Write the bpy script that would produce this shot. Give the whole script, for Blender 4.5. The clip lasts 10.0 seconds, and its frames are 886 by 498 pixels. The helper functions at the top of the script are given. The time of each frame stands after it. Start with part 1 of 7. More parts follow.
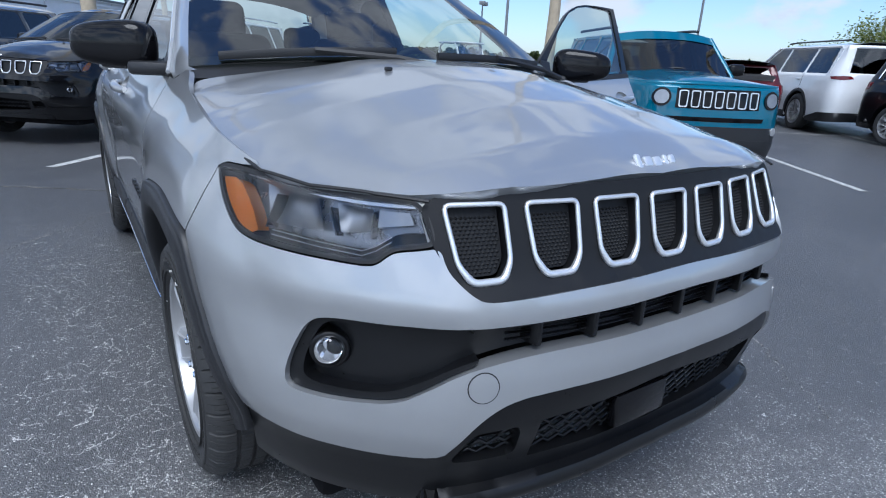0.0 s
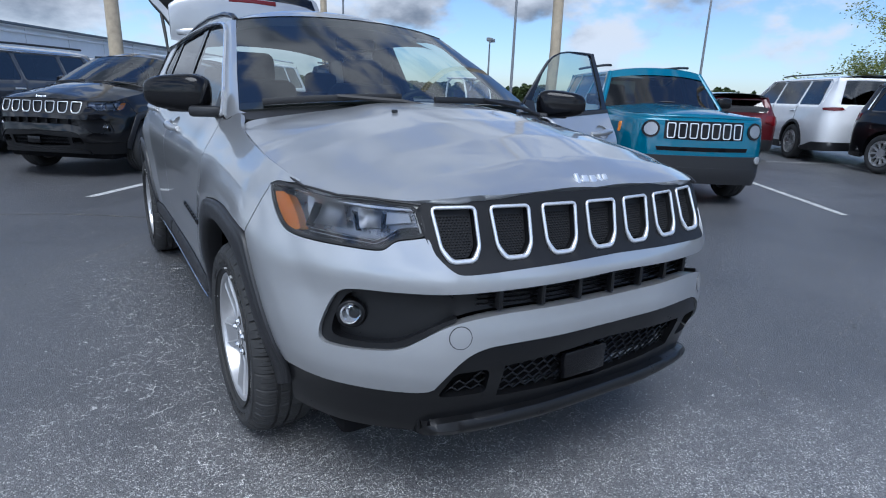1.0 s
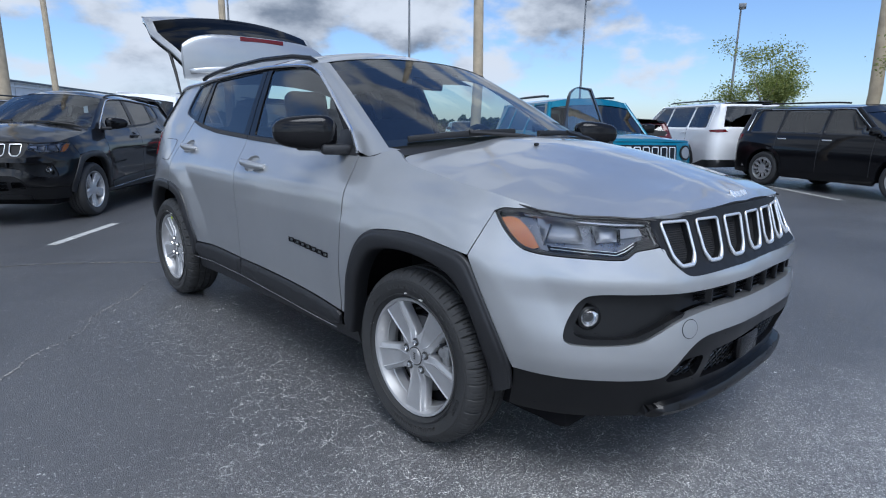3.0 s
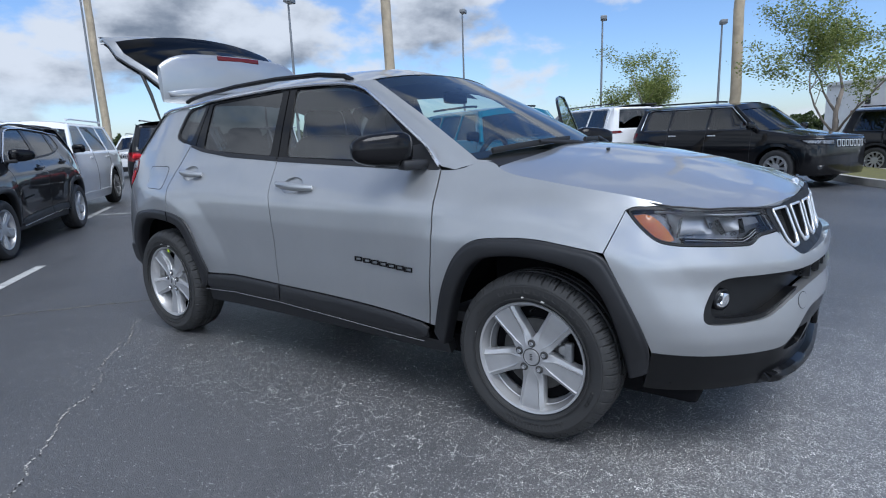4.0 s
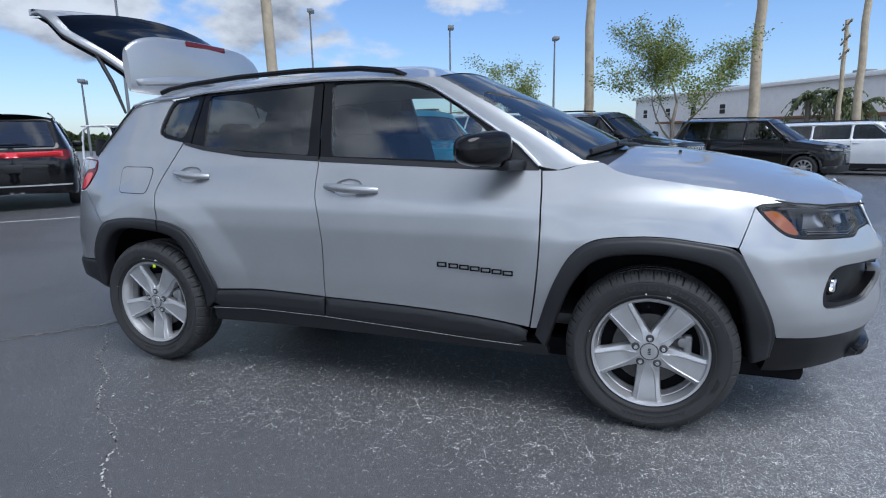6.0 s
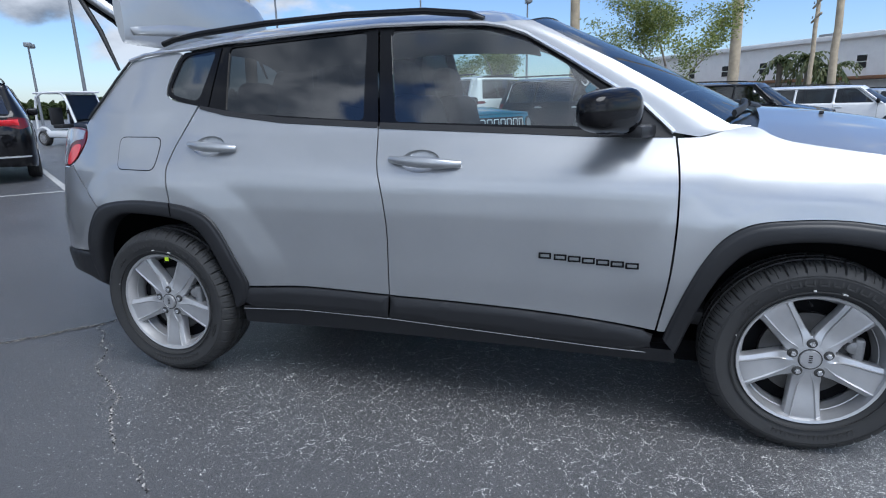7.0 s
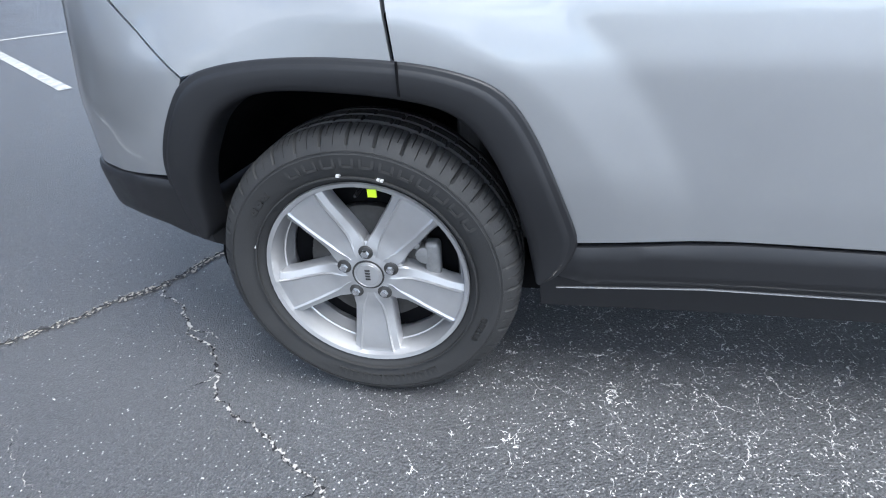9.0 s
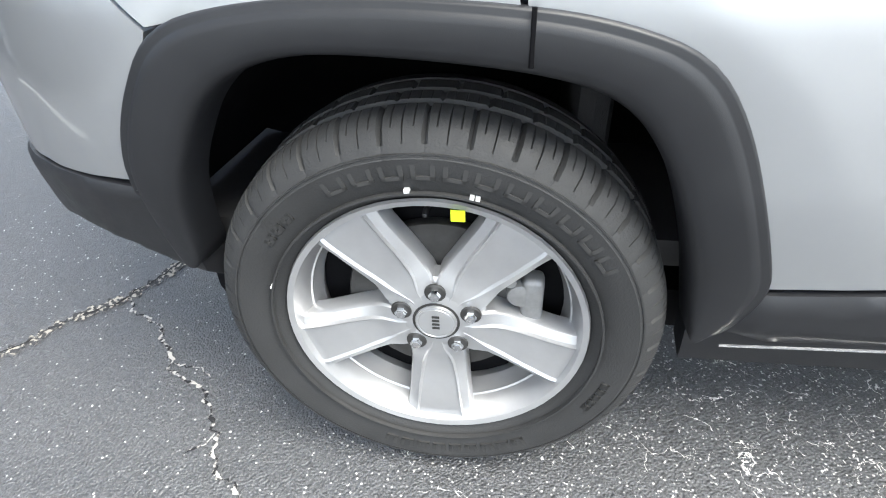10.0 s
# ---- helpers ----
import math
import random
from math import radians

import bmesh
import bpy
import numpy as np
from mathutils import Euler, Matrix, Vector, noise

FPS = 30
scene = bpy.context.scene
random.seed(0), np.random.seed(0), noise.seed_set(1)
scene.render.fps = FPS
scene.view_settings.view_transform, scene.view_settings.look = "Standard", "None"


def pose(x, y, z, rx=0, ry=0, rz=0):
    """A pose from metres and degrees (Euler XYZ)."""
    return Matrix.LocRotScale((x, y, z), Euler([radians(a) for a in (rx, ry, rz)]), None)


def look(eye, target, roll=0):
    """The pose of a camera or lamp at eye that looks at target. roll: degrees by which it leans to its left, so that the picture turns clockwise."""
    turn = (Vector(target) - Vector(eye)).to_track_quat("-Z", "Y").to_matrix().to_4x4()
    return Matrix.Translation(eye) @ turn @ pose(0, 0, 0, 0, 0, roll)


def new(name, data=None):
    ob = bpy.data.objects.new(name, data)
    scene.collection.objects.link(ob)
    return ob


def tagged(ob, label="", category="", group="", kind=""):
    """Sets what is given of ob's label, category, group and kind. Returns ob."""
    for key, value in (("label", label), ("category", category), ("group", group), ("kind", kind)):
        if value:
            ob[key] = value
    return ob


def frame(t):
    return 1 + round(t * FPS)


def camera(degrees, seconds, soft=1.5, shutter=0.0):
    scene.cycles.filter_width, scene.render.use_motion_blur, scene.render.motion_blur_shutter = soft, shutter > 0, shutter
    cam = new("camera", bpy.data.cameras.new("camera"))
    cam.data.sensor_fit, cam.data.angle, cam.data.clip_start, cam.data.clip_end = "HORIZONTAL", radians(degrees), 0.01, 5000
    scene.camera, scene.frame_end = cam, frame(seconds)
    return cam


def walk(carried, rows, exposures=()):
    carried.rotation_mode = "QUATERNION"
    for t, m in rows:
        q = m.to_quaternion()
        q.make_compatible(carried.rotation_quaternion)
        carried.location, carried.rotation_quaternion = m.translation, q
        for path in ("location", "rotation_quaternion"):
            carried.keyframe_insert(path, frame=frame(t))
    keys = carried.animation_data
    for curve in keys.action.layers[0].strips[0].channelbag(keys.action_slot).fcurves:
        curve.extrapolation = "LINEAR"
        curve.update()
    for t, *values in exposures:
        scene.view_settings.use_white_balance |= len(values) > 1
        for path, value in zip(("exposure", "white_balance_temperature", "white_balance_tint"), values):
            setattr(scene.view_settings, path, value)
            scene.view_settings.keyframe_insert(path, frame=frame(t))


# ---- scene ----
cam = camera(76.0, 10.0, soft=1.1)
PATH = [
    (0, (-1.076, -1.584, 1.183), (-0.016, -0.012, 0.546), 2.8),
    (0.5, (-1.193, -1.781, 1.197), (-0.143, -0.181, 0.616), 2.5),
    (1, (-1.271, -1.981, 1.221), (-0.227, -0.361, 0.688), 2.2),
    (1.5, (-1.301, -2.007, 1.222), (-0.229, -0.387, 0.744), 1.7),
    (2, (-1.448, -1.934, 1.218), (-0.322, -0.344, 0.767), 1.4),
    (2.5, (-1.867, -1.785, 1.224), (-0.649, -0.258, 0.793), 1.1),
    (2.7, (-2.013, -1.702, 1.223), (-0.743, -0.218, 0.793), 1.3),
    (3.8, (-2.669, -1.101, 1.207), (-1.124, 0.106, 0.809), -1.9),
    (4, (-2.804, -0.967, 1.226), (-1.205, 0.169, 0.837), -2.0),
    (4.5, (-2.992, -0.605, 1.218), (-1.282, 0.362, 0.845), -1.8),
    (5, (-3.138, -0.280, 1.243), (-1.342, 0.521, 0.879), -1.3),
    (5.2, (-3.220, -0.150, 1.251), (-1.401, 0.592, 0.878), -1.1),
    (6.3, (-3.232, 0.163, 1.228), (-1.375, 0.783, 0.820), -0.8),
    (6.5, (-3.173, 0.294, 1.223), (-1.308, 0.873, 0.793), -0.6),
    (7, (-2.903, 0.687, 1.220), (-1.047, 1.238, 0.718), -1.3),
    (7.5, (-2.726, 1.180, 1.187), (-0.891, 1.689, 0.574), -2.1),
    (8, (-2.425, 1.568, 1.110), (-0.630, 2.036, 0.362), -2.8),
    (8.5, (-2.103, 1.939, 1.058), (-0.358, 2.357, 0.174), -3.5),
    (9, (-1.876, 2.251, 1.036), (-0.189, 2.598, 0.020), -3.1),
    (9.5, (-1.627, 2.432, 0.981), (0.010, 2.720, -0.132), -2.5),
    (10, (-1.493, 2.524, 0.961), (0.099, 2.767, -0.225), -1.9),
]
walk(cam, [(t, look(eye, target, roll)) for t, eye, target, roll in PATH],
     exposures=[(0, 1.02, 5450, 10), (1.5, 0.9, 5500, 10), (4.5, 0.9, 5650, 10), (6.5, 0.88, 5650, 10), (8, 1.28, 5600, 9), (9, 1.8, 5800, 9), (10, 2.42, 6400, 7)])

# ---- world, sun ----
SUN_EL, SUN_AZ = 62.0, 212.0  # degrees; azimuth clockwise from +y
world = bpy.data.worlds.new("world")
scene.world = world
world.use_nodes = True
wt = world.node_tree
wt.nodes.clear()


def wnode(kind, **kw):
    n = wt.nodes.new(kind)
    for k, v in kw.items():
        n.inputs[k].default_value = v
    return n


sky = wt.nodes.new("ShaderNodeTexSky")
sky.sky_type, sky.sun_disc = "NISHITA", False
sky.sun_elevation, sky.sun_rotation = radians(SUN_EL), radians(SUN_AZ)
sky.air_density, sky.dust_density, sky.ozone_density = 1.0, 0.6, 1.5
coord = wt.nodes.new("ShaderNodeTexCoord")
sep = wt.nodes.new("ShaderNodeSeparateXYZ")
wt.links.new(coord.outputs["Generated"], sep.inputs[0])


def wmath(op, a, b=0.0, clamp=False):
    n = wt.nodes.new("ShaderNodeMath")
    n.operation, n.use_clamp = op, clamp
    for i, v in enumerate((a, b)):
        if isinstance(v, (int, float)):
            n.inputs[i].default_value = v
        else:
            wt.links.new(v, n.inputs[i])
    return n.outputs[0]


# heaped clouds, flatter than wide
flat = wt.nodes.new("ShaderNodeCombineXYZ")
wt.links.new(sep.outputs[0], flat.inputs[0])
wt.links.new(sep.outputs[1], flat.inputs[1])
wt.links.new(wmath("MULTIPLY", sep.outputs[2], 1.9), flat.inputs[2])


def wnoise(scale, detail, rough, dist, shift):
    m = wt.nodes.new("ShaderNodeMapping")
    m.inputs["Location"].default_value = shift
    wt.links.new(flat.outputs[0], m.inputs[0])
    n = wnode("ShaderNodeTexNoise", Scale=scale, Detail=detail, Roughness=rough, Distortion=dist)
    wt.links.new(m.outputs[0], n.inputs["Vector"])
    return n.outputs[0]


def density(up):
    heap = wnoise(4.3, 9, 0.52, 0.0, (3.1, 7.4, 1.0 + up))
    mass = wnoise(1.3, 3, 0.5, 0.0, (5.2, 1.4, 2.0 + up))
    return wmath("ADD", wmath("MULTIPLY", heap, 0.72), wmath("MULTIPLY", mass, 0.28))


dens = density(0.0)
# fewer clouds towards the east, more and brighter ones towards the south-west
side = wmath("ADD", wmath("MULTIPLY", wmath("SUBTRACT", wmath("MULTIPLY", sep.outputs[1], -0.2), wmath("MAXIMUM", sep.outputs[0], -0.35)), 0.065), wmath("ADD", wmath("MULTIPLY", wmath("MULTIPLY", sep.outputs[2], sep.outputs[2]), -0.02), 0.024))
cover = wmath("ADD", dens, side)
cover = wmath("ADD", cover, wmath("MULTIPLY", wmath("MAXIMUM", wmath("MULTIPLY", sep.outputs[1], sep.outputs[2]), 0.0), 0.11))
mask = wt.nodes.new("ShaderNodeMapRange")
mask.interpolation_type = "SMOOTHSTEP"
wt.links.new(cover, mask.inputs[0])
mask.inputs[1].default_value, mask.inputs[2].default_value = 0.475, 0.545
# a cloud's underside and thick middle are greyer
under = wmath("MULTIPLY", wmath("SUBTRACT", density(0.10), dens), 5.0)
thick = wmath("MULTIPLY", wmath("SUBTRACT", cover, 0.53), 4.5)
shade = wt.nodes.new("ShaderNodeMapRange")
shade.interpolation_type = "SMOOTHSTEP"
billow = wmath("MULTIPLY", wmath("SUBTRACT", wnoise(7.5, 6, 0.6, 0.0, (1.7, 4.1, 6.3)), 0.5), 1.3)
wt.links.new(wmath("ADD", wmath("ADD", under, thick), billow), shade.inputs[0])
shade.inputs[1].default_value, shade.inputs[2].default_value = -0.25, 0.75
cloud = wt.nodes.new("ShaderNodeMixRGB")
wt.links.new(shade.outputs[0], cloud.inputs[0])
CLOUD = 4.1
cloud.inputs[1].default_value = (0.98 * CLOUD, 0.99 * CLOUD, 1.0 * CLOUD, 1)
cloud.inputs[2].default_value = (0.25 * CLOUD, 0.29 * CLOUD, 0.35 * CLOUD, 1)
# haze near the horizon
haze = wt.nodes.new("ShaderNodeMapRange")
wt.links.new(sep.outputs[2], haze.inputs[0])
haze.inputs[1].default_value, haze.inputs[2].default_value = -0.02, 0.10
haze.inputs[3].default_value, haze.inputs[4].default_value = 0.55, 1.0
over = wt.nodes.new("ShaderNodeMixRGB")
wt.links.new(wmath("MULTIPLY", mask.outputs[0], haze.outputs[0]), over.inputs[0])
deep = wt.nodes.new("ShaderNodeMixRGB")
deep.blend_type = "MULTIPLY"
deep.inputs[0].default_value = 1.0
deep.inputs[2].default_value = (0.66, 0.71, 0.80, 1)
wt.links.new(sky.outputs[0], deep.inputs[1])
wt.links.new(deep.outputs[0], over.inputs[1])
glow = wt.nodes.new("ShaderNodeVectorMath")
glow.operation = "SCALE"
wt.links.new(cloud.outputs[0], glow.inputs[0])
high = wmath("MAXIMUM", sep.outputs[2], 0.0)
wt.links.new(wmath("ADD", wmath("ADD", wmath("MULTIPLY", wmath("MAXIMUM", wmath("ADD", wmath("MULTIPLY", sep.outputs[0], -0.85), wmath("MULTIPLY", sep.outputs[1], -0.5)), 0.0), 1.75), 1.0), wmath("MULTIPLY", wmath("MULTIPLY", high, high), -0.3)), glow.inputs["Scale"])
wt.links.new(glow.outputs[0], over.inputs[2])
bg = wnode("ShaderNodeBackground", Strength=0.10)
wt.links.new(over.outputs[0], bg.inputs[0])
wout = wt.nodes.new("ShaderNodeOutputWorld")
wt.links.new(bg.outputs[0], wout.inputs[0])

sun = new("sun", bpy.data.lights.new("sun", "SUN"))
sun.data.energy, sun.data.angle, sun.data.color = 1.6, radians(40.0), (1.0, 0.95, 0.87)
_a, _e = radians(SUN_AZ), radians(SUN_EL)
sun.matrix_world = look((math.sin(_a) * math.cos(_e) * 50, math.cos(_a) * math.cos(_e) * 50, math.sin(_e) * 50), (0, 0, 0))
scene.view_settings.exposure = 0.0


# ---- materials ----
def material(name, color, rough=0.5, metal=0.0, coat=0.0, coat_rough=0.03, var=0.0, scale=8.0, bump=0.0, bump_scale=60.0, spec=0.5, fine=0.0):
    """A Principled surface with colour changes at two sizes and fine relief."""
    m = bpy.data.materials.new(name)
    m.use_nodes = True
    nt = m.node_tree
    b = nt.nodes["Principled BSDF"]
    b.inputs["Base Color"].default_value = (*color, 1)
    b.inputs["Roughness"].default_value, b.inputs["Metallic"].default_value = rough, metal
    b.inputs["Coat Weight"].default_value, b.inputs["Coat Roughness"].default_value = coat, coat_rough
    b.inputs["Specular IOR Level"].default_value = spec
    if var or bump:
        tc = nt.nodes.new("ShaderNodeTexCoord")
    if var:
        n1 = nt.nodes.new("ShaderNodeTexNoise")
        n1.inputs["Scale"].default_value, n1.inputs["Detail"].default_value, n1.inputs["Roughness"].default_value = scale, 6, 0.65
        nt.links.new(tc.outputs["Object"], n1.inputs["Vector"])
        r = nt.nodes.new("ShaderNodeMapRange")
        r.inputs[1].default_value, r.inputs[2].default_value = 0.3, 0.7
        r.inputs[3].default_value, r.inputs[4].default_value = 1 - var, 1 + var
        nt.links.new(n1.outputs[0], r.inputs[0])
        mul = nt.nodes.new("ShaderNodeVectorMath")
        mul.operation = "SCALE"
        mul.inputs[0].default_value = color
        nt.links.new(r.outputs[0], mul.inputs["Scale"])
        nt.links.new(mul.outputs[0], b.inputs["Base Color"])
        rr = nt.nodes.new("ShaderNodeMapRange")
        rr.inputs[1].default_value, rr.inputs[2].default_value = 0.3, 0.7
        rr.inputs[3].default_value, rr.inputs[4].default_value = max(0.02, rough * (1 - var)), min(1, rough * (1 + var))
        nt.links.new(n1.outputs[0], rr.inputs[0])
        nt.links.new(rr.outputs[0], b.inputs["Roughness"])
    if bump:
        n2 = nt.nodes.new("ShaderNodeTexNoise")
        n2.inputs["Scale"].default_value, n2.inputs["Detail"].default_value = bump_scale, 3
        nt.links.new(tc.outputs["Object"], n2.inputs["Vector"])
        bp = nt.nodes.new("ShaderNodeBump")
        bp.inputs["Strength"].default_value, bp.inputs["Distance"].default_value = bump, 0.004
        nt.links.new(n2.outputs[0], bp.inputs["Height"])
        nt.links.new(bp.outputs[0], b.inputs["Normal"])
    return m


def paint(name, color, metal=0.0, rough=0.4, coat_ior=1.5):
    m = material(name, color, rough=rough, metal=metal, coat=1.0, coat_rough=0.02, var=0.04, scale=3.0, spec=0.1)
    m.node_tree.nodes["Principled BSDF"].inputs["Coat IOR"].default_value = coat_ior
    return m


def glass(name, tint, gloss=0.02, ior=1.5):
    """A thin pane: tinted see-through, with a Fresnel gloss."""
    m = bpy.data.materials.new(name)
    m.use_nodes = True
    nt = m.node_tree
    nt.nodes.clear()
    out = nt.nodes.new("ShaderNodeOutputMaterial")
    tr = nt.nodes.new("ShaderNodeBsdfTransparent")
    tr.inputs[0].default_value = (*tint, 1)
    gl = nt.nodes.new("ShaderNodeBsdfGlossy")
    gl.inputs["Roughness"].default_value = gloss
    fr = nt.nodes.new("ShaderNodeFresnel")
    fr.inputs[0].default_value = ior
    mx = nt.nodes.new("ShaderNodeMixShader")
    nt.links.new(fr.outputs[0], mx.inputs[0])
    nt.links.new(tr.outputs[0], mx.inputs[1])
    nt.links.new(gl.outputs[0], mx.inputs[2])
    nt.links.new(mx.outputs[0], out.inputs[0])
    return m


SILVER = paint("silver_paint", (0.425, 0.435, 0.445), metal=0.68, rough=0.31, coat_ior=1.5)
BLACK_PAINT = paint("black_paint", (0.003, 0.003, 0.004), rough=0.3, coat_ior=1.4)
TEAL_PAINT = paint("teal_paint", (0.0, 0.115, 0.19), metal=0.25, rough=0.35)
WHITE_PAINT = paint("white_paint", (0.72, 0.73, 0.74), rough=0.4)
RED_PAINT = paint("dark_red_paint", (0.07, 0.005, 0.008), metal=0.2, rough=0.35)
NAVY = paint("navy_paint", (0.006, 0.010, 0.022), rough=0.35)
GREY_PAINT = paint("dark_grey_paint", (0.05, 0.055, 0.065), metal=0.5, rough=0.35)
PALE_PAINT = paint("pale_silver_paint", (0.5, 0.51, 0.52), metal=0.5, rough=0.35)
PLASTIC = material("grained_black_plastic", (0.0135, 0.014, 0.0160), rough=0.45, var=0.10, scale=30, bump=0.07, bump_scale=900)
TRIM_BLACK = material("smooth_black_plastic", (0.005, 0.0052, 0.006), rough=0.3, var=0.1, scale=20, spec=0.35)
GLOSS_BLACK = material("gloss_black_plastic", (0.004, 0.004, 0.005), rough=0.12, spec=0.28)
MESH_BLACK = material("matt_black_plastic", (0.008, 0.0083, 0.0095), rough=0.55, var=0.1, scale=30, spec=0.3)
DARK = material("dark_cavity", (0.005, 0.005, 0.006), rough=0.8, var=0.3, scale=12, spec=0.1)
RUBBER = material("tyre_rubber", (0.030, 0.030, 0.030), rough=0.66, var=0.18, scale=14, bump=0.25, bump_scale=300)
SEAL = material("rubber_seal", (0.012, 0.012, 0.013), rough=0.55)
ALLOY = material("silver_alloy", (0.50, 0.50, 0.505), rough=0.36, metal=0.66, coat=0.2, coat_rough=0.15, var=0.05, scale=20)
CHROME = material("chrome", (0.80, 0.81, 0.82), rough=0.08, metal=1.0)
SATIN = material("satin_chrome", (0.78, 0.79, 0.80), rough=0.3, metal=0.7, var=0.05, scale=40)
# window chrome, and the highlight drawn along the sill
STRIP = material("bright_trim_and_sill_glint", (0.86, 0.87, 0.88), rough=0.16, metal=0.95)
LAMP_BACK = material("grey_lamp_housing", (0.22, 0.225, 0.24), rough=0.28, metal=0.8, var=0.15, scale=25)
BOWL = material("grey_reflector", (0.34, 0.35, 0.37), rough=0.4, metal=0.85, var=0.1, scale=30)
STEEL = material("cast_steel", (0.09, 0.088, 0.085), rough=0.45, metal=0.8, var=0.25, scale=25)
AMBER = material("amber_lens", (0.9, 0.27, 0.02), rough=0.15, coat=1.0)
RED_LENS = material("red_lens", (0.11, 0.003, 0.006), rough=0.12)
LAMP_CLEAR = material("silvery_clear_lens", (0.42, 0.43, 0.45), rough=0.18, metal=0.5, coat=1.0, var=0.2, scale=30)
BRIGHT_LENS = material("bright_red_lens", (0.70, 0.02, 0.03), rough=0.15, coat=0.6)
CLEAR = glass("clear_lens", (0.88, 0.89, 0.91), ior=1.6)
WINDSHIELD = glass("windshield_glass", (0.66, 0.75, 0.71), ior=2.3)
FRONT_GLASS = glass("front_door_glass", (0.62, 0.73, 0.70), ior=2.15)
PRIVACY = glass("privacy_glass", (0.05, 0.055, 0.06), ior=2.15)
HATCH_GLASS = glass("rear_window_glass", (0.03, 0.032, 0.035), gloss=0.06, ior=1.32)
FAR_GLASS = glass("car_glass", (0.16, 0.19, 0.19), ior=2.0)
FABRIC = material("black_seat_fabric", (0.02, 0.02, 0.022), rough=0.85, var=0.2, scale=40, bump=0.3, bump_scale=500)
TRIM = material("dark_interior_trim", (0.028, 0.028, 0.03), rough=0.6, var=0.15, scale=20)
PALE_TRIM = material("pale_headliner", (0.5, 0.5, 0.48), rough=0.85, var=0.05, scale=20)
YELLOW = material("yellow_sticker", (0.62, 0.85, 0.02), rough=0.5)
MARK = material("white_tyre_mark", (0.6, 0.6, 0.58), rough=0.7)
RAISED = material("raised_tyre_letter", (0.036, 0.0355, 0.035), rough=0.6)
CAST = material("cast_aluminium", (0.26, 0.26, 0.26), rough=0.5, metal=0.5, var=0.2, scale=40)


# ---- mesh helpers ----
def mesh_object(name, verts, faces, mat, parent=None, label="", smooth=True, sharp=None):
    me = bpy.data.meshes.new(name)
    me.from_pydata([tuple(map(float, v)) for v in verts], [], [tuple(map(int, f)) for f in faces])
    if smooth:
        me.polygons.foreach_set("use_smooth", [True] * len(me.polygons))
        if sharp is not None:
            me.set_sharp_from_angle(angle=radians(sharp))
    me.materials.append(mat)
    ob = new(name, me)
    if parent is not None:
        ob.parent = parent
    if label:
        tagged(ob, label)
    return ob


def part(name, bm, mat, parent=None, label="", smooth=True, sharp=35):
    me = bpy.data.meshes.new(name)
    bm.to_mesh(me)
    bm.free()
    if smooth:
        me.polygons.foreach_set("use_smooth", [True] * len(me.polygons))
        me.set_sharp_from_angle(angle=radians(sharp))
    me.materials.append(mat)
    ob = new(name, me)
    if parent is not None:
        ob.parent = parent
    if label:
        tagged(ob, label)
    return ob


def thing(name, label, category, group="", m=None):
    ob = new(name)
    tagged(ob, label, category, group)
    if m is not None:
        ob.matrix_world = m
    return ob


def box(sx, sy, sz, at=(0, 0, 0), r=0.0, m=None, seg=2, bm=None):
    own = bm is None
    b2 = bmesh.new()
    bmesh.ops.create_cube(b2, size=1.0, matrix=Matrix.Diagonal((sx, sy, sz, 1)))
    if r > 0:
        bmesh.ops.bevel(b2, geom=b2.edges[:], offset=min(r, .49 * min(sx, sy, sz)), segments=seg, affect="EDGES", profile=0.5)
    bmesh.ops.transform(b2, matrix=Matrix.Translation(at) @ (m if m is not None else Matrix()), verts=b2.verts[:])
    if own:
        return b2
    tmp = bpy.data.meshes.new("tmp")
    b2.to_mesh(tmp)
    b2.free()
    bm.from_mesh(tmp)
    bpy.data.meshes.remove(tmp)
    return bm


def cylinder(r1, r2, h, at=(0, 0, 0), m=None, seg=24, bm=None, bevel=0.0):
    b2 = bmesh.new()
    bmesh.ops.create_cone(b2, cap_ends=True, segments=seg, radius1=r1, radius2=r2, depth=h)
    if bevel:
        rim = [e for e in b2.edges if abs(e.verts[0].co.z - e.verts[1].co.z) < 1e-6]
        bmesh.ops.bevel(b2, geom=rim, offset=bevel, segments=2, affect="EDGES", profile=0.5)
    bmesh.ops.transform(b2, matrix=Matrix.Translation(at) @ (m if m is not None else Matrix()), verts=b2.verts[:])
    if bm is None:
        return b2
    tmp = bpy.data.meshes.new("tmp")
    b2.to_mesh(tmp)
    b2.free()
    bm.from_mesh(tmp)
    bpy.data.meshes.remove(tmp)
    return bm


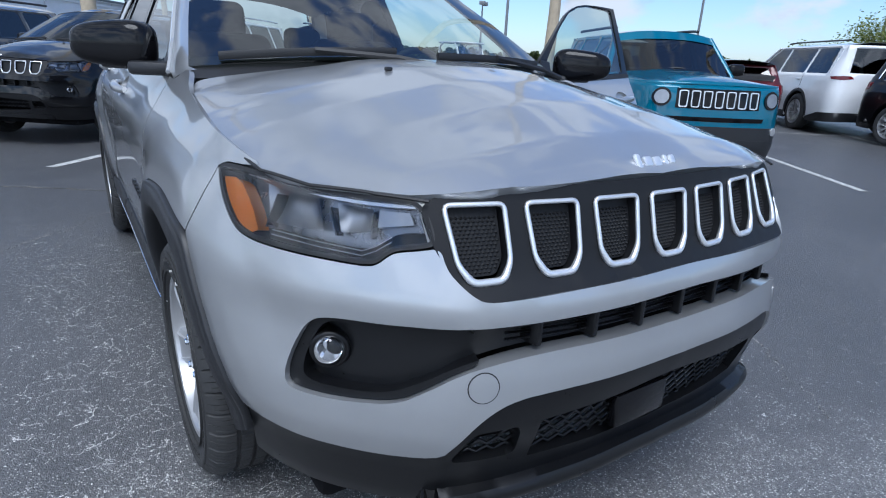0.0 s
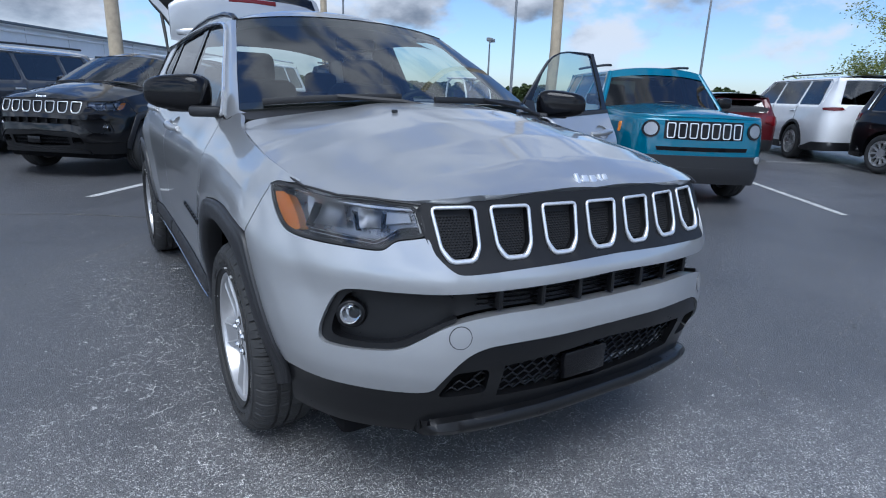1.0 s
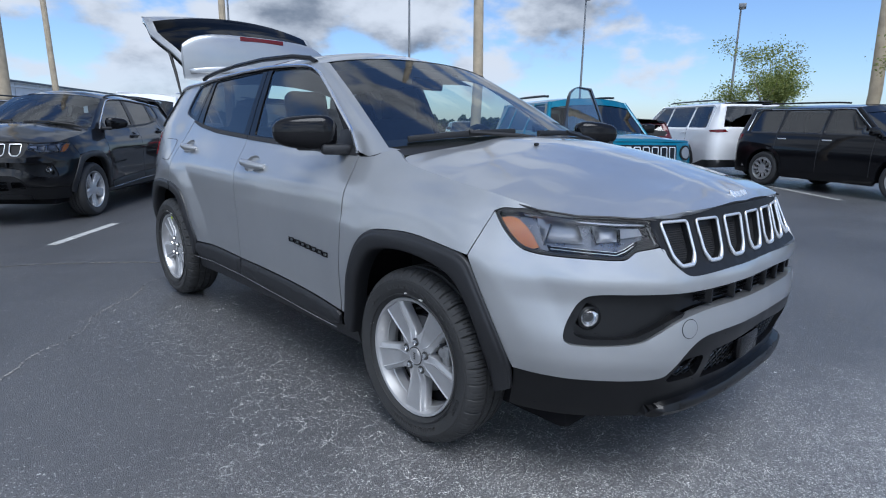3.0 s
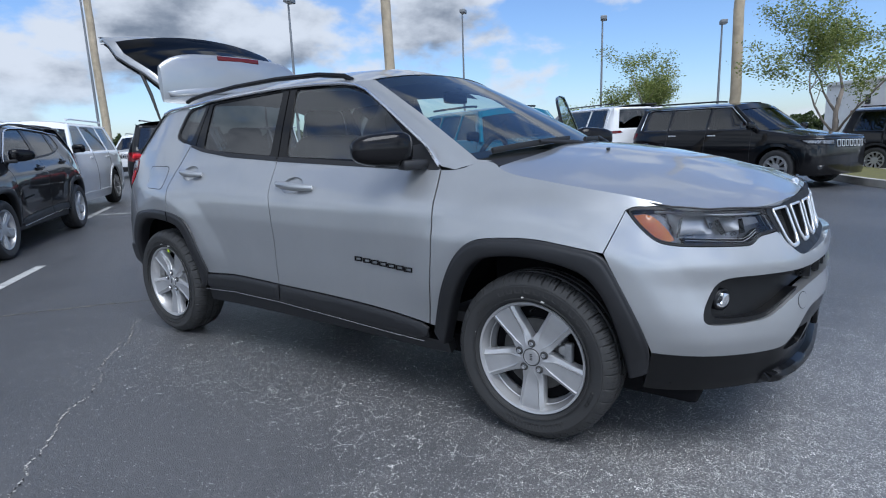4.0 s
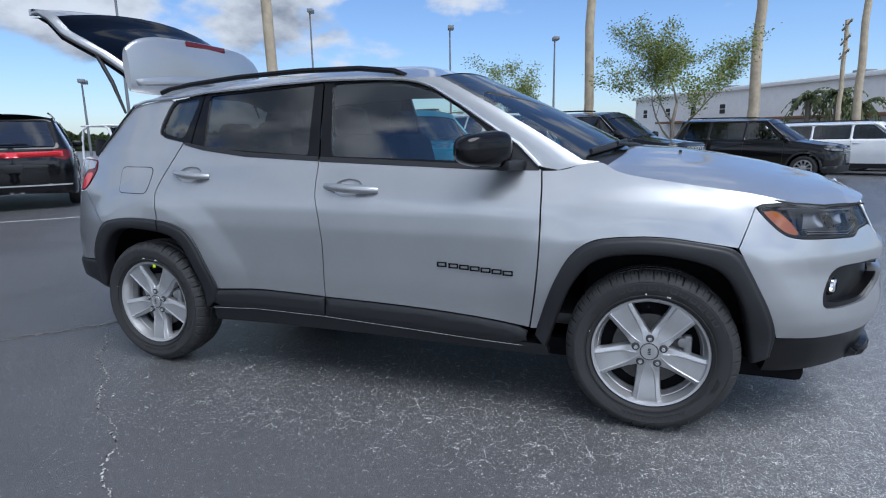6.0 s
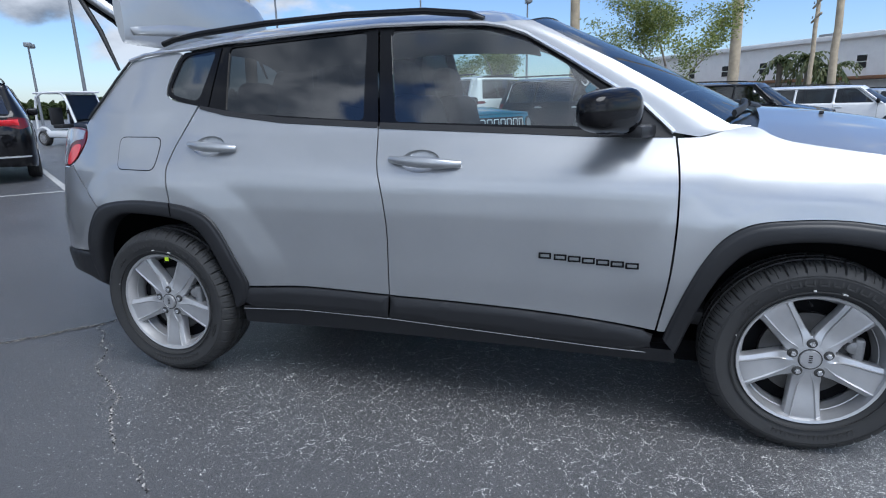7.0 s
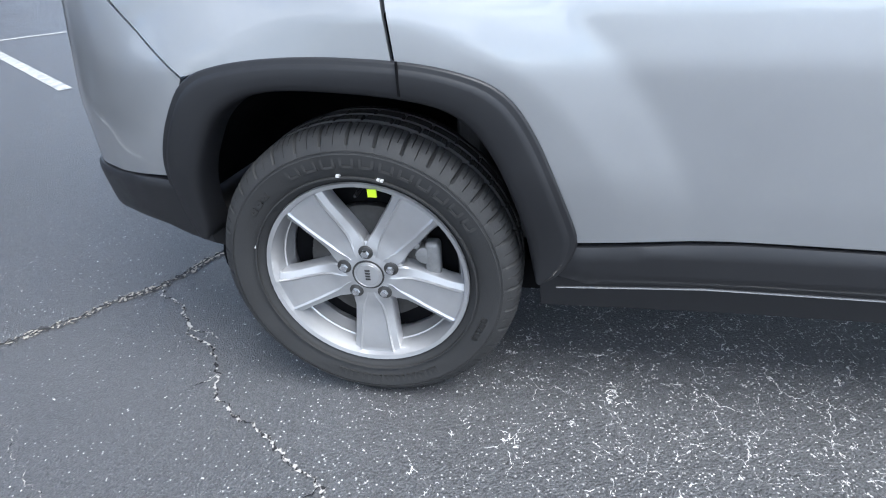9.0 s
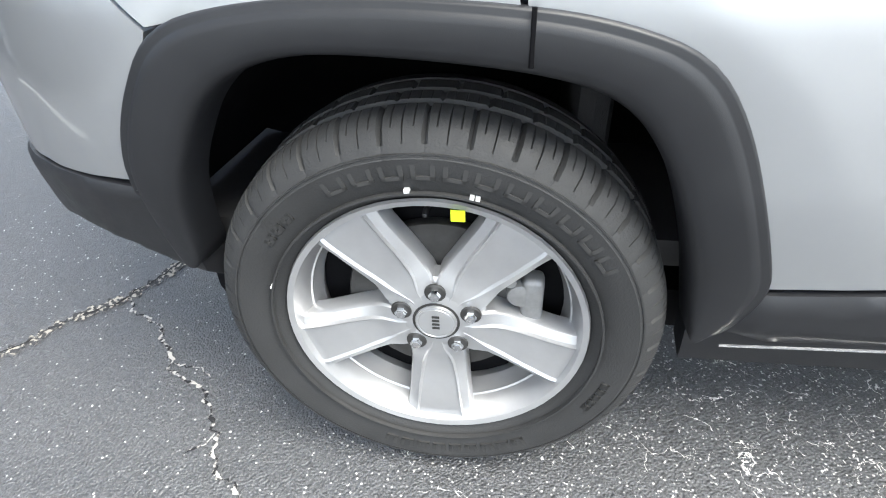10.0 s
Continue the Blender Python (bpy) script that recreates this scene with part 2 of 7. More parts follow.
def tube(points, radius, seg=8, closed=False, flat=1.0, caps=True):
    """A pipe along points; radius one number or one for each point. flat squeezes it upright."""
    p = np.array(points, float)
    n = len(p)
    rad = np.broadcast_to(np.asarray(radius, float), (n,))
    if closed:
        t = np.roll(p, -1, 0) - np.roll(p, 1, 0)
    else:
        t = np.gradient(p, axis=0)
    t /= np.linalg.norm(t, axis=1)[:, None] + 1e-12
    up = np.array((0, 0, 1.0)) if abs(t[:, 2]).mean() < 0.8 else np.array((0, 1.0, 0))
    verts, faces = [], []
    for i in range(n):
        a = np.cross(t[i], up)
        a /= np.linalg.norm(a) + 1e-12
        b = np.cross(a, t[i])
        for k in range(seg):
            w = 2 * math.pi * k / seg
            verts.append(p[i] + rad[i] * (math.cos(w) * a + flat * math.sin(w) * b))
    for i in range(n if closed else n - 1):
        j = (i + 1) % n
        for k in range(seg):
            q = (k + 1) % seg
            faces.append((i * seg + k, i * seg + q, j * seg + q, j * seg + k))
    if not closed and caps:
        faces.append(tuple(range(seg))[::-1])
        faces.append(tuple(range((n - 1) * seg, n * seg)))
    return verts, faces


def tube_part(name, points, radius, mat, parent, label="", seg=8, closed=False, flat=1.0):
    v, f = tube(points, radius, seg, closed, flat)
    return mesh_object(name, v, f, mat, parent, label, sharp=50)


def lathe(profile, seg=48):
    """Turns (radius, along) pairs about the x axis."""
    verts, faces = [], []
    n = len(profile)
    for k in range(seg):
        a = 2 * math.pi * k / seg
        for r, x in profile:
            verts.append((x, r * math.cos(a), r * math.sin(a)))
    for k in range(seg):
        q = (k + 1) % seg
        for i in range(n - 1):
            faces.append((k * n + i, k * n + i + 1, q * n + i + 1, q * n + i))
    return verts, faces


def fillet(points, r, n=5):
    """Rounds each corner of a closed outline by an arc that starts r from it."""
    p = [np.array(q[:2], float) for q in points]
    out = []
    for i, b in enumerate(p):
        a, c = p[i - 1], p[(i + 1) % len(p)]
        la, lc = np.linalg.norm(a - b), np.linalg.norm(c - b)
        s, e = b + (a - b) * min(r / la, .45), b + (c - b) * min(r / lc, .45)
        for t in np.linspace(0, 1, n):
            q = s * (1 - t) ** 2 + 2 * b * t * (1 - t) + e * t * t
            out.append((float(q[0]), float(q[1])))
    return out


def chaikin(points, rounds=2):
    """Rounds a closed outline; a point with a third value of 1 stays sharp."""
    pts = [(p[0], p[1], len(p) > 2) for p in points]
    for _ in range(rounds):
        out = []
        n = len(pts)
        for i in range(n):
            a, b, c = pts[i - 1], pts[i], pts[(i + 1) % n]
            if b[2]:
                out.append(b)
            else:
                out.append((b[0] * .75 + a[0] * .25, b[1] * .75 + a[1] * .25, False))
                out.append((b[0] * .75 + c[0] * .25, b[1] * .75 + c[1] * .25, False))
        pts = out
    return [(p[0], p[1]) for p in pts]


def resample(points, step, closed=True):
    out = []
    n = len(points)
    for i in range(n if closed else n - 1):
        a, b = points[i], points[(i + 1) % n]
        k = max(1, int(math.ceil(math.hypot(b[0] - a[0], b[1] - a[1]) / step)))
        out += [(a[0] + (b[0] - a[0]) * j / k, a[1] + (b[1] - a[1]) * j / k) for j in range(k)]
    if not closed:
        out.append(points[-1][:2])
    return out


def inside(px, py, poly):
    c = np.zeros(len(px), bool)
    x0, y0 = poly[-1]
    for x1, y1 in poly:
        k = (y1 > py) != (y0 > py)
        if y1 != y0:
            c ^= k & (px < (x0 - x1) * (py - y1) / (y0 - y1) + x1)
        x0, y0 = x1, y1
    return c


def near_edge(px, py, poly, d):
    m = np.zeros(len(px), bool)
    q = np.array(poly)
    for x, y in q:
        m |= (px - x) ** 2 + (py - y) ** 2 < d * d
    return m


def sheet(outline, fn, step=0.03, holes=(), thick=0.012, flip=False, skew=1.0, both=False, mid=None):
    """Fills an outline in (u, v) with a fine net, lays it on the surface fn(u, v, out), and turns its rim inwards by thick.
    both: adds the mirror image in x."""
    from mathutils.geometry import delaunay_2d_cdt
    rim = resample(outline, step)
    rims = [rim] + [resample(h, step) for h in holes]
    u0, v0 = np.min(rim, 0)
    u1, v1 = np.max(rim, 0)
    gu, gv = np.meshgrid(np.arange(u0 + step / 2, u1, step), np.arange(v0 + step / 2, v1, step * .9), indexing="ij")
    gu = gu + (np.arange(gu.shape[1]) % 2) * step * .5
    gu, gv = gu.ravel(), gv.ravel()
    ok = inside(gu, gv, rim)
    for h in rims[1:]:
        ok &= ~inside(gu, gv, h)
    gu, gv = gu[ok], gv[ok]
    ok = ~np.logical_or.reduce([near_edge(gu, gv, r, step * .55) for r in rims])
    pts = [p for r in rims for p in r] + list(zip(gu[ok], gv[ok]))
    edges, k = [], 0
    for r in rims:
        edges += [(k + i, k + (i + 1) % len(r)) for i in range(len(r))]
        k += len(r)
    vs, _, tris, *_ = delaunay_2d_cdt([Vector(p) for p in pts], edges, [], 0, 1e-6)
    vs = np.array([(v.x, v.y) for v in vs])
    tris = np.array([tuple(t) for t in tris if len(t) == 3])
    c = vs[tris].mean(1)
    keep = inside(c[:, 0], c[:, 1], rim)
    for h in rims[1:]:
        keep &= ~inside(c[:, 0], c[:, 1], h)
    tris = tris[keep]
    # all turned one way round
    a, b, d = vs[tris[:, 0]], vs[tris[:, 1]], vs[tris[:, 2]]
    turn = (b[:, 0] - a[:, 0]) * (d[:, 1] - a[:, 1]) - (b[:, 1] - a[:, 1]) * (d[:, 0] - a[:, 0])
    tris[turn < 0] = tris[turn < 0][:, ::-1]
    top = fn(vs[:, 0], vs[:, 1], 0.0)
    verts, faces = [tuple(v) for v in top], [tuple(t) for t in tris]
    if thick:
        e = {}
        for t in tris:
            for i in range(3):
                q = (t[i], t[(i + 1) % 3])
                e[q] = 1
        border = [q for q in e if (q[1], q[0]) not in e]
        if mid is not None:
            border = [q for q in border if not (abs(vs[q[0], 0] - mid) < 1e-5 and abs(vs[q[1], 0] - mid) < 1e-5)]
        eps = 1e-3
        used = sorted({i for q in border for i in q})
        uu, vv = vs[used, 0], vs[used, 1]
        du = fn(uu + eps, vv, 0.0) - fn(uu - eps, vv, 0.0)
        dv = fn(uu, vv + eps, 0.0) - fn(uu, vv - eps, 0.0)
        nn = np.cross(du, dv)
        nn /= np.linalg.norm(nn, axis=1)[:, None] + 1e-12
        if flip:
            nn = -nn
        k0 = len(verts)
        at = {i: j for j, i in enumerate(used)}
        verts += [tuple(top[i]) for i in used] + [tuple(top[i] - thick * nn[at[i]]) for i in used]
        m = len(used)
        for a, b in border:
            faces.append((k0 + at[b], k0 + at[a], k0 + m + at[a], k0 + m + at[b]))
    if flip:
        faces = [f[::-1] for f in faces]
    if both:
        n = len(verts)
        faces += [tuple(n + i for i in f[::-1]) for f in faces]
        verts += [(-v[0], v[1], v[2]) for v in verts]
    return verts, faces


def mirrored(v, f):
    return [(-a[0], a[1], a[2]) for a in v], [q[::-1] for q in f]


def weld(ob, dist=0.0005):
    bm = bmesh.new()
    bm.from_mesh(ob.data)
    bmesh.ops.remove_doubles(bm, verts=bm.verts[:], dist=dist)
    bm.to_mesh(ob.data)
    bm.free()
    return ob


def bridge(edge, crown, bow=None, n=24, thick=0.0):
    """A sheet between an edge line on the right (x < 0) and its mirror image; crown lifts it, bow moves it along y, in the middle."""
    verts, faces = [], []
    k = len(edge)
    for j, (x, y, z) in enumerate(edge):
        c = crown[j] if hasattr(crown, "__len__") else crown
        b = 0 if bow is None else bow[j] if hasattr(bow, "__len__") else bow
        for i in range(n + 1):
            w = 1 - 2 * i / n
            verts.append((x * w, y + b * (1 - w * w), z + c * (1 - abs(w) ** 2.4)))
    for j in range(k - 1):
        for i in range(n):
            a = j * (n + 1) + i
            faces.append((a, a + 1, a + n + 2, a + n + 1))
    return verts, faces


# ---- body surfaces: a plan line round one half, and how far each height lies inside it ----
def smooth_line(points, n=24):
    p = np.array([points[0]] + list(points) + [points[-1]], float)
    p[0], p[-1] = 2 * p[1] - p[2], 2 * p[-2] - p[-3]
    out = []
    for i in range(1, len(p) - 2):
        t = np.linspace(0, 1, n, endpoint=False)[:, None]
        a, b, c, d = p[i - 1], p[i], p[i + 1], p[i + 2]
        out.append(.5 * (2 * b + (c - a) * t + (2 * a - 5 * b + 4 * c - d) * t * t + (3 * b - a - 3 * c + d) * t ** 3))
    return np.vstack(out + [p[-2:-1]])


class Shell:
    def __init__(self, plan, rings):
        self.line = smooth_line(plan)
        self.len = np.r_[0, np.cumsum(np.hypot(*np.diff(self.line, axis=0).T))]
        knot = np.r_[self.len[::24][:len(plan) - 1], self.len[-1]]
        tan = np.gradient(self.line, self.len, axis=0)
        tan[0], tan[-1] = (-1, 0), (1, 0)
        self.tan = tan / np.linalg.norm(tan, axis=1)[:, None]
        zs = np.linspace(.15, 1.95, 361)
        kern = np.exp(-np.linspace(-2, 2, 9) ** 2)
        kern /= kern.sum()
        tabs, pos = [], []
        for k, v in rings:
            d = np.interp(zs, v[::2], v[1::2])
            tabs.append(np.convolve(np.pad(d, 4, mode="edge"), kern, "valid"))
            pos.append(np.interp(k, range(len(plan)), knot))
        self.tabs, self.pos, self.end = np.array(tabs), np.array(pos), self.len[-1]
        self.arches = []
        y = self.line[:, 1]
        self.lo = int(np.argmax(self.line[:, 0] < self.line[:, 0].min() * .55))
        self.hi = len(y) - int(np.argmax(self.line[::-1, 0] < self.line[:, 0].min() * .55))

    def wrap(self, s, z, out=0.0):
        s, z = np.asarray(s, float), np.asarray(z, float)
        x, y = np.interp(s, self.len, self.line[:, 0]), np.interp(s, self.len, self.line[:, 1])
        tx, ty = np.interp(s, self.len, self.tan[:, 0]), np.interp(s, self.len, self.tan[:, 1])
        k = np.clip(np.searchsorted(self.pos, s, "right") - 1, 0, len(self.pos) - 2)
        f = np.clip((s - self.pos[k]) / (self.pos[k + 1] - self.pos[k]), 0, 1)
        f = f * f * (3 - 2 * f)
        q = np.clip((z - .15) / 1.8 * 360, 0, 359.999)
        i = q.astype(int)
        r = q - i
        a = self.tabs[k, i] * (1 - r) + self.tabs[k, i + 1] * r
        b = self.tabs[k + 1, i] * (1 - r) + self.tabs[k + 1, i + 1] * r
        d = a * (1 - f) + b * f - out
        # the body swells round each wheel arch, with an edge where the swelling ends
        for yc, r0, r1, swell in self.arches:
            rad = np.hypot(y - yc, z - .345)
            k2 = np.clip((r1 - rad) / (r1 - r0), 0, 1)
            d = d - swell * k2 * np.clip((z - .40) / .2, 0, 1)
        n = np.hypot(tx, ty)
        return np.stack([x + d * ty / n, y - d * tx / n, z], -1)

    def F(self, x, z, *keep):
        """A point on the front, by x and height."""
        m = np.argmax(self.line[:, 0] <= self.line[:, 0].min() * .93)
        return (float(np.interp(-x, -self.line[:m, 0], self.len[:m])), z, *keep)

    def S(self, y, z, *keep):
        """A point on the side, by y and height."""
        return (float(np.interp(y, self.line[self.lo:self.hi, 1], self.len[self.lo:self.hi])), z, *keep)

    def at(self, y, z, out=0.0):
        return self.wrap(self.S(y, z)[0], z, out)

    def surf(self, lift=0.0):
        return lambda u, v, o: self.wrap(u, v, lift + o)


def offset_outline(poly, d):
    """Moves a closed outline inwards by d."""
    p = np.array([q[:2] for q in poly], float)
    area = np.sum(p[:, 0] * np.roll(p[:, 1], -1) - p[:, 1] * np.roll(p[:, 0], -1))
    e1, e2 = p - np.roll(p, 1, 0), np.roll(p, -1, 0) - p
    e1 /= np.linalg.norm(e1, axis=1)[:, None] + 1e-9
    e2 /= np.linalg.norm(e2, axis=1)[:, None] + 1e-9
    n = np.stack([-(e1 + e2)[:, 1], (e1 + e2)[:, 0]], 1)
    n /= np.linalg.norm(n, axis=1)[:, None] + 1e-9
    c = np.clip(np.sum(n * np.stack([-e1[:, 1], e1[:, 0]], 1), 1), .5, 1)
    return [tuple(q) for q in p + n * (d / c)[:, None] * (1 if area > 0 else -1)]


# ---- ground ----
def ground(x, y):
    """Height of the lot, which is level but for a slight fall beyond the grass island."""
    return -.022 * np.clip(np.hypot(x - 6, y + 6) - 0, 0, 20) * np.clip((x - 9) / 6, 0, 1) * np.clip((1 - y) / 4, 0, 1)


def asphalt():
    m = bpy.data.materials.new("worn_asphalt")
    m.use_nodes = True
    nt = m.node_tree
    b = nt.nodes["Principled BSDF"]
    tc = nt.nodes.new("ShaderNodeTexCoord")
    P = tc.outputs["Object"]

    def noise_tex(scale, detail=4, rough=.6, dist=0.0, vec=None):
        n = nt.nodes.new("ShaderNodeTexNoise")
        for k, v in (("Scale", scale), ("Detail", detail), ("Roughness", rough), ("Distortion", dist)):
            n.inputs[k].default_value = v
        nt.links.new(vec or P, n.inputs["Vector"])
        return n

    def rng(src, a, c, lo=0.0, hi=1.0):
        n = nt.nodes.new("ShaderNodeMapRange")
        n.inputs[1].default_value, n.inputs[2].default_value, n.inputs[3].default_value, n.inputs[4].default_value = a, c, lo, hi
        nt.links.new(src, n.inputs[0])
        return n.outputs[0]

    def op(kind, a, c):
        n = nt.nodes.new("ShaderNodeMath")
        n.operation = kind
        for i, v in enumerate((a, c)):
            if isinstance(v, (int, float)):
                n.inputs[i].default_value = v
            else:
                nt.links.new(v, n.inputs[i])
        return n.outputs[0]

    def blend(fac, c1, c2):
        n = nt.nodes.new("ShaderNodeMixRGB")
        nt.links.new(fac, n.inputs[0])
        for i, v in ((1, c1), (2, c2)):
            if isinstance(v, tuple):
                n.inputs[i].default_value = (*v, 1)
            else:
                nt.links.new(v, n.inputs[i])
        return n.outputs[0]

    def voronoi(scale, vec, feature="F1"):
        n = nt.nodes.new("ShaderNodeTexVoronoi")
        n.feature = feature
        n.inputs["Scale"].default_value = scale
        nt.links.new(vec, n.inputs["Vector"])
        return n

    def warp(vec, scale, amount):
        n = noise_tex(scale, 3, .6, vec=vec)
        mid = nt.nodes.new("ShaderNodeVectorMath")
        mid.operation = "SUBTRACT"
        mid.inputs[1].default_value = (.5, .5, .5)
        nt.links.new(n.outputs["Color"], mid.inputs[0])
        mul = nt.nodes.new("ShaderNodeVectorMath")
        mul.operation = "MULTIPLY_ADD"
        mul.inputs[1].default_value = (amount, amount, amount)
        nt.links.new(mid.outputs[0], mul.inputs[0])
        nt.links.new(vec, mul.inputs[2])
        return mul.outputs[0]

    sep = nt.nodes.new("ShaderNodeSeparateXYZ")
    nt.links.new(P, sep.inputs[0])
    X, Y = sep.outputs[0], sep.outputs[1]
    W = warp(warp(P, 6, .10), 34, .030)
    # worn through to pale stone along a band that crosses in front of the row, thinning out behind it
    drift = noise_tex(1.9, 6, .68).outputs[0]
    ramp = op("ADD", op("ADD", Y, op("MULTIPLY", X, .45)), .75)
    ramp = op("ADD", ramp, op("MULTIPLY", op("SUBTRACT", drift, .5), 1.5))
    near = rng(ramp, 1.7, -.25)
    pale = rng(ramp, .55, -.30)
    # pale hairs beside the row of doors
    beside = op("MULTIPLY", rng(op("ADD", Y, op("MULTIPLY", drift, 1.2)), 3.75, 2.6), rng(op("ADD", op("ABSOLUTE", op("ADD", X, .8), 0.0), op("MULTIPLY", drift, .9)), 1.45, .85))
    beside = op("MAXIMUM", beside, op("MULTIPLY", near, .45))
    # long broken cracks, short hairs and stone chips
    swell = rng(noise_tex(70, 2, .6).outputs[0], .38, .72, .08, 1.15)
    net = voronoi(9.5, W, "DISTANCE_TO_EDGE").outputs["Distance"]
    gate = rng(op("SUBTRACT", noise_tex(11, 3, .6).outputs[0], op("SUBTRACT", .685, op("MULTIPLY", beside, .20))), 0.0, .03)
    lines = op("MULTIPLY", op("LESS_THAN", net, op("MULTIPLY", swell, .011)), gate)
    net2 = voronoi(27, W, "DISTANCE_TO_EDGE").outputs["Distance"]
    gate2 = rng(op("SUBTRACT", noise_tex(38, 3, .65).outputs[0], op("SUBTRACT", .72, op("MULTIPLY", beside, .172))), 0.0, .02)
    hairs = op("MULTIPLY", op("LESS_THAN", net2, op("MULTIPLY", swell, .026)), gate2)
    spk = voronoi(210, P)
    sepc = nt.nodes.new("ShaderNodeSeparateColor")
    nt.links.new(spk.outputs["Color"], sepc.inputs[0])
    clump = rng(noise_tex(17, 4, .7).outputs[0], .36, .68)
    rate = op("ADD", .016, op("MULTIPLY", clump, op("ADD", op("MULTIPLY", beside, .17), op("MULTIPLY", pale, .60))))
    chance = op("GREATER_THAN", sepc.outputs[0], op("SUBTRACT", 1.0, rate))
    specks = op("MULTIPLY", chance, op("MULTIPLY", rng(spk.outputs["Distance"], .60, .35), rng(sepc.outputs[1], 0, 1, .35, 1.0)))
    chip = voronoi(120, W)
    sepk = nt.nodes.new("ShaderNodeSeparateColor")
    nt.links.new(chip.outputs["Color"], sepk.inputs[0])
    chips = op("MULTIPLY", op("GREATER_THAN", sepk.outputs[0], op("SUBTRACT", .996, op("MULTIPLY", op("MULTIPLY", beside, clump), .035))), op("LESS_THAN", chip.outputs["Distance"], .30))
    fine = noise_tex(320, 3, .7)
    tone = noise_tex(.45, 6, .6)
    base = blend(rng(tone.outputs[0], .3, .7), (.036, .037, .040), (.072, .073, .077))
    base = blend(op("MULTIPLY", rng(fine.outputs[0], .47, .68), .75), base, (.17, .17, .175))
    cell = nt.nodes.new("ShaderNodeVectorMath")
    cell.operation = "SCALE"
    nt.links.new(base, cell.inputs[0])
    nt.links.new(rng(sepc.outputs[2], 0, 1, .62, 1.45), cell.inputs["Scale"])
    base = cell.outputs[0]
    # open pits between the stones, and stones laid bare
    base = blend(op("MULTIPLY", rng(noise_tex(150, 2, .5).outputs[0], .42, .34), op("ADD", op("MULTIPLY", near, .65), .25)), base, (.008, .008, .009))
    base = blend(op("MULTIPLY", op("MULTIPLY", pale, rng(noise_tex(95, 3, .7).outputs[0], .40, .66)), .68), base, (.33, .32, .305))
    base = blend(op("MINIMUM", op("MAXIMUM", op("MAXIMUM", specks, chips), op("MAXIMUM", hairs, lines)), 1.0), base, (.80, .79, .76))
    nt.links.new(base, b.inputs["Base Color"])
    nt.links.new(rng(tone.outputs[0], .3, .7, .30, .44), b.inputs["Roughness"])
    b.inputs["Specular IOR Level"].default_value = 1.0
    bp = nt.nodes.new("ShaderNodeBump")
    bp.inputs["Strength"].default_value, bp.inputs["Distance"].default_value = .65, .008
    nt.links.new(op("ADD", op("MULTIPLY", fine.outputs[0], .7), op("MULTIPLY", spk.outputs["Distance"], -.9)), bp.inputs["Height"])
    nt.links.new(bp.outputs[0], b.inputs["Normal"])
    return m


ASPHALT = asphalt()
LINE = material("worn_white_line_paint", (0.40, 0.40, 0.385), rough=0.7, var=0.5, scale=14, bump=0.3, bump_scale=200)


def broken_crack(name, scale, lo, hi, dark, pale):
    """Pale filling that shows in dots and dashes, dark between them."""
    m = material(name, pale, rough=0.9)
    nt = m.node_tree
    tc, n, r, mx = (nt.nodes.new("ShaderNode" + k) for k in ("TexCoord", "TexNoise", "MapRange", "MixRGB"))
    nt.links.new(tc.outputs["Object"], n.inputs["Vector"])
    n.inputs["Scale"].default_value, n.inputs["Detail"].default_value = scale, 3
    r.inputs[1].default_value, r.inputs[2].default_value = lo, hi
    nt.links.new(n.outputs[0], r.inputs[0])
    nt.links.new(r.outputs[0], mx.inputs[0])
    mx.inputs[1].default_value, mx.inputs[2].default_value = (*dark, 1), (*pale, 1)
    nt.links.new(mx.outputs[0], nt.nodes["Principled BSDF"].inputs["Base Color"])
    return m


BROKEN = broken_crack("broken_crack_filling", 85, .44, .56, (.016, .016, .018), (.50, .48, .45))
GRIT = broken_crack("dry_grass_and_grit", 95, .50, .58, (.045, .045, .047), (.40, .37, .32))
DIRT = material("dark_crack", (0.012, 0.011, 0.010), rough=0.95, var=0.4, scale=20)
CONCRETE = material("weathered_concrete", (0.40, 0.385, 0.36), rough=0.85, var=0.2, scale=2, bump=0.3, bump_scale=80)
GRASS = material("mown_grass", (0.13, 0.125, 0.040), rough=0.95, var=0.35, scale=6, bump=0.6, bump_scale=60)

rings = list(np.arange(0, 30, .6)) + list(np.geomspace(30, 2600, 40))
gv, gf = [(-1.5, -1.0, 0.0)], []
NA = 144
for r in rings[1:]:
    for k in range(NA):
        a = 2 * math.pi * k / NA
        x, y = -1.5 + r * math.sin(a), -1.0 + r * math.cos(a)
        gv.append((x, y, float(ground(x, y))))
for k in range(NA):
    gf.append((0, 1 + (k + 1) % NA, 1 + k))
for j in range(len(rings) - 2):
    for k in range(NA):
        a, b2 = 1 + j * NA + k, 1 + j * NA + (k + 1) % NA
        gf.append((a, b2, b2 + NA, a + NA))
tagged(mesh_object("ground", gv, gf, ASPHALT), "worn dark asphalt of a parking lot with pale stone chips", "ground", kind="structure")


